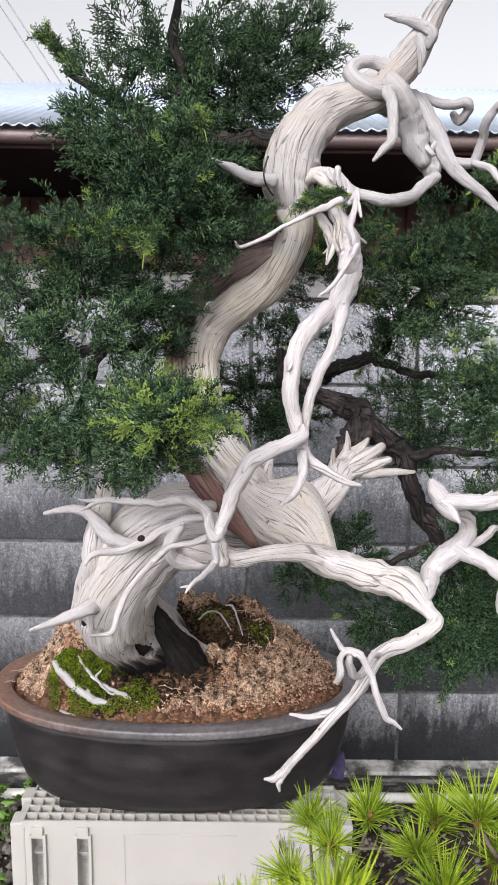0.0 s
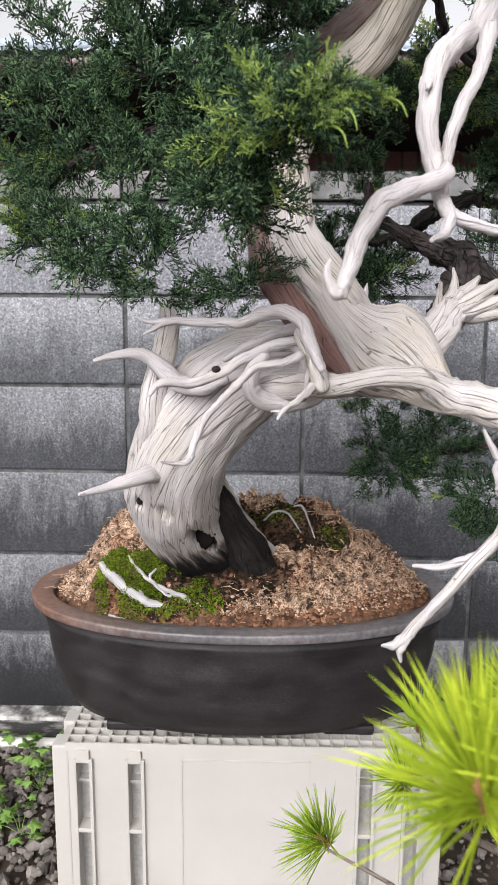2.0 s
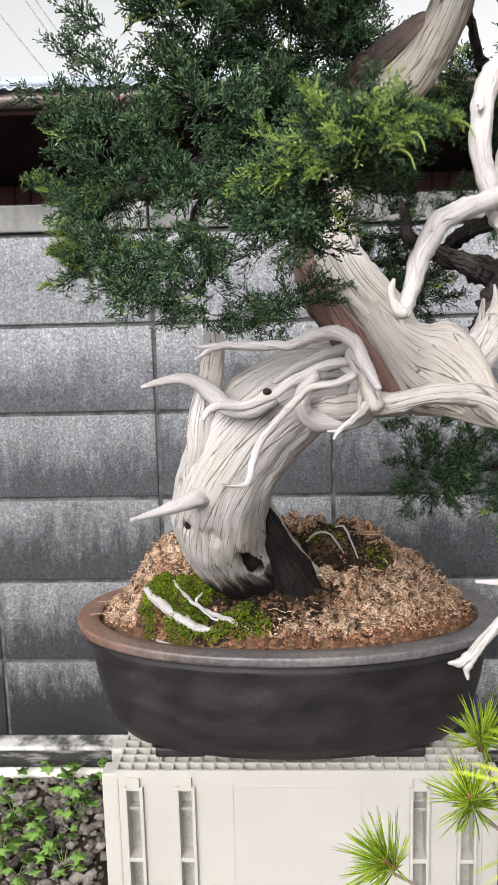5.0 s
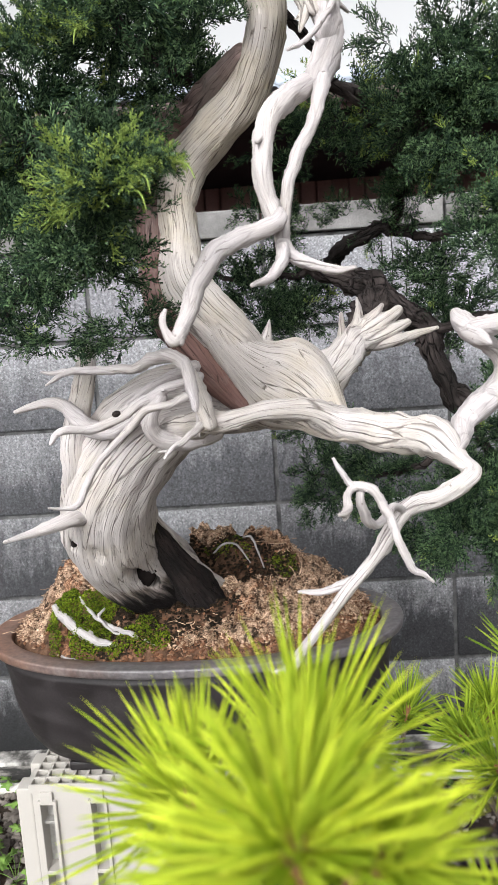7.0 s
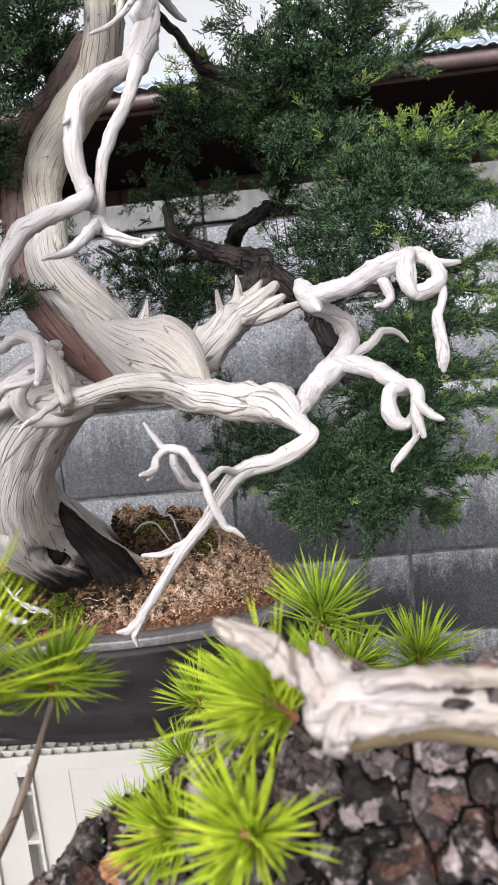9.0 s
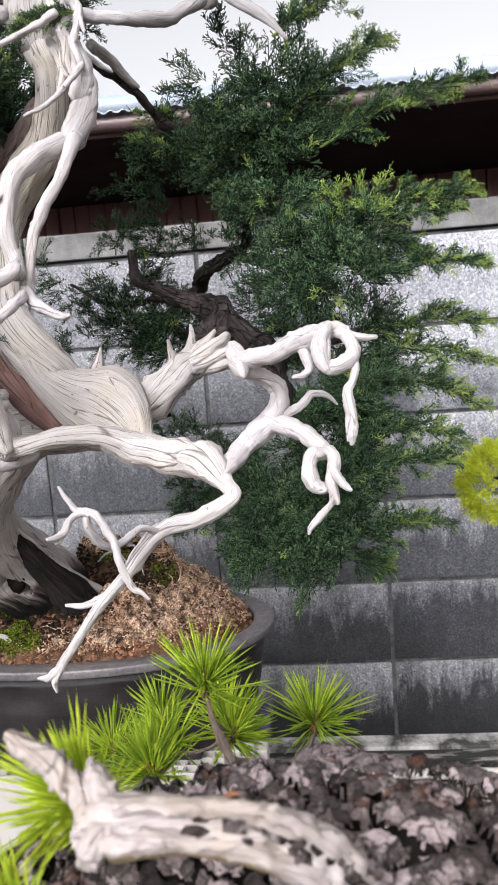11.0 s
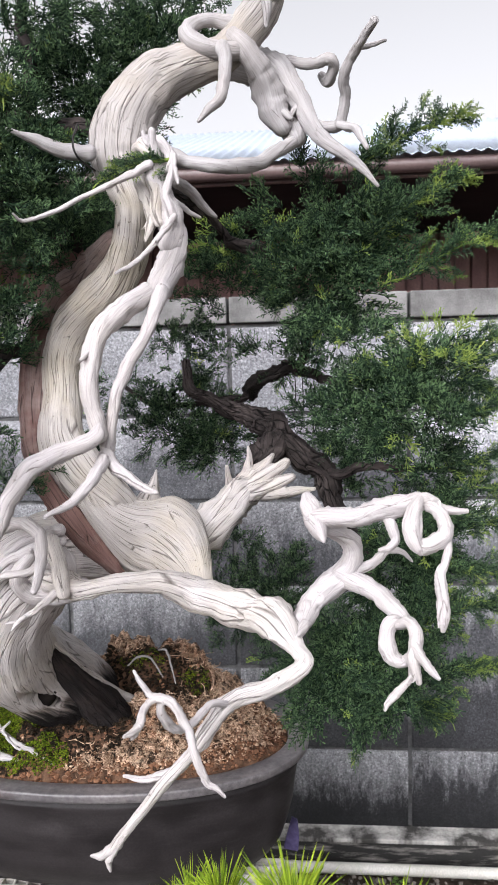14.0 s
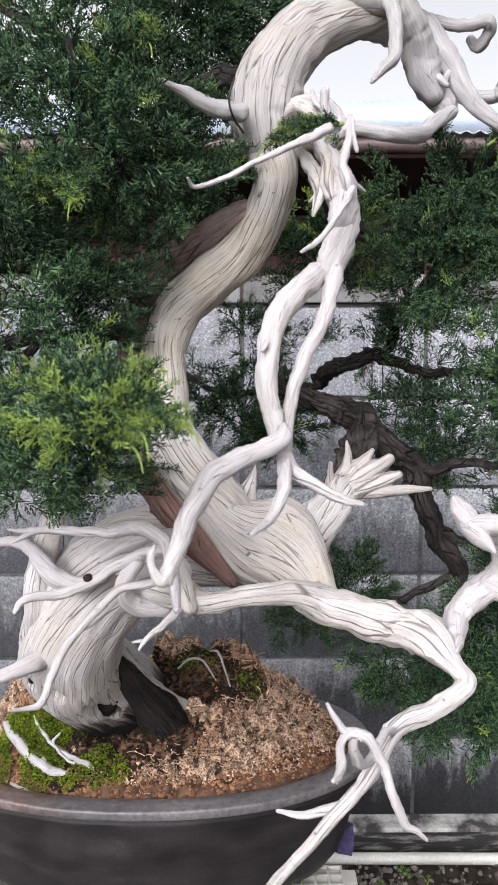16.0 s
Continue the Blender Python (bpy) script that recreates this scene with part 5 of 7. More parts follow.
jin([(0.264, 0.735, 1.041, 0.0036), (0.269, 0.735, 1.036, 0.0058), (0.277, 0.737, 1.036, 0.0067), (0.285, 0.741, 1.041, 0.0068), (0.289, 0.747, 1.049, 0.0059), (0.286, 0.754, 1.057, 0.0055), (0.278, 0.76, 1.061, 0.0046), (0.272, 0.76, 1.06, 0.0028)], JIN, 72)
jin([(0.27, 0.752, 1.064, 0.0032), (0.268, 0.745, 1.058, 0.0036), (0.267, 0.741, 1.051, 0.0036), (0.268, 0.739, 1.042, 0.0031)], JIN, 73)
jin([(0.29, 0.744, 1.044, 0.0032), (0.29, 0.738, 1.033, 0.0031), (0.287, 0.732, 1.023, 0.0031), (0.283, 0.729, 1.016, 0.004), (0.284, 0.726, 1.005, 0.0045), (0.285, 0.724, 0.994, 0.0049), (0.284, 0.721, 0.984, 0.0045), (0.283, 0.72, 0.975, 0.0018)], JIN, 74)
jin([(0.283, 0.722, 0.988, 0.0027), (0.281, 0.721, 0.981, 0.0022), (0.28, 0.72, 0.978, 0.0009)], JIN, 75)
jin([(0.246, 0.772, 1.051, 0.0038), (0.25, 0.766, 1.043, 0.0047), (0.253, 0.762, 1.035, 0.0037), (0.248, 0.757, 1.029, 0.0028), (0.24, 0.752, 1.028, 0.0018)], JIN, 76)
jin([(0.22, 0.79, 1.05, 0.0039), (0.228, 0.79, 1.054, 0.0029), (0.231, 0.79, 1.058, 0.0015)], JIN, 77)
jin([(0.195, 0.81, 1.034, 0.007), (0.207, 0.822, 1.028, 0.0071), (0.217, 0.83, 1.019, 0.0083), (0.222, 0.835, 1.007, 0.0089), (0.22, 0.838, 0.994, 0.01), (0.21, 0.838, 0.981, 0.0116), (0.196, 0.832, 0.967, 0.0116), (0.183, 0.82, 0.955, 0.0099), (0.174, 0.8, 0.948, 0.0082), (0.17, 0.79, 0.945, 0.0055)], JIN, 78, 40)
jin([(0.222, 0.836, 0.989, 0.0073), (0.235, 0.836, 0.993, 0.0047), (0.246, 0.838, 0.999, 0.0042), (0.254, 0.84, 1.006, 0.0037), (0.266, 0.842, 1.004, 0.0026), (0.276, 0.844, 0.994, 0.0011)], JIN, 79)
jin([(0.042, 0.842, 1.351, 0.0046), (0.042, 0.83, 1.358, 0.0059), (0.05, 0.815, 1.36, 0.0058), (0.057, 0.803, 1.354, 0.0052), (0.065, 0.795, 1.344, 0.0047), (0.068, 0.79, 1.334, 0.0042)], AGED, 80)
jin([(0.068, 0.79, 1.33, 0.0042), (0.067, 0.787, 1.342, 0.0038), (0.066, 0.785, 1.353, 0.0034), (0.066, 0.783, 1.362, 0.003)], JIN, 81)
jin([(0.065, 0.79, 1.351, 0.003), (0.059, 0.79, 1.358, 0.0026), (0.057, 0.79, 1.364, 0.0013)], JIN, 82)
jin([(0.07, 0.79, 1.332, 0.0034), (0.077, 0.785, 1.332, 0.0025), (0.082, 0.78, 1.337, 0.0029), (0.083, 0.778, 1.343, 0.0021)], JIN, 83)
jin([(0.083, 0.778, 1.341, 0.0025), (0.082, 0.775, 1.33, 0.0029), (0.079, 0.773, 1.319, 0.0029), (0.077, 0.772, 1.309, 0.0033), (0.08, 0.772, 1.299, 0.0037), (0.084, 0.775, 1.29, 0.0037)], JIN, 84)
jin([(0.083, 0.778, 1.335, 0.0021), (0.085, 0.775, 1.327, 0.0021), (0.087, 0.772, 1.319, 0.0012)], JIN, 85)
jin([(0.064, 0.795, 1.335, 0.006), (0.066, 0.79, 1.324, 0.0068), (0.072, 0.785, 1.313, 0.0067), (0.078, 0.782, 1.301, 0.0075), (0.08, 0.78, 1.289, 0.0091), (0.078, 0.778, 1.275, 0.0098)], JIN, 86, 40)
jin([(0.049, 0.8, 1.327, 0.0034), (0.055, 0.795, 1.317, 0.0047), (0.06, 0.79, 1.306, 0.0059), (0.063, 0.785, 1.296, 0.0054), (0.061, 0.782, 1.286, 0.0033), (0.058, 0.78, 1.277, 0.0012)], AGED, 87)
jin([(0.061, 0.795, 1.331, 0.0043), (0.068, 0.783, 1.315, 0.0046), (0.067, 0.78, 1.301, 0.0049), (0.07, 0.78, 1.291, 0.0041)], AGED, 88)
jin([(0.073, 0.785, 1.317, 0.0029), (0.082, 0.79, 1.308, 0.0025), (0.09, 0.8, 1.302, 0.0021), (0.098, 0.81, 1.299, 0.0013)], JIN, 89)
jin([(0.084, 0.768, 1.293, 0.0024), (0.077, 0.76, 1.281, 0.0024), (0.07, 0.752, 1.27, 0.0023), (0.064, 0.745, 1.261, 0.0019), (0.056, 0.736, 1.253, 0.0019), (0.046, 0.726, 1.246, 0.0011)], JIN, 90)
jin([(0.07, 0.86, 1.341, 0.0051), (0.073, 0.885, 1.341, 0.0052), (0.081, 0.905, 1.333, 0.0047), (0.09, 0.914, 1.324, 0.0036), (0.098, 0.918, 1.318, 0.0018)], GREYED, 92)
jin([(-0.056, 0.81, 1.0, 0.004), (-0.073, 0.81, 0.994, 0.0036), (-0.092, 0.81, 0.99, 0.0036), (-0.104, 0.815, 0.98, 0.0037), (-0.117, 0.81, 0.966, 0.0032), (-0.127, 0.8, 0.957, 0.0032), (-0.136, 0.785, 0.946, 0.0032), (-0.14, 0.77, 0.934, 0.0032), (-0.143, 0.752, 0.923, 0.0027), (-0.153, 0.745, 0.922, 0.0018), (-0.162, 0.736, 0.925, 0.0009)], JIN, 93)
jin([(-0.053, 0.835, 1.018, 0.0067), (-0.047, 0.825, 1.004, 0.0075), (-0.042, 0.815, 0.987, 0.0075), (-0.037, 0.81, 0.975, 0.0065)], WOOD, 95)
jin([(-0.045, 0.812, 0.974, 0.0042), (-0.053, 0.8, 0.969, 0.0032), (-0.063, 0.792, 0.962, 0.0028), (-0.07, 0.785, 0.958, 0.0018), (-0.079, 0.78, 0.958, 0.0009)], JIN, 96)
jin([(-0.066, 0.787, 0.961, 0.0023), (-0.071, 0.783, 0.957, 0.0018), (-0.074, 0.78, 0.952, 0.0009)], JIN, 97)
for rows in (
    [(0.027, 0.719, 0.798, 0.0042), (0.016, 0.717, 0.79, 0.0034), (0.007, 0.716, 0.789, 0.0012)],
    [(0.025, 0.719, 0.795, 0.004), (0.02, 0.718, 0.785, 0.0032), (0.021, 0.717, 0.776, 0.0012)],
):
    limb("deadwood_branch", rows, JIN, TREE, seg=16, per=7, flute=0.2, lump=0.3, seed=rows[0][0] * 500, wobble=0.4)
# black wire tied round the stubs
limb("training_wire", [(0.002, 0.795, 1.374, 0.0009), (-0.002, 0.793, 1.36, 0.0009), (0.001, 0.797, 1.348, 0.0009), (0.008, 0.82, 1.343, 0.0009)], WIRE, TREE, seg=6, per=5, flute=0, lump=0)
for x, y, z0, z1 in ((0.175, 1.15, 1.16, 1.085), (0.19, 1.13, 1.16, 1.08), (0.165, 1.17, 1.16, 1.1)):
    limb("training_wire", [(x, y, z0, 0.0007), (x + 0.001, y, (z0 + z1) / 2, 0.0007), (x - 0.002, y, z1, 0.0007)], WIRE, TREE, seg=6, per=4, flute=0, lump=0)
# dark live branches that carry the foliage
for rows in (
    [(0.03, 0.9, 1.41, 0.0105), (-0.03, 0.95, 1.42, 0.0097), (-0.1, 0.96, 1.43, 0.0083), (-0.17, 0.95, 1.46, 0.006), (-0.22, 0.96, 1.49, 0.003)],
    [(-0.05, 0.94, 1.3, 0.0083), (-0.09, 0.93, 1.33, 0.0067), (-0.12, 0.88, 1.36, 0.0053), (-0.13, 0.86, 1.42, 0.003)],
    [(-0.1, 0.955, 1.43, 0.0075), (-0.09, 0.95, 1.48, 0.0067), (-0.1, 0.96, 1.54, 0.0053), (-0.08, 0.95, 1.6, 0.003)],
    [(-0.07, 0.95, 1.2, 0.009), (-0.12, 0.92, 1.19, 0.0067), (-0.17, 0.88, 1.19, 0.006), (-0.23, 0.88, 1.18, 0.0045), (-0.29, 0.92, 1.15, 0.0023)],
    [(-0.17, 0.88, 1.19, 0.0045), (-0.2, 0.87, 1.12, 0.0037), (-0.235, 0.89, 1.08, 0.0023)],
    [(-0.12, 0.92, 1.19, 0.0053), (-0.12, 0.82, 1.16, 0.0045), (-0.09, 0.71, 1.15, 0.0037), (-0.05, 0.64, 1.15, 0.0015)],
    [(-0.12, 0.92, 1.19, 0.0053), (-0.18, 0.92, 1.25, 0.0045), (-0.27, 0.94, 1.25, 0.0037), (-0.34, 1.04, 1.3, 0.0023)],
    [(0.05, 0.94, 1.35, 0.0045), (0.08, 0.99, 1.335, 0.0045), (0.1, 1.03, 1.31, 0.0045), (0.13, 1.05, 1.295, 0.0037), (0.17, 1.06, 1.29, 0.0023)],
    [(0.1, 1.03, 1.31, 0.0067), (0.16, 1.08, 1.3, 0.006), (0.24, 1.09, 1.31, 0.0045), (0.31, 1.1, 1.35, 0.003)],
    [(0.17, 1.13, 1.16, 0.0067), (0.21, 1.1, 1.15, 0.0053), (0.27, 1.02, 1.15, 0.0045), (0.33, 1.02, 1.15, 0.0023)],
    [(0.17, 1.13, 1.16, 0.006), (0.19, 1.1, 1.21, 0.0053), (0.22, 1.09, 1.26, 0.0045), (0.25, 1.09, 1.31, 0.003)],
    [(0.2, 1.069, 1.038, 0.0067), (0.25, 1.05, 1.05, 0.0053), (0.32, 1.03, 1.05, 0.0037), (0.38, 1.04, 1.04, 0.0023)],
    [(0.225, 1.069, 0.97, 0.0067), (0.28, 1.05, 0.95, 0.0045), (0.34, 1.04, 0.93, 0.0023)],
    [(0.255, 1.069, 0.922, 0.006), (0.26, 1.0, 0.88, 0.0045), (0.25, 0.96, 0.84, 0.003)],
    [(0.255, 1.069, 0.922, 0.0053), (0.2, 1.12, 0.87, 0.0045), (0.12, 1.2, 0.84, 0.003), (0.06, 1.24, 0.84, 0.0023)],
    [(0.1, 1.18, 1.128, 0.0053), (0.04, 1.19, 1.12, 0.0045), (-0.03, 1.2, 1.12, 0.0037), (-0.08, 1.2, 1.15, 0.0023)],
):
    limb("live_branch", rows, LIVE, TREE, "thin dark live branch", seg=12, per=8, flute=0.14, lump=0.3, freq=1.8, seed=rows[0][0] * 50, wobble=1.0)


# ---- foliage ----
def cord(p, q, w):
    """A short scale-leaf cord, thin at its root p and blunt at its end q: 4 points."""
    d = q - p
    s = np.cross(d, (0.3, 0.2, 1.0))
    s /= np.linalg.norm(s) + 1e-9
    t = np.cross(d, s)
    t /= np.linalg.norm(t) + 1e-9
    return [q + w * (math.cos(a) * s + math.sin(a) * t) for a in (0.0, 2.094, 4.189)] + [p]


CORD = np.array([(1, 0, 3), (2, 1, 3), (0, 2, 3), (0, 1, 2)])


def heading(a, e):
    return np.array([math.cos(a) * math.cos(e), math.sin(a) * math.cos(e), math.sin(e)])


def sprig(seed, length, slender=1.0, droop=0.25):
    """One brush of cord-like juniper foliage along +x, as stacked cords."""
    rng = np.random.default_rng(seed)
    pts = []

    def stem(t):
        return np.array([length * t, 0.0, length * (0.28 * t - droop * t * t)])

    steps = 4
    for i in range(steps):
        pts.append(cord(stem(i / steps), stem((i + 1.3) / steps), 0.0011))
        for side in (-1, 1):
            t = (i + 0.4 + 0.4 * (side > 0)) / steps
            root, size = stem(t), length * (0.44 * slender) * (1 - 0.5 * t) * rng.uniform(0.7, 1.2)
            a, e = side * rng.uniform(0.35, 0.8), rng.uniform(-0.5, 0.9)
            way = heading(a, e)
            pts.append(cord(root, root + way * size * 0.8, 0.0011))
            for k in range(3):
                u = 0.25 + 0.3 * k
                w2 = heading(a + rng.choice((-1, 1)) * rng.uniform(0.2, 0.7), e + rng.uniform(-0.55, 0.65))
                at = root + way * size * u
                pts.append(cord(at, at + w2 * rng.uniform(0.0055, 0.0105), rng.uniform(0.001, 0.0014)))
    return np.array(pts).reshape(-1, 3)


# of the cords of a sprig, the last three of each side branch are this year's tips; the others carry the inner shade in
# their near-black colour
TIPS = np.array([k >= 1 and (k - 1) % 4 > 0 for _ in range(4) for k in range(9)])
SPRIGS = [sprig(s, 0.029 + 0.0014 * s) for s in range(8)]
LONG = [sprig(20 + s, 0.036, 0.8, 0.1) for s in range(3)]


def stack(name, sprigs, roots, ways, scales, young, parent):
    """Sprigs set on roots, each pointing along its way; joined into one pad."""
    rng = np.random.default_rng(len(roots))
    vs, ts, tm, count = [], [], [], 0
    for r, w, s, y in zip(roots, ways, scales, young):
        base = sprigs[rng.integers(len(sprigs))]
        w = w / np.linalg.norm(w)
        up = np.array([0, 0, 1.0]) + rng.normal(0, 0.5, 3)
        side = np.cross(up, w)
        side /= np.linalg.norm(side)
        m = np.stack([w, side, np.cross(w, side)], -1) * s
        v = base @ m.T + r
        n = len(v) // 4
        ts.append((CORD[None] + (np.arange(n) * 4 + count)[:, None, None]).reshape(-1, 3))
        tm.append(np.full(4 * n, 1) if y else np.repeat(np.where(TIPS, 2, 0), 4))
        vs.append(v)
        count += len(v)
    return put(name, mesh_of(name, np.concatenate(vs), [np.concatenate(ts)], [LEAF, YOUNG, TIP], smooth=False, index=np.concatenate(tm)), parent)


def pad(x, y, z, rx, rz, bright, seed):
    """A cloud of foliage: sprigs turned outward through an uneven ellipsoid."""
    rng = np.random.default_rng(seed)
    plumes = max(7, int((6 + (4900 if x > 0 else 4700) * rx * rz) * (1.0, 1.7 if rx < 0.04 else 1.0, 0.4, 1.9)[bright]))
    each = 8
    d = rng.normal(0, 1, (plumes, 3))
    d /= np.linalg.norm(d, axis=1, keepdims=True)
    size = np.array([rx, 0.5 * (rx + rz), rz])
    depth = rng.uniform(0.1, 0.95, (plumes, 1)) ** 0.5
    centre = np.array([x, y, z]) + d * size * depth
    aim = d * (1, 0.8, 0.7) + np.array([0, -0.25, 0.3]) + rng.normal(0, 0.35, (plumes, 3))
    aim /= np.linalg.norm(aim, axis=1, keepdims=True)
    n = plumes * each
    along = np.tile(np.linspace(-0.4, 1.0, each), plumes)[:, None]
    centre, way = np.repeat(centre, each, 0), np.repeat(aim, each, 0)
    roots = centre + way * along * 0.026 + rng.normal(0, 0.0035, (n, 3))
    ways = way + rng.normal(0, 0.42, (n, 3)) * (1.25 - 0.6 * np.clip(along, 0, 1))
    scales = rng.uniform(0.6, 0.9, n) * (1.0 - 0.35 * np.clip(along[:, 0], 0, 1)) * min(1.0, 0.7 + 6 * min(rx, rz))
    young = rng.uniform(0, 1, n) < (0.75 if bright == 1 else 0.022) * (0.3 + (along[:, 0] > 0.4))
    return stack("foliage_pad", SPRIGS, roots, ways, scales, young, TREE)


def shoot(a, b, r, seed):
    """A long plume: an arched shoot with side sprays along it, tapering to a pale hooked tip."""
    rng = np.random.default_rng(seed)
    a, b = np.array(a), np.array(b)
    span = np.linalg.norm(b - a)
    way = (b - a) / span

    def axis(t):
        t = np.asarray(t)[..., None]
        return a + (b - a) * t + np.array([0, 0, 1.0]) * span * (0.3 * t * (1 - t))

    roots, ways, scales, young = [], [], [], []

    def spray(p, q, width, count, tipness):
        d = (q - p) / (np.linalg.norm(q - p) + 1e-9)
        for t in np.sort(rng.uniform(0, 1, count)):
            off = rng.normal(0, 1, 3)
            off -= d * (off @ d)
            off /= np.linalg.norm(off) + 1e-9
            roots.append(p + (q - p) * t + off * width * 0.2 * (1 - t))
            ways.append(d * 1.2 + off * (0.7 - 0.35 * t) + (0, 0, 0.1))
            scales.append(rng.uniform(0.55, 1.0) * (1 - 0.4 * t) * (0.42 + width * 16))
            young.append(rng.uniform() < 0.08 + 0.3 * tipness + 0.25 * (t > 0.7))

    for t0 in np.linspace(0, 0.9, 8):
        spray(axis(t0), axis(t0 + 0.14), r * (1 - 0.55 * t0), int(9 + 36 * span), t0)
    for t0 in np.linspace(0.02, 0.85, int(6 + 40 * span)):
        off = rng.normal(0, 1, 3) * (1, 0.7, 1)
        off -= way * (off @ way)
        off /= np.linalg.norm(off) + 1e-9
        reach = r * rng.uniform(1.1, 2.2) * (1 - 0.7 * t0)
        p = axis(t0)
        spray(p, p + (way * 0.85 + off * 0.8) * reach, r * 0.6 * (1 - 0.5 * t0), int(6 + 210 * reach), t0)
    stack("foliage_plume", LONG, roots, ways, scales, young, TREE)
    tip = [(*axis(0.0), 0.0016), (*axis(0.5), 0.0012), (*b, 0.0009), (*(b + way * 0.012 - (0, 0, 0.004)), 0.0006), (*(b + way * 0.017 - (0, 0, 0.012)), 0.0004)]
    limb("shoot_tip", tip, YOUNG, TREE, seg=6, per=5, flute=0, lump=0.2)


for i, row in enumerate((
    (-0.092, 0.680, 1.145, 0.030, 0.014, 1),
    (-0.070, 0.635, 1.147, 0.016, 0.007, 1),
    (-0.115, 0.750, 1.140, 0.039, 0.035, 0),
    (-0.190, 0.820, 1.130, 0.054, 0.045, 0),
    (-0.251, 0.900, 1.067, 0.038, 0.024, 0),
    (-0.176, 0.860, 1.072, 0.040, 0.028, 0),
    (-0.113, 0.860, 1.065, 0.023, 0.023, 0),
    (-0.303, 0.930, 1.129, 0.025, 0.047, 1),
    (-0.267, 0.920, 1.210, 0.056, 0.040, 0),
    (-0.180, 0.880, 1.238, 0.060, 0.043, 0),
    (-0.357, 1.080, 1.306, 0.042, 0.058, 2),
    (-0.121, 0.870, 1.212, 0.040, 0.040, 0),
    (-0.093, 1.000, 1.329, 0.063, 0.052, 0),
    (-0.092, 0.820, 1.350, 0.065, 0.060, 0),
    (-0.174, 0.840, 1.297, 0.057, 0.045, 0),
)):
    pad(*row, 100 + i)
for i, row in enumerate((
    (-0.115, 0.880, 1.425, 0.087, 0.064, 0),
    (-0.098, 0.950, 1.528, 0.080, 0.055, 0),
    (0.018, 1.080, 1.553, 0.067, 0.057, 3),
    (-0.152, 0.840, 1.225, 0.075, 0.046, 0),
    (-0.259, 0.900, 1.289, 0.037, 0.055, 2),
    (-0.257, 0.880, 1.187, 0.043, 0.061, 0),
    (-0.243, 0.860, 1.092, 0.042, 0.033, 0),
    (-0.032, 0.840, 1.316, 0.034, 0.025, 0),
    (-0.057, 0.900, 1.292, 0.043, 0.034, 0),
    (-0.085, 0.950, 1.602, 0.085, 0.042, 0),
    (-0.176, 0.950, 1.446, 0.046, 0.048, 2),
    (-0.097, 0.860, 1.347, 0.050, 0.054, 0),
    (-0.169, 0.900, 1.277, 0.054, 0.044, 2),
    (0.194, 0.968, 1.333, 0.057, 0.042, 0),
)):
    pad(*row, 115 + i)
for i, row in enumerate((
    (0.241, 0.982, 1.298, 0.052, 0.040, 3),
    (0.205, 0.982, 1.252, 0.066, 0.040, 3),
    (0.122, 1.100, 1.299, 0.053, 0.043, 1),
    (0.299, 0.923, 1.174, 0.044, 0.024, 1),
    (0.252, 0.925, 1.124, 0.036, 0.027, 3),
    (0.288, 0.913, 1.123, 0.043, 0.031, 3),
    (0.299, 0.972, 1.067, 0.039, 0.031, 0),
    (0.295, 0.958, 0.963, 0.037, 0.028, 3),
    (0.283, 0.925, 0.912, 0.040, 0.030, 3),
    (0.224, 0.900, 0.893, 0.050, 0.036, 3),
    (0.256, 0.913, 0.853, 0.038, 0.036, 3),
    (0.196, 0.885, 0.848, 0.030, 0.024, 3),
    (0.225, 0.948, 1.203, 0.040, 0.024, 0),
    (0.288, 0.962, 1.004, 0.036, 0.032, 3),
)):
    pad(*row, 130 + i)
for i, row in enumerate((
    (-0.079, 1.200, 1.167, 0.053, 0.040, 2),
    (-0.078, 1.200, 1.070, 0.061, 0.037, 2),
    (0.015, 1.200, 1.091, 0.057, 0.036, 0),
    (0.055, 1.200, 0.916, 0.045, 0.029, 0),
    (0.270, 0.948, 0.943, 0.043, 0.038, 3),
    (0.082, 1.200, 0.836, 0.038, 0.042, 3),
    (0.185, 1.060, 0.812, 0.045, 0.042, 3),
    (0.062, 1.200, 1.072, 0.045, 0.042, 3),
    (0.012, 1.150, 1.215, 0.036, 0.024, 2),
    (0.150, 1.170, 0.862, 0.040, 0.044, 3),
    (0.148, 1.140, 1.187, 0.045, 0.030, 2),
    (0.216, 1.130, 1.108, 0.036, 0.034, 3),
    (0.240, 1.110, 1.052, 0.034, 0.036, 3),
    (0.205, 1.110, 1.208, 0.040, 0.026, 3),
    (0.070, 1.200, 1.192, 0.040, 0.032, 2),
)):
    pad(*row, 145 + i)
for i, row in enumerate((
    (0.052, 1.150, 1.288, 0.051, 0.033, 2),
    (-0.150, 0.920, 1.394, 0.054, 0.044, 0),
    (-0.050, 1.050, 1.496, 0.063, 0.046, 3),
    (-0.090, 1.020, 1.341, 0.051, 0.046, 0),
    (0.009, 1.160, 1.173, 0.052, 0.040, 2),
    (-0.003, 1.200, 1.100, 0.051, 0.044, 0),
    (0.092, 1.140, 1.266, 0.053, 0.047, 0),
    (0.205, 0.992, 1.279, 0.051, 0.045, 0),
    (-0.044, 1.020, 1.502, 0.074, 0.054, 0),
    (-0.030, 1.050, 1.452, 0.056, 0.042, 0),
    (0.305, 0.960, 0.988, 0.025, 0.021, 3),
    (0.276, 0.917, 0.861, 0.036, 0.030, 3),
    (0.252, 0.910, 0.820, 0.030, 0.022, 3),
    (0.271, 0.935, 1.157, 0.036, 0.024, 3),
)):
    pad(*row, 160 + i)
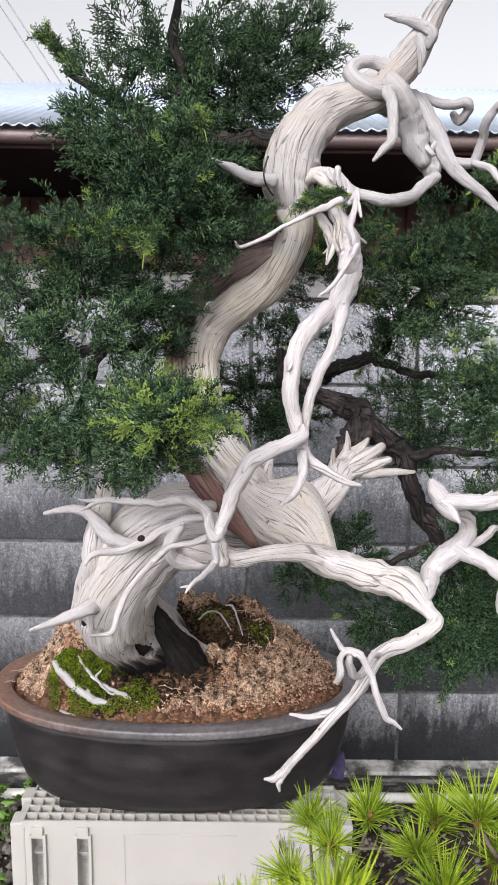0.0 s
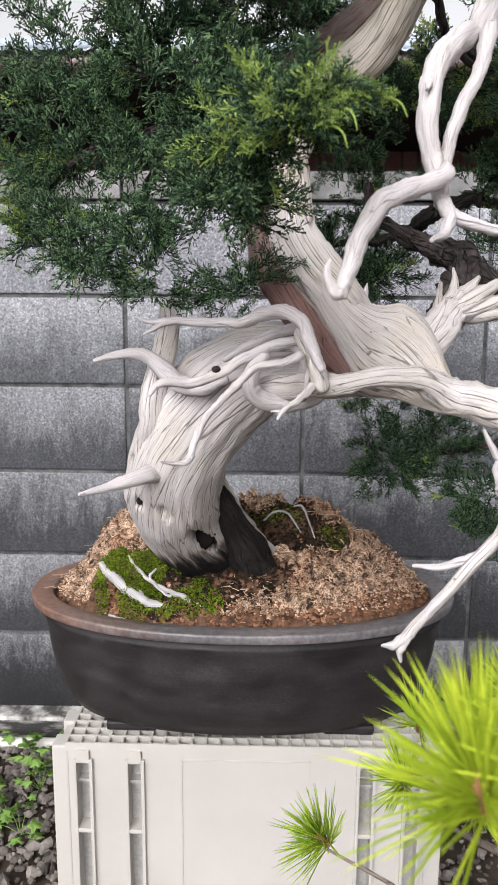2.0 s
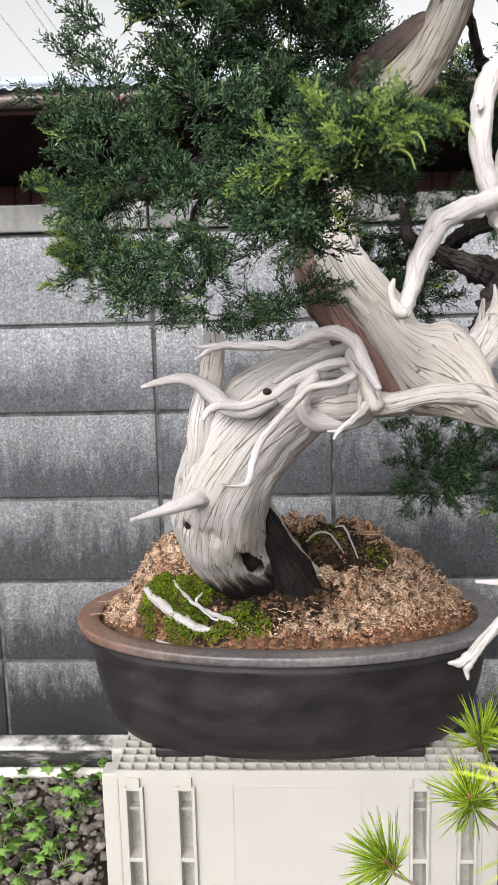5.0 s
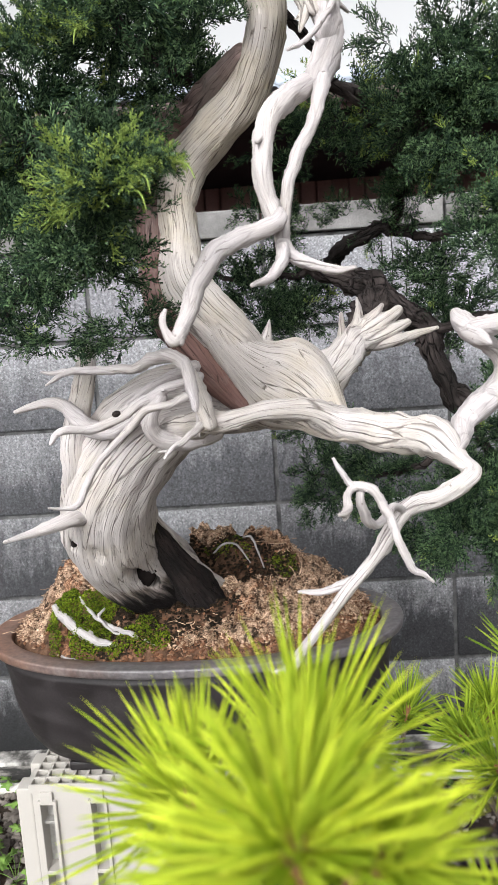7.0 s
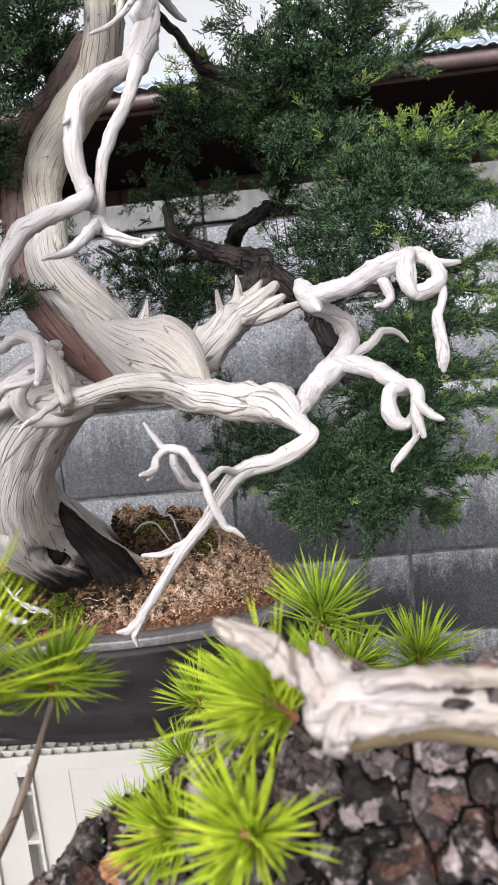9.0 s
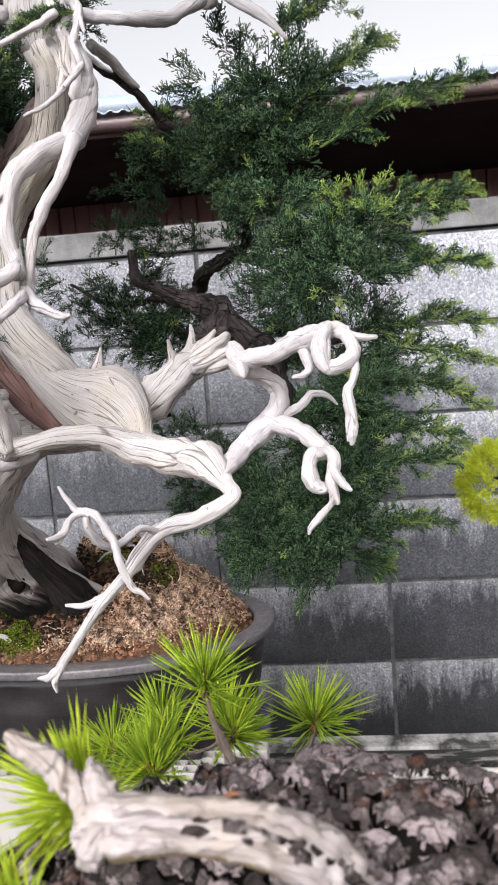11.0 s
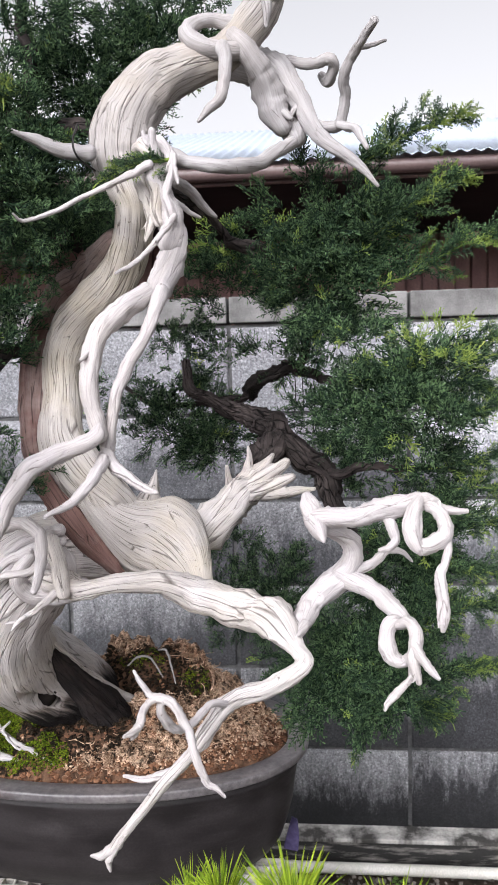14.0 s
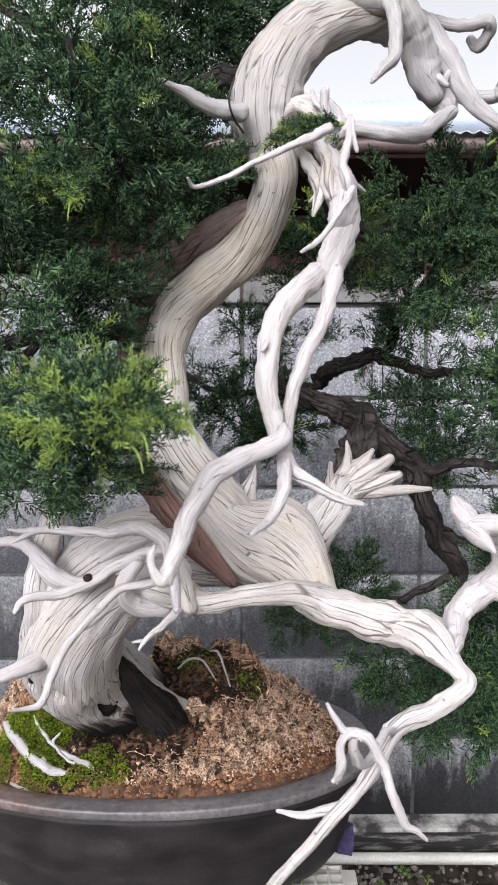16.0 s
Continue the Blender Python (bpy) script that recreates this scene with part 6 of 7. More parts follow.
for i, row in enumerate((
    (0.298, 0.923, 1.151, 0.037, 0.024, 0),
    (-0.102, 0.700, 1.130, 0.030, 0.026, 0),
    (-0.088, 0.660, 1.144, 0.024, 0.017, 0),
    (-0.100, 0.720, 1.118, 0.030, 0.028, 0),
    (-0.072, 0.640, 1.149, 0.016, 0.010, 0),
)):
    pad(*row, 175 + i)
for i, (a, b, r) in enumerate((
    ((0.235, 0.960, 1.366), (0.352, 0.990, 1.420), 0.022),
    ((0.256, 0.970, 1.303), (0.349, 0.990, 1.358), 0.024),
    ((0.278, 0.970, 1.255), (0.445, 0.990, 1.310), 0.024),
    ((0.327, 0.930, 1.162), (0.417, 0.960, 1.178), 0.014),
    ((0.333, 0.930, 1.155), (0.378, 0.960, 1.133), 0.014),
    ((0.312, 0.980, 1.057), (0.450, 1.010, 1.058), 0.021),
    ((0.321, 0.960, 1.006), (0.439, 0.990, 0.966), 0.020),
    ((0.314, 0.960, 0.956), (0.411, 0.960, 0.932), 0.021),
    ((0.299, 0.930, 0.910), (0.402, 0.960, 0.909), 0.018),
    ((0.285, 0.930, 0.842), (0.390, 0.960, 0.839), 0.019),
    ((0.252, 0.930, 1.127), (0.349, 0.960, 1.123), 0.018),
    ((-0.075, 0.640, 1.148), (-0.026, 0.600, 1.150), 0.007),
    ((-0.307, 0.930, 1.145), (-0.360, 0.950, 1.190), 0.012),
    ((-0.103, 0.840, 1.312), (-0.108, 0.760, 1.286), 0.010),
)):
    shoot(a, b, r, 300 + i)
for i, (a, b, r) in enumerate((
    ((-0.087, 0.700, 1.156), (-0.045, 0.605, 1.146), 0.009),
    ((-0.300, 0.930, 1.091), (-0.329, 0.920, 1.118), 0.013),
    ((-0.196, 0.840, 1.303), (-0.115, 0.780, 1.294), 0.015),
    ((-0.095, 0.670, 1.148), (-0.052, 0.610, 1.139), 0.008),
    ((0.299, 0.930, 1.174), (0.430, 0.960, 1.193), 0.016),
    ((0.333, 0.930, 1.115), (0.442, 0.960, 1.121), 0.015),
    ((-0.200, 0.955, 1.478), (-0.246, 0.960, 1.524), 0.014),
    ((0.078, 0.785, 1.340), (0.032, 0.775, 1.327), 0.004),
    ((-0.077, 0.840, 1.409), (-0.061, 0.800, 1.400), 0.011),
    ((0.286, 0.930, 0.815), (0.322, 0.950, 0.795), 0.015),
    ((0.317, 0.980, 1.033), (0.445, 0.990, 1.017), 0.018),
)):
    shoot(a, b, r, 320 + i)


# ---- the pine close by ----
PINE = thing("pine_bonsai", "black pine bonsai with flaky bark, bleached stub and bright green needles", "bonsai tree", (0.42, 0.42, 0.0))
PINE_TRUNK = [(0.43, 0.42, 0.0, 0.075), (0.43, 0.42, 0.3, 0.07), (0.42, 0.42, 0.6, 0.066), (0.37, 0.42, 0.76, 0.062), (0.29, 0.415, 0.815, 0.058), (0.21, 0.425, 0.812, 0.055), (0.14, 0.44, 0.788, 0.05), (0.09, 0.45, 0.763, 0.044), (0.05, 0.46, 0.735, 0.036), (0.02, 0.465, 0.7, 0.023), (0.005, 0.47, 0.665, 0.008)]
limb("trunk", [(x, y, z, r * 0.9) for x, y, z, r in PINE_TRUNK], PINECRACK, PINE, "dark fissured trunk", seg=40, per=10, flute=0.05, lump=0.04, freq=3.0, seed=5)


PINE_JIN = [(0.171, 0.362, 0.901, 0.0083), (0.183, 0.358, 0.906, 0.0084), (0.201, 0.357, 0.907, 0.0076), (0.219, 0.358, 0.905, 0.008), (0.235, 0.362, 0.898, 0.009), (0.25, 0.37, 0.882, 0.0104), (0.264, 0.38, 0.861, 0.0116), (0.279, 0.395, 0.831, 0.0119)]


def flake(rng, p, out, tan, reach, w, l, h):
    """One loose scale of bark: an uneven slab of eight sides on the surface."""
    t2 = np.cross(out, tan)
    turn = [(2 * math.pi * m / 8 + rng.uniform(-0.25, 0.25), rng.uniform(0.65, 1.2)) for m in range(8)]
    v = [p + out * (reach + lift) + (t2 * math.cos(a) * w + tan * math.sin(a) * l) * g * grow for lift, grow in ((-0.004, 0.92), (0.5 * h, 1.04), (h, 0.85)) for a, g in turn]
    return np.array(v + [p + out * (reach + h)])


SCALE_RING = np.arange(8)
SCALE_SIDE = np.concatenate([np.stack([r * 8 + SCALE_RING, r * 8 + (SCALE_RING + 1) % 8, (r + 1) * 8 + (SCALE_RING + 1) % 8, (r + 1) * 8 + SCALE_RING], -1) for r in (0, 1)])
SCALE_TOP = np.stack([16 + SCALE_RING, 16 + (SCALE_RING + 1) % 8, np.full(8, 24)], -1)


def bark_plates():
    """Thick plates with deep fissures between them, each one stepped like peeling layers."""
    rng = np.random.default_rng(21)
    c = spline(PINE_TRUNK, 84)[252:772]
    pos, rad = c[:, :3], c[:, 3]
    tan = np.gradient(pos, axis=0)
    tan /= np.linalg.norm(tan, axis=1, keepdims=True)
    run = np.concatenate([[0], np.cumsum(np.linalg.norm(np.diff(pos, axis=0), axis=1))])
    up = np.array([0, 0, 1.0]) - tan * tan[:, 2:3]
    up /= np.linalg.norm(up, axis=1, keepdims=True)
    side = np.cross(tan, up)
    if side[len(side) // 2][1] > 0:
        side = -side
    ang = np.linspace(-0.75, 2.5, 140)
    n, k = len(pos), len(ang)
    # one seed to each plate, on a jittered grid over the bark
    gu, gv = 0.0165, 0.0215
    us = np.arange(-0.07, 0.2, gu)
    vs = np.arange(-0.03, run[-1] + 0.03, gv)
    seeds = np.array([(u + rng.uniform(-0.42, 0.42) * gu, v + (0.5 * gv if i % 2 else 0) + rng.uniform(-0.42, 0.42) * gv) for i, u in enumerate(us) for v in vs])
    thick = rng.uniform(0.003, 0.009, len(seeds))
    tilt = rng.normal(0, 0.24, (len(seeds), 2))
    verts, owner, edge = np.zeros((n, k, 3)), np.zeros((n, k), int), np.zeros((n, k))
    for i in range(n):
        out = np.cos(ang)[:, None] * up[i] + np.sin(ang)[:, None] * side[i]
        uv = np.stack([ang * 0.055, np.full(k, run[i])], -1)
        bend = np.array([noise.noise_vector(Vector((u * 60, v * 60, 1.0)))[:2] for u, v in uv])
        fine = np.array([noise.noise(Vector((u * 190, v * 190, 4.0))) + 0.6 * noise.noise(Vector((u * 520, v * 420, 9.0))) for u, v in uv])
        wave = np.array([noise.noise_vector(Vector((u * 170, v * 170, 7.0)))[:2] for u, v in uv])
        q = uv + 0.0095 * bend + 0.0034 * wave + 0.0014 * fine[:, None]
        d = np.linalg.norm(q[:, None] - seeds[None], axis=2)
        two = np.partition(d, 1, axis=1)[:, :2]
        owner[i], edge[i] = d.argmin(1), 0.5 * (two[:, 1] - two[:, 0])
        e = edge[i] + 0.0011 * fine
        lean = np.clip(((q - seeds[owner[i]]) * tilt[owner[i]]).sum(1), -0.003, 0.003)
        steps = np.floor(np.clip(e, 0, 0.008) / 0.0019 + 0.9 * fine + 0.5 * wave[:, 0]) * 0.0016
        h = thick[owner[i]] * np.clip(e / 0.0017, 0, 1) ** 0.5 + 0.55 * steps + lean + 0.0013 * fine - 0.002
        verts[i] = pos[i] + out * (rad[i] + h)[:, None]
    i, j = np.meshgrid(np.arange(n - 1), np.arange(k - 1), indexing="ij")
    q = np.stack([i * k + j, (i + 1) * k + j, (i + 1) * k + j + 1, i * k + j + 1], -1).reshape(-1, 4)
    own = owner.ravel()[q]
    good = (own == own[:, :1]).all(1) & (edge.ravel()[q].min(1) > 0.00005)
    flat = verts.reshape(-1, 3)
    cells = sorted(set(own[good][:, 0]), key=lambda s: flat[owner.ravel() == s][:, 1].mean())
    rest_v, rest_f, count = [], [], 0
    for rank, s in enumerate(cells):
        f = q[good & (own[:, 0] == s)]
        ids, f = np.unique(f, return_inverse=True)
        f = f.reshape(-1, 4)
        if rank < 300:
            put("bark_plate", mesh_of("bark_plate", flat[ids], [f], [PINEBARK]), PINE)
        else:
            rest_v.append(flat[ids])
            rest_f.append(f + count)
            count += len(ids)
    # scales still on the dead branch
    dead, scales = spline(PINE_JIN, 30), []
    for i in range(60, len(dead) - 6):
        for _ in range(2):
            p, way = dead[i, :3], dead[i + 1, :3] - dead[i - 1, :3]
            way /= np.linalg.norm(way)
            out = rng.normal(0, 1, 3) + (0, -0.6, 0.7)
            out -= way * (out @ way)
            out /= np.linalg.norm(out)
            if rng.uniform() < (i - 50) / 170:
                scales.append(flake(rng, p, out, way, dead[i, 3] * 1.05, rng.uniform(0.001, 0.0028), rng.uniform(0.002, 0.0055), 0.0014))
    step = np.arange(len(scales))[:, None, None] * 25 + count
    rest_v.append(np.concatenate(scales))
    rest_f.append((SCALE_SIDE[None] + step).reshape(-1, 4))
    ob = put("bark_scale", mesh_of("bark_scale", np.concatenate(rest_v), [np.concatenate(rest_f), (SCALE_TOP[None] + step).reshape(-1, 3)], [PINEBARK]), PINE)
    tagged(ob, kind="stuff")


bark_plates()
for name, label, mat, at, size in (
    ("bark_sore", "orange patch where a bark plate came off", RUST, (0.079, 0.421, 0.803), (0.0095, 0.005, 0.0095)),
    ("bark_sore", "brown bark left on the dead branch", RUST, (0.222, 0.361, 0.909), (0.0045, 0.005, 0.0045)),
    ("bark_sore", "brown bark left on the dead branch", PINEBARK, (0.21, 0.355, 0.9145), (0.004, 0.0035, 0.002)),
    ("bark_sore", "brown bark left on the dead branch", PINEBARK, (0.232, 0.36, 0.907), (0.0045, 0.004, 0.003)),
):
    bm = bmesh.new()
    bmesh.ops.create_icosphere(bm, subdivisions=4, radius=1.0)
    for v in bm.verts:
        v.co = Vector(at) + Vector([c * e for c, e in zip(v.co * (1 + 0.35 * noise.noise(v.co * 1.7 + Vector(at) * 90) + 0.12 * noise.noise(v.co * 6)), size)])
    part(name, bm, mat, PINE, label, True)
limb("deadwood_branch", PINE_JIN, GREYWOOD, PINE, "bleached stub of a dead branch", seg=56, per=14, flute=0.14, lump=0.3, freq=3.0, seed=15, wobble=0.3)
limb("deadwood_branch", [(0.138, 0.376, 0.928, 0.0023), (0.141, 0.375, 0.926, 0.0039), (0.148, 0.372, 0.923, 0.005), (0.156, 0.37, 0.917, 0.0055), (0.165, 0.366, 0.911, 0.006), (0.174, 0.362, 0.905, 0.0074)], GREYWOOD, PINE, seg=40, per=12, flute=0.15, lump=0.4, freq=2.6, seed=31, wobble=0.4)
limb("deadwood_branch", [(0.168, 0.374, 0.919, 0.0013), (0.171, 0.37, 0.916, 0.0038), (0.174, 0.366, 0.912, 0.005), (0.178, 0.362, 0.907, 0.0056)], GREYWOOD, PINE, seg=40, per=12, flute=0.15, lump=0.4, freq=2.6, seed=32, wobble=0.4)
limb("deadwood_branch", [(0.174, 0.352, 0.9, 0.0047), (0.183, 0.35, 0.903, 0.0043), (0.199, 0.349, 0.905, 0.0035), (0.216, 0.35, 0.902, 0.0032), (0.233, 0.352, 0.896, 0.0036), (0.25, 0.36, 0.881, 0.0047)], GREYWOOD, PINE, seg=40, per=12, flute=0.15, lump=0.4, freq=2.6, seed=33, wobble=0.4)
limb("deadwood_branch", [(0.176, 0.352, 0.905, 0.005), (0.172, 0.35, 0.899, 0.0043), (0.173, 0.352, 0.893, 0.0022)], GREYWOOD, PINE, seg=40, per=12, flute=0.15, lump=0.4, freq=2.6, seed=34, wobble=0.4)
limb("deadwood_branch", [(0.185, 0.352, 0.915, 0.0028), (0.2, 0.35, 0.916, 0.0031), (0.217, 0.351, 0.915, 0.0031), (0.231, 0.354, 0.911, 0.0036), (0.245, 0.36, 0.9, 0.0045), (0.261, 0.37, 0.88, 0.0057)], GREYWOOD, PINE, seg=40, per=12, flute=0.15, lump=0.4, freq=2.6, seed=35, wobble=0.4)
limb("heartwood", [(0.177, 0.362, 0.889, 0.0027), (0.198, 0.365, 0.891, 0.0034), (0.218, 0.367, 0.887, 0.0039), (0.239, 0.37, 0.877, 0.0044), (0.256, 0.376, 0.858, 0.0055)], TAN, PINE, "smooth tan hollow under the dead branch", seg=30, per=10, flute=0.12, lump=0.12, seed=41)


def tuft(x, y, z, length, axis, count, seed):
    """A fan of needle pairs round a bud, on the end of a twig."""
    rng = np.random.default_rng(seed)
    axis = np.array(axis, float) / np.linalg.norm(axis)
    verts, quads, tips = [], [], []
    for i in range(count):
        d = rng.normal(0, 1, 3)
        d /= np.linalg.norm(d)
        d = d + axis * 1.0
        d /= np.linalg.norm(d)
        root = np.array([x, y, z]) - axis * rng.uniform(0, 0.3) * length
        ln, w = length * rng.uniform(0.6, 1.15), 0.00056
        for pair in range(2):
            e = d + rng.normal(0, 0.05, 3)
            e /= np.linalg.norm(e)
            s = np.cross(e, (0.2, 0.4, 1.0))
            s /= np.linalg.norm(s)
            t = np.cross(e, s)
            b = len(verts)
            bend = rng.normal(0, 0.04, 3) - (0, 0, 0.03)
            for u, k in ((0, 0.8), (0.4, 1.1), (0.8, 0.9)):
                c = root + e * ln * u + bend * ln * u * u
                for a in (0, 2.094, 4.189):
                    verts.append(c + w * k * (math.cos(a) * s + math.sin(a) * t))
            verts.append(root + e * ln + bend * ln)
            for r in (0, 3):
                for k in range(3):
                    quads.append((b + r + k, b + r + (k + 1) % 3, b + r + 3 + (k + 1) % 3, b + r + 3 + k))
            tips += [(b + 6, b + 7, b + 9), (b + 7, b + 8, b + 9), (b + 8, b + 6, b + 9)]
    tu = put("needle_tuft", mesh_of("needle_tuft", verts, [quads, tips], [NEEDLE_LIT if y < 0.45 else NEEDLE]), PINE)
    v, f, uv = tube([(x - axis[0] * 0.012, y - axis[1] * 0.012, z - axis[2] * 0.012, 0.003), (x, y, z, 0.0036), (x + axis[0] * 0.006, y + axis[1] * 0.006, z + axis[2] * 0.006, 0.0012)], seg=8, per=3, flute=0.1, lump=0.3)
    put("bud", mesh_of("bud", v, f, [BUD], uv), tu, "brown scaly bud").matrix_parent_inverse = Matrix.Translation(-PINE.location) @ tu.matrix_parent_inverse.inverted()


TUFTS = (
    ((0.025, 0.29, 0.957), 0.037, (-0.1, -0.3, 1)),
    ((0.01, 0.305, 0.937), 0.026, (-0.6, -0.3, 0.7)),
    ((0.045, 0.305, 0.94), 0.027, (0.6, -0.3, 0.8)),
    ((0.03, 0.325, 0.915), 0.034, (0.3, -0.8, 0.5)),
    ((-0.012, 0.4, 0.892), 0.05, (-0.25, -0.2, 0.8)),
    ((0.043, 0.472, 0.869), 0.036, (0.3, -0.2, 1)),
    ((0.03, 0.39, 0.908), 0.06, (0.1, -0.2, 1)),
    ((0.173, 0.591, 0.844), 0.046, (0.1, -0.2, 1)),
    ((0.242, 0.66, 0.777), 0.046, (0.2, -0.2, 1)),
    ((0.141, 0.357, 0.863), 0.034, (-0.5, -0.6, 0.8)),
    ((0.07, 0.70, 0.734), 0.042, (0, -0.2, 1)),
    ((0.036, 0.76, 0.648), 0.044, (-0.3, -0.3, 0.8)),
    ((-0.03, 0.795, 0.562), 0.05, (-0.7, -0.2, 0.6)),
    ((0.139, 0.56, 0.80), 0.046, (-0.1, -0.4, 0.9)),
    ((0.095, 0.74, 0.64), 0.046, (0.2, -0.3, 0.8)),
    ((0.11, 0.72, 0.75), 0.04, (0.1, 0, 1)),
    ((0.17, 0.70, 0.76), 0.04, (0.2, 0.1, 1)),
    ((0.1, 0.42, 0.82), 0.03, (-0.8, -0.3, 0.4)),
    ((0.064, 0.832, 0.66), 0.042, (0, -0.2, 1)),
    ((0.149, 0.405, 0.883), 0.043, (-0.6, -0.2, 0.6)),
    ((0.19, 0.59, 0.806), 0.036, (0.4, -0.4, 0.7)),
    ((0.135, 0.63, 0.78), 0.038, (-0.2, -0.3, 0.9)),
)
for i, (p, ln, ax) in enumerate(TUFTS):
    tuft(*p, ln, ax, 115 if p[1] < 0.45 else 90, 500 + i)
for rows in (
    [(0.009, 0.400, 0.794, 0.0055), (0.018, 0.430, 0.805, 0.004), (0.027, 0.450, 0.822, 0.003), (0.042, 0.472, 0.862, 0.002)],
    [(0.009, 0.400, 0.794, 0.0055), (0.029, 0.360, 0.877, 0.004), (0.029, 0.325, 0.919, 0.0026), (0.023, 0.295, 0.945, 0.0018)],
    [(0.026, 0.31, 0.93, 0.0015), (0.016, 0.306, 0.932, 0.0013), (0.011, 0.305, 0.936, 0.0011)],
    [(0.026, 0.31, 0.93, 0.0015), (0.04, 0.305, 0.932, 0.0013), (0.047, 0.305, 0.938, 0.0011)],
    [(0.029, 0.360, 0.877, 0.0019), (0.034, 0.375, 0.88, 0.0015), (0.03, 0.389, 0.897, 0.0012)],
    [(0.06, 0.7, 0.65, 0.003), (0.062, 0.78, 0.645, 0.0025), (0.064, 0.83, 0.652, 0.002)],
    [(0.029, 0.325, 0.919, 0.0015), (0.008, 0.360, 0.9, 0.0014), (-0.009, 0.394, 0.884, 0.0012)],
    [(0.21, 0.44, 0.84, 0.006), (0.2, 0.5, 0.84, 0.005), (0.18, 0.57, 0.825, 0.003), (0.173, 0.59, 0.836, 0.002)],
    [(0.2, 0.5, 0.84, 0.004), (0.23, 0.58, 0.79, 0.003), (0.242, 0.655, 0.768, 0.002)],
    [(0.18, 0.57, 0.825, 0.003), (0.186, 0.58, 0.812, 0.002), (0.19, 0.59, 0.8, 0.0018)],
    [(0.135, 0.53, 0.78, 0.003), (0.134, 0.6, 0.77, 0.002), (0.135, 0.628, 0.774, 0.0018)],
    [(0.14, 0.49, 0.78, 0.005), (0.135, 0.53, 0.78, 0.003), (0.139, 0.557, 0.795, 0.002)],
    [(0.09, 0.47, 0.72, 0.006), (0.085, 0.58, 0.69, 0.005), (0.075, 0.68, 0.71, 0.003), (0.07, 0.7, 0.727, 0.002)],
    [(0.08, 0.6, 0.7, 0.004), (0.06, 0.7, 0.65, 0.003), (0.037, 0.757, 0.642, 0.002)],
    [(0.06, 0.475, 0.68, 0.004), (0.07, 0.65, 0.58, 0.0035), (0.04, 0.75, 0.545, 0.003), (-0.025, 0.793, 0.553, 0.002)],
    [(0.075, 0.68, 0.71, 0.003), (0.1, 0.71, 0.72, 0.0025), (0.11, 0.72, 0.742, 0.002)],
    [(0.1, 0.71, 0.72, 0.0025), (0.15, 0.7, 0.73, 0.0022), (0.17, 0.70, 0.752, 0.002)],
    [(0.06, 0.7, 0.65, 0.003), (0.08, 0.73, 0.64, 0.0025), (0.09, 0.74, 0.652, 0.002)],
    [(0.17, 0.43, 0.84, 0.003), (0.162, 0.415, 0.86, 0.0026), (0.152, 0.406, 0.877, 0.002)],
    [(0.16, 0.41, 0.83, 0.004), (0.15, 0.375, 0.845, 0.003), (0.142, 0.361, 0.855, 0.002)],
    [(0.14, 0.43, 0.80, 0.004), (0.12, 0.42, 0.81, 0.003), (0.103, 0.42, 0.818, 0.002)],
):
    limb("twig", [(x, y, z, r * 0.68) for x, y, z, r in rows], TWIG, PINE, seg=9, per=6, flute=0.12, lump=0.3, freq=1.6, seed=rows[0][1] * 40)


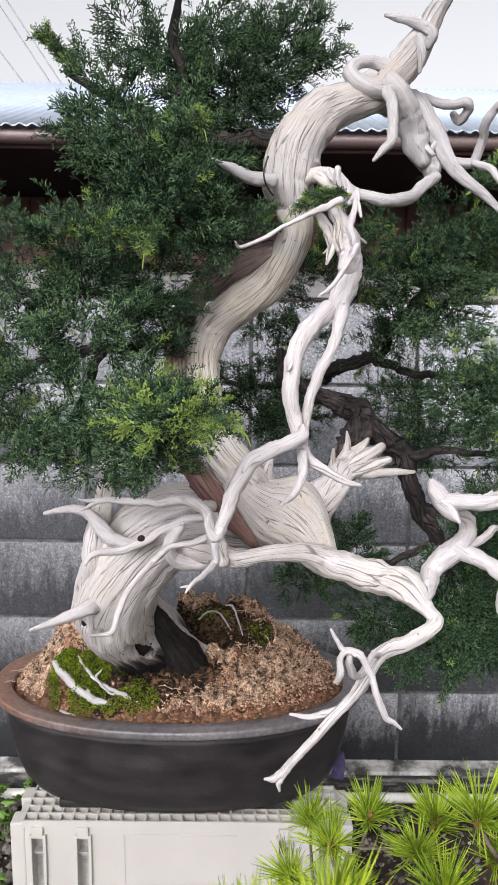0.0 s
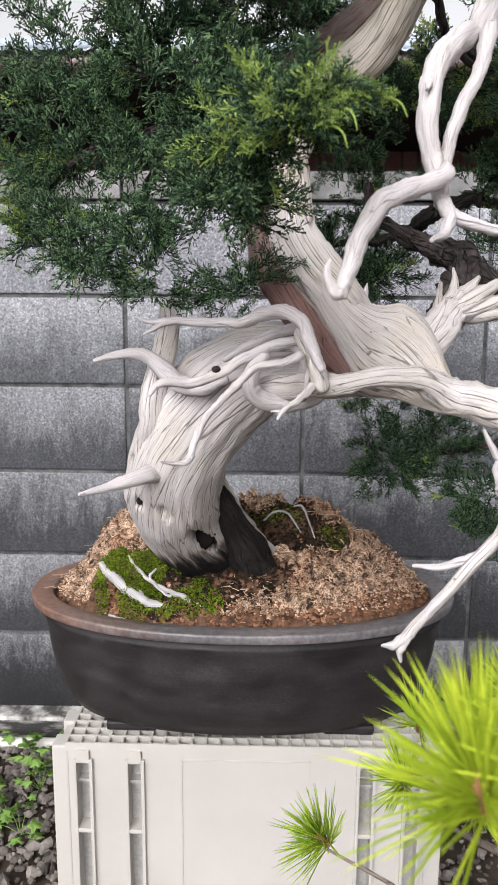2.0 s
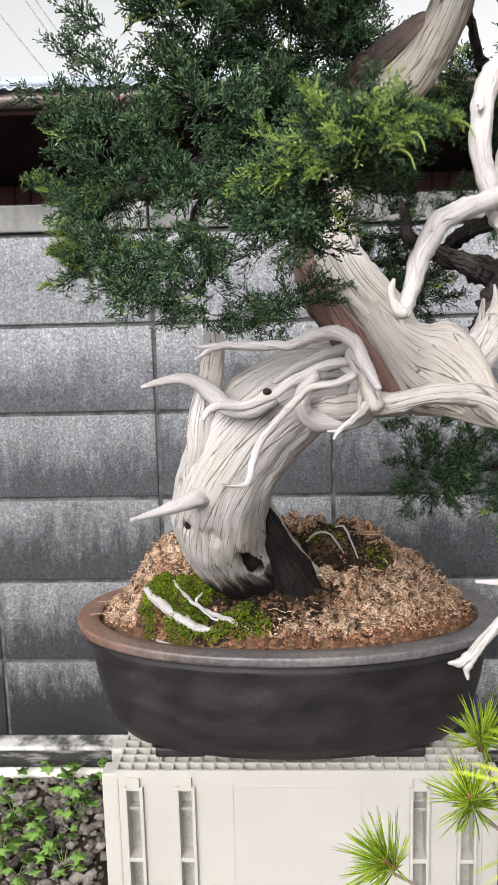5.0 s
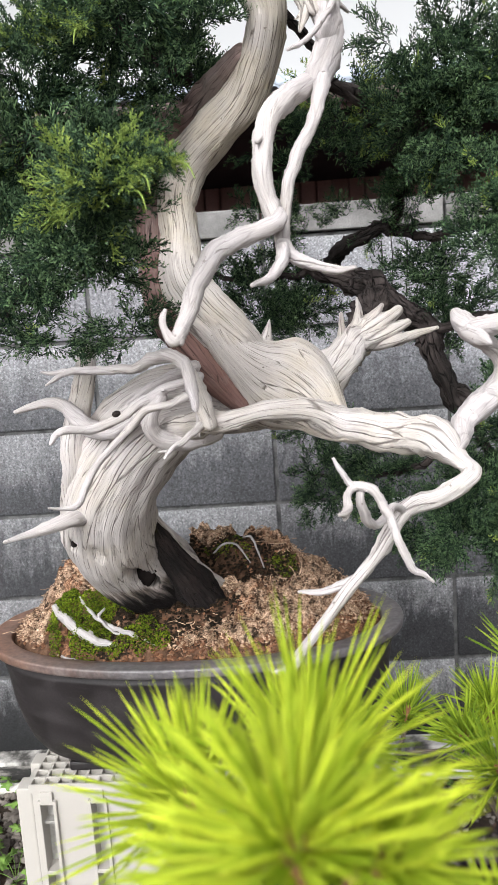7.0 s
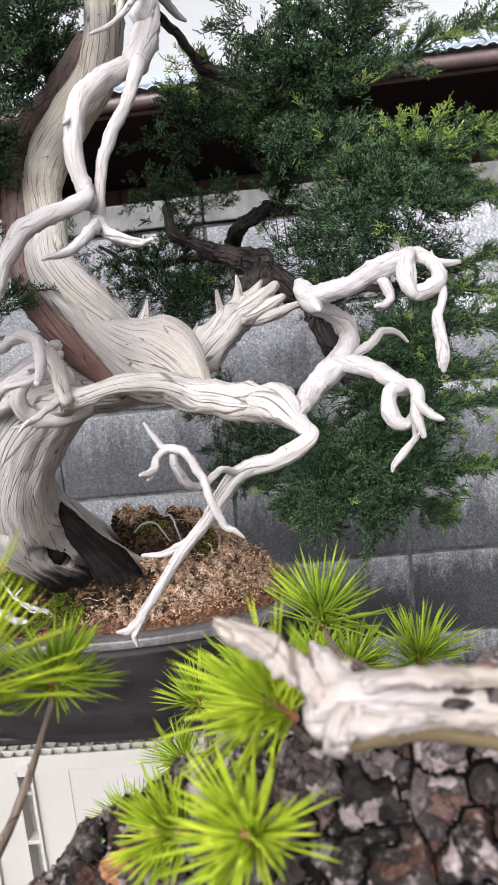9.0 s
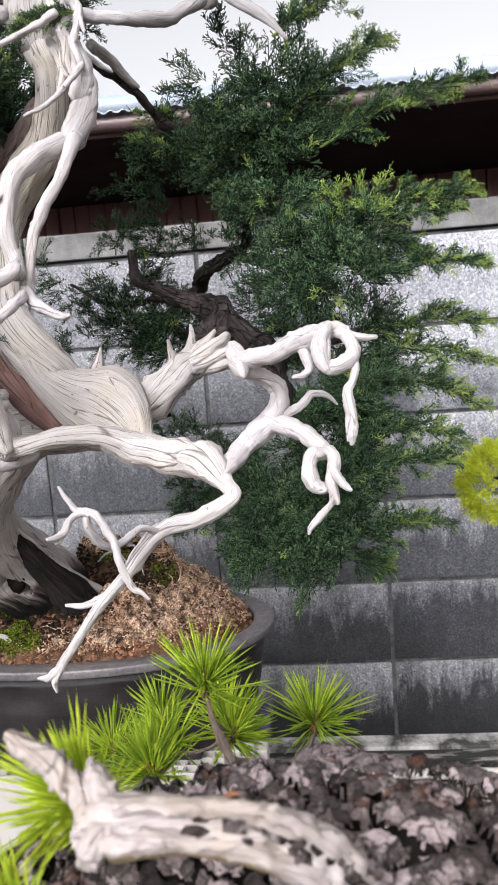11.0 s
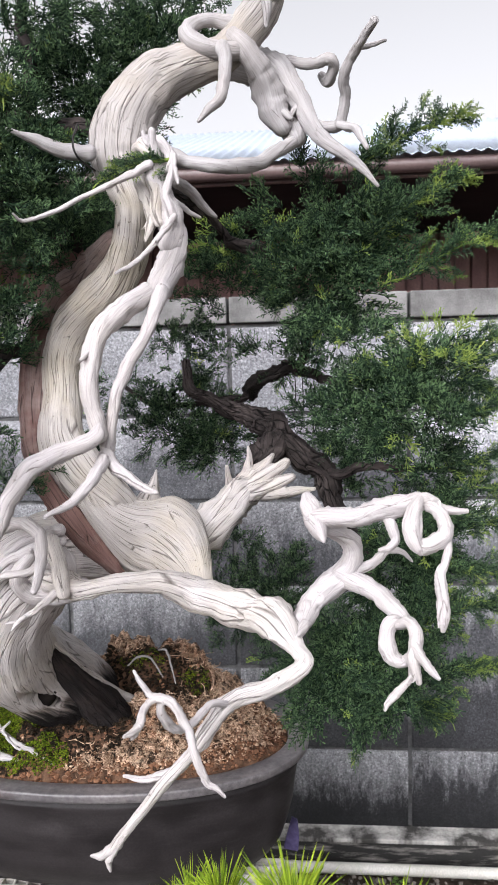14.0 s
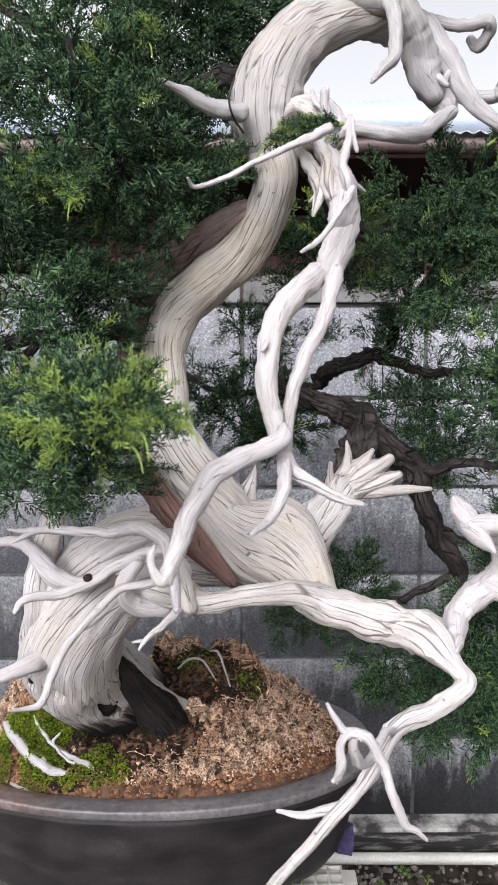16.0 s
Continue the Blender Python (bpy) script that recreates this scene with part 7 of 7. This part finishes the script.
# ---- weeds between the stones ----
def weed(x, y, size, leaves, seed):
    rng = np.random.default_rng(seed)
    t = thing("weed", "small green lobed weed growing between the gravel", "weed", (x, y, 0.0), "weeds by the wall")
    for i in range(leaves):
        a, e = rng.uniform(0, 2 * math.pi), rng.uniform(0.35, 1.2)
        d = np.array([math.cos(a) * math.cos(e), math.sin(a) * math.cos(e), math.sin(e)])
        ln = size * rng.uniform(0.5, 1.0)
        root = np.array([x, y, 0.0])
        end = root + d * ln
        limb("stem", [(*root, 0.0009), (*(root + d * ln * 0.5 + (0, 0, 0.004)), 0.0007), (*end, 0.0005)], WEED, t, seg=5, per=3, flute=0, lump=0)
        lw = size * rng.uniform(0.22, 0.34)
        flat = np.array([math.cos(a), math.sin(a), rng.uniform(-0.2, 0.2)])
        side = np.array([-math.sin(a), math.cos(a), rng.uniform(-0.3, 0.3)])
        k = 18
        v = [end]
        for m in range(k):
            b = 2 * math.pi * m / k
            r = lw * (0.72 + 0.28 * math.cos(5 * b) + rng.uniform(-0.05, 0.05))
            v.append(end + flat * (r * math.cos(b) + lw * 0.6) + side * r * math.sin(b) + np.array([0, 0, 0.15 * lw * math.cos(2 * b)]))
        n = len(v)
        v += [p - np.array([0, 0, 0.0006]) for p in v]
        m = np.arange(k)
        top = np.stack([np.zeros(k, int), 1 + m, 1 + (m + 1) % k], -1)
        edge = np.stack([1 + m, n + 1 + m, n + 1 + (m + 1) % k, 1 + (m + 1) % k], -1)
        put("leaf", mesh_of("leaf", v, [top, top[:, ::-1] + n, edge], [WEED]), t)


for i, (x, y, s, k) in enumerate(((-0.56, 1.64, 0.05, 7), (-0.6, 1.72, 0.06, 8), (-0.52, 1.78, 0.05, 6), (-0.66, 1.80, 0.05, 6), (-0.66, 1.6, 0.05, 8), (-0.6, 1.55, 0.055, 9), (-0.71, 1.65, 0.05, 7), (-0.69, 1.52, 0.06, 9), (-0.56, 1.5, 0.05, 7), (-0.75, 1.75, 0.05, 7), (-0.47, 1.72, 0.045, 5), (-0.64, 1.47, 0.05, 8), (0.36, 1.75, 0.02, 5), (0.4, 1.72, 0.02, 4), (0.26, 1.7, 0.035, 6), (0.2, 1.66, 0.03, 5), (0.62, 1.6, 0.02, 4))):
    weed(x, y, s * 1.1, k, 700 + i)


# ---- a second juniper, only its yellow-green tip reaches in ----
def neighbour():
    t = thing("juniper_shrub", "small juniper with yellow-green young foliage beside the wall", "shrub", (0.66, 1.2, 0.0))
    limb("stem", [(0.66, 1.2, 0.0, 0.012), (0.65, 1.2, 0.4, 0.01), (0.62, 1.19, 0.7, 0.008), (0.56, 1.17, 0.82, 0.005), (0.49, 1.165, 0.845, 0.002)], LIVE, t, seg=12, per=6)
    rng = np.random.default_rng(77)
    n = 380
    d = rng.normal(0, 1, (n, 3))
    d /= np.linalg.norm(d, axis=1, keepdims=True)
    roots = np.array([0.488, 1.165, 0.838]) + d * (0.028, 0.035, 0.036)
    tip = stack("foliage", SPRIGS, roots, d + (-0.2, -0.2, 0.3), rng.uniform(0.4, 0.7, n), np.ones(n), t)
    tip.data.materials[1] = GOLD


neighbour()
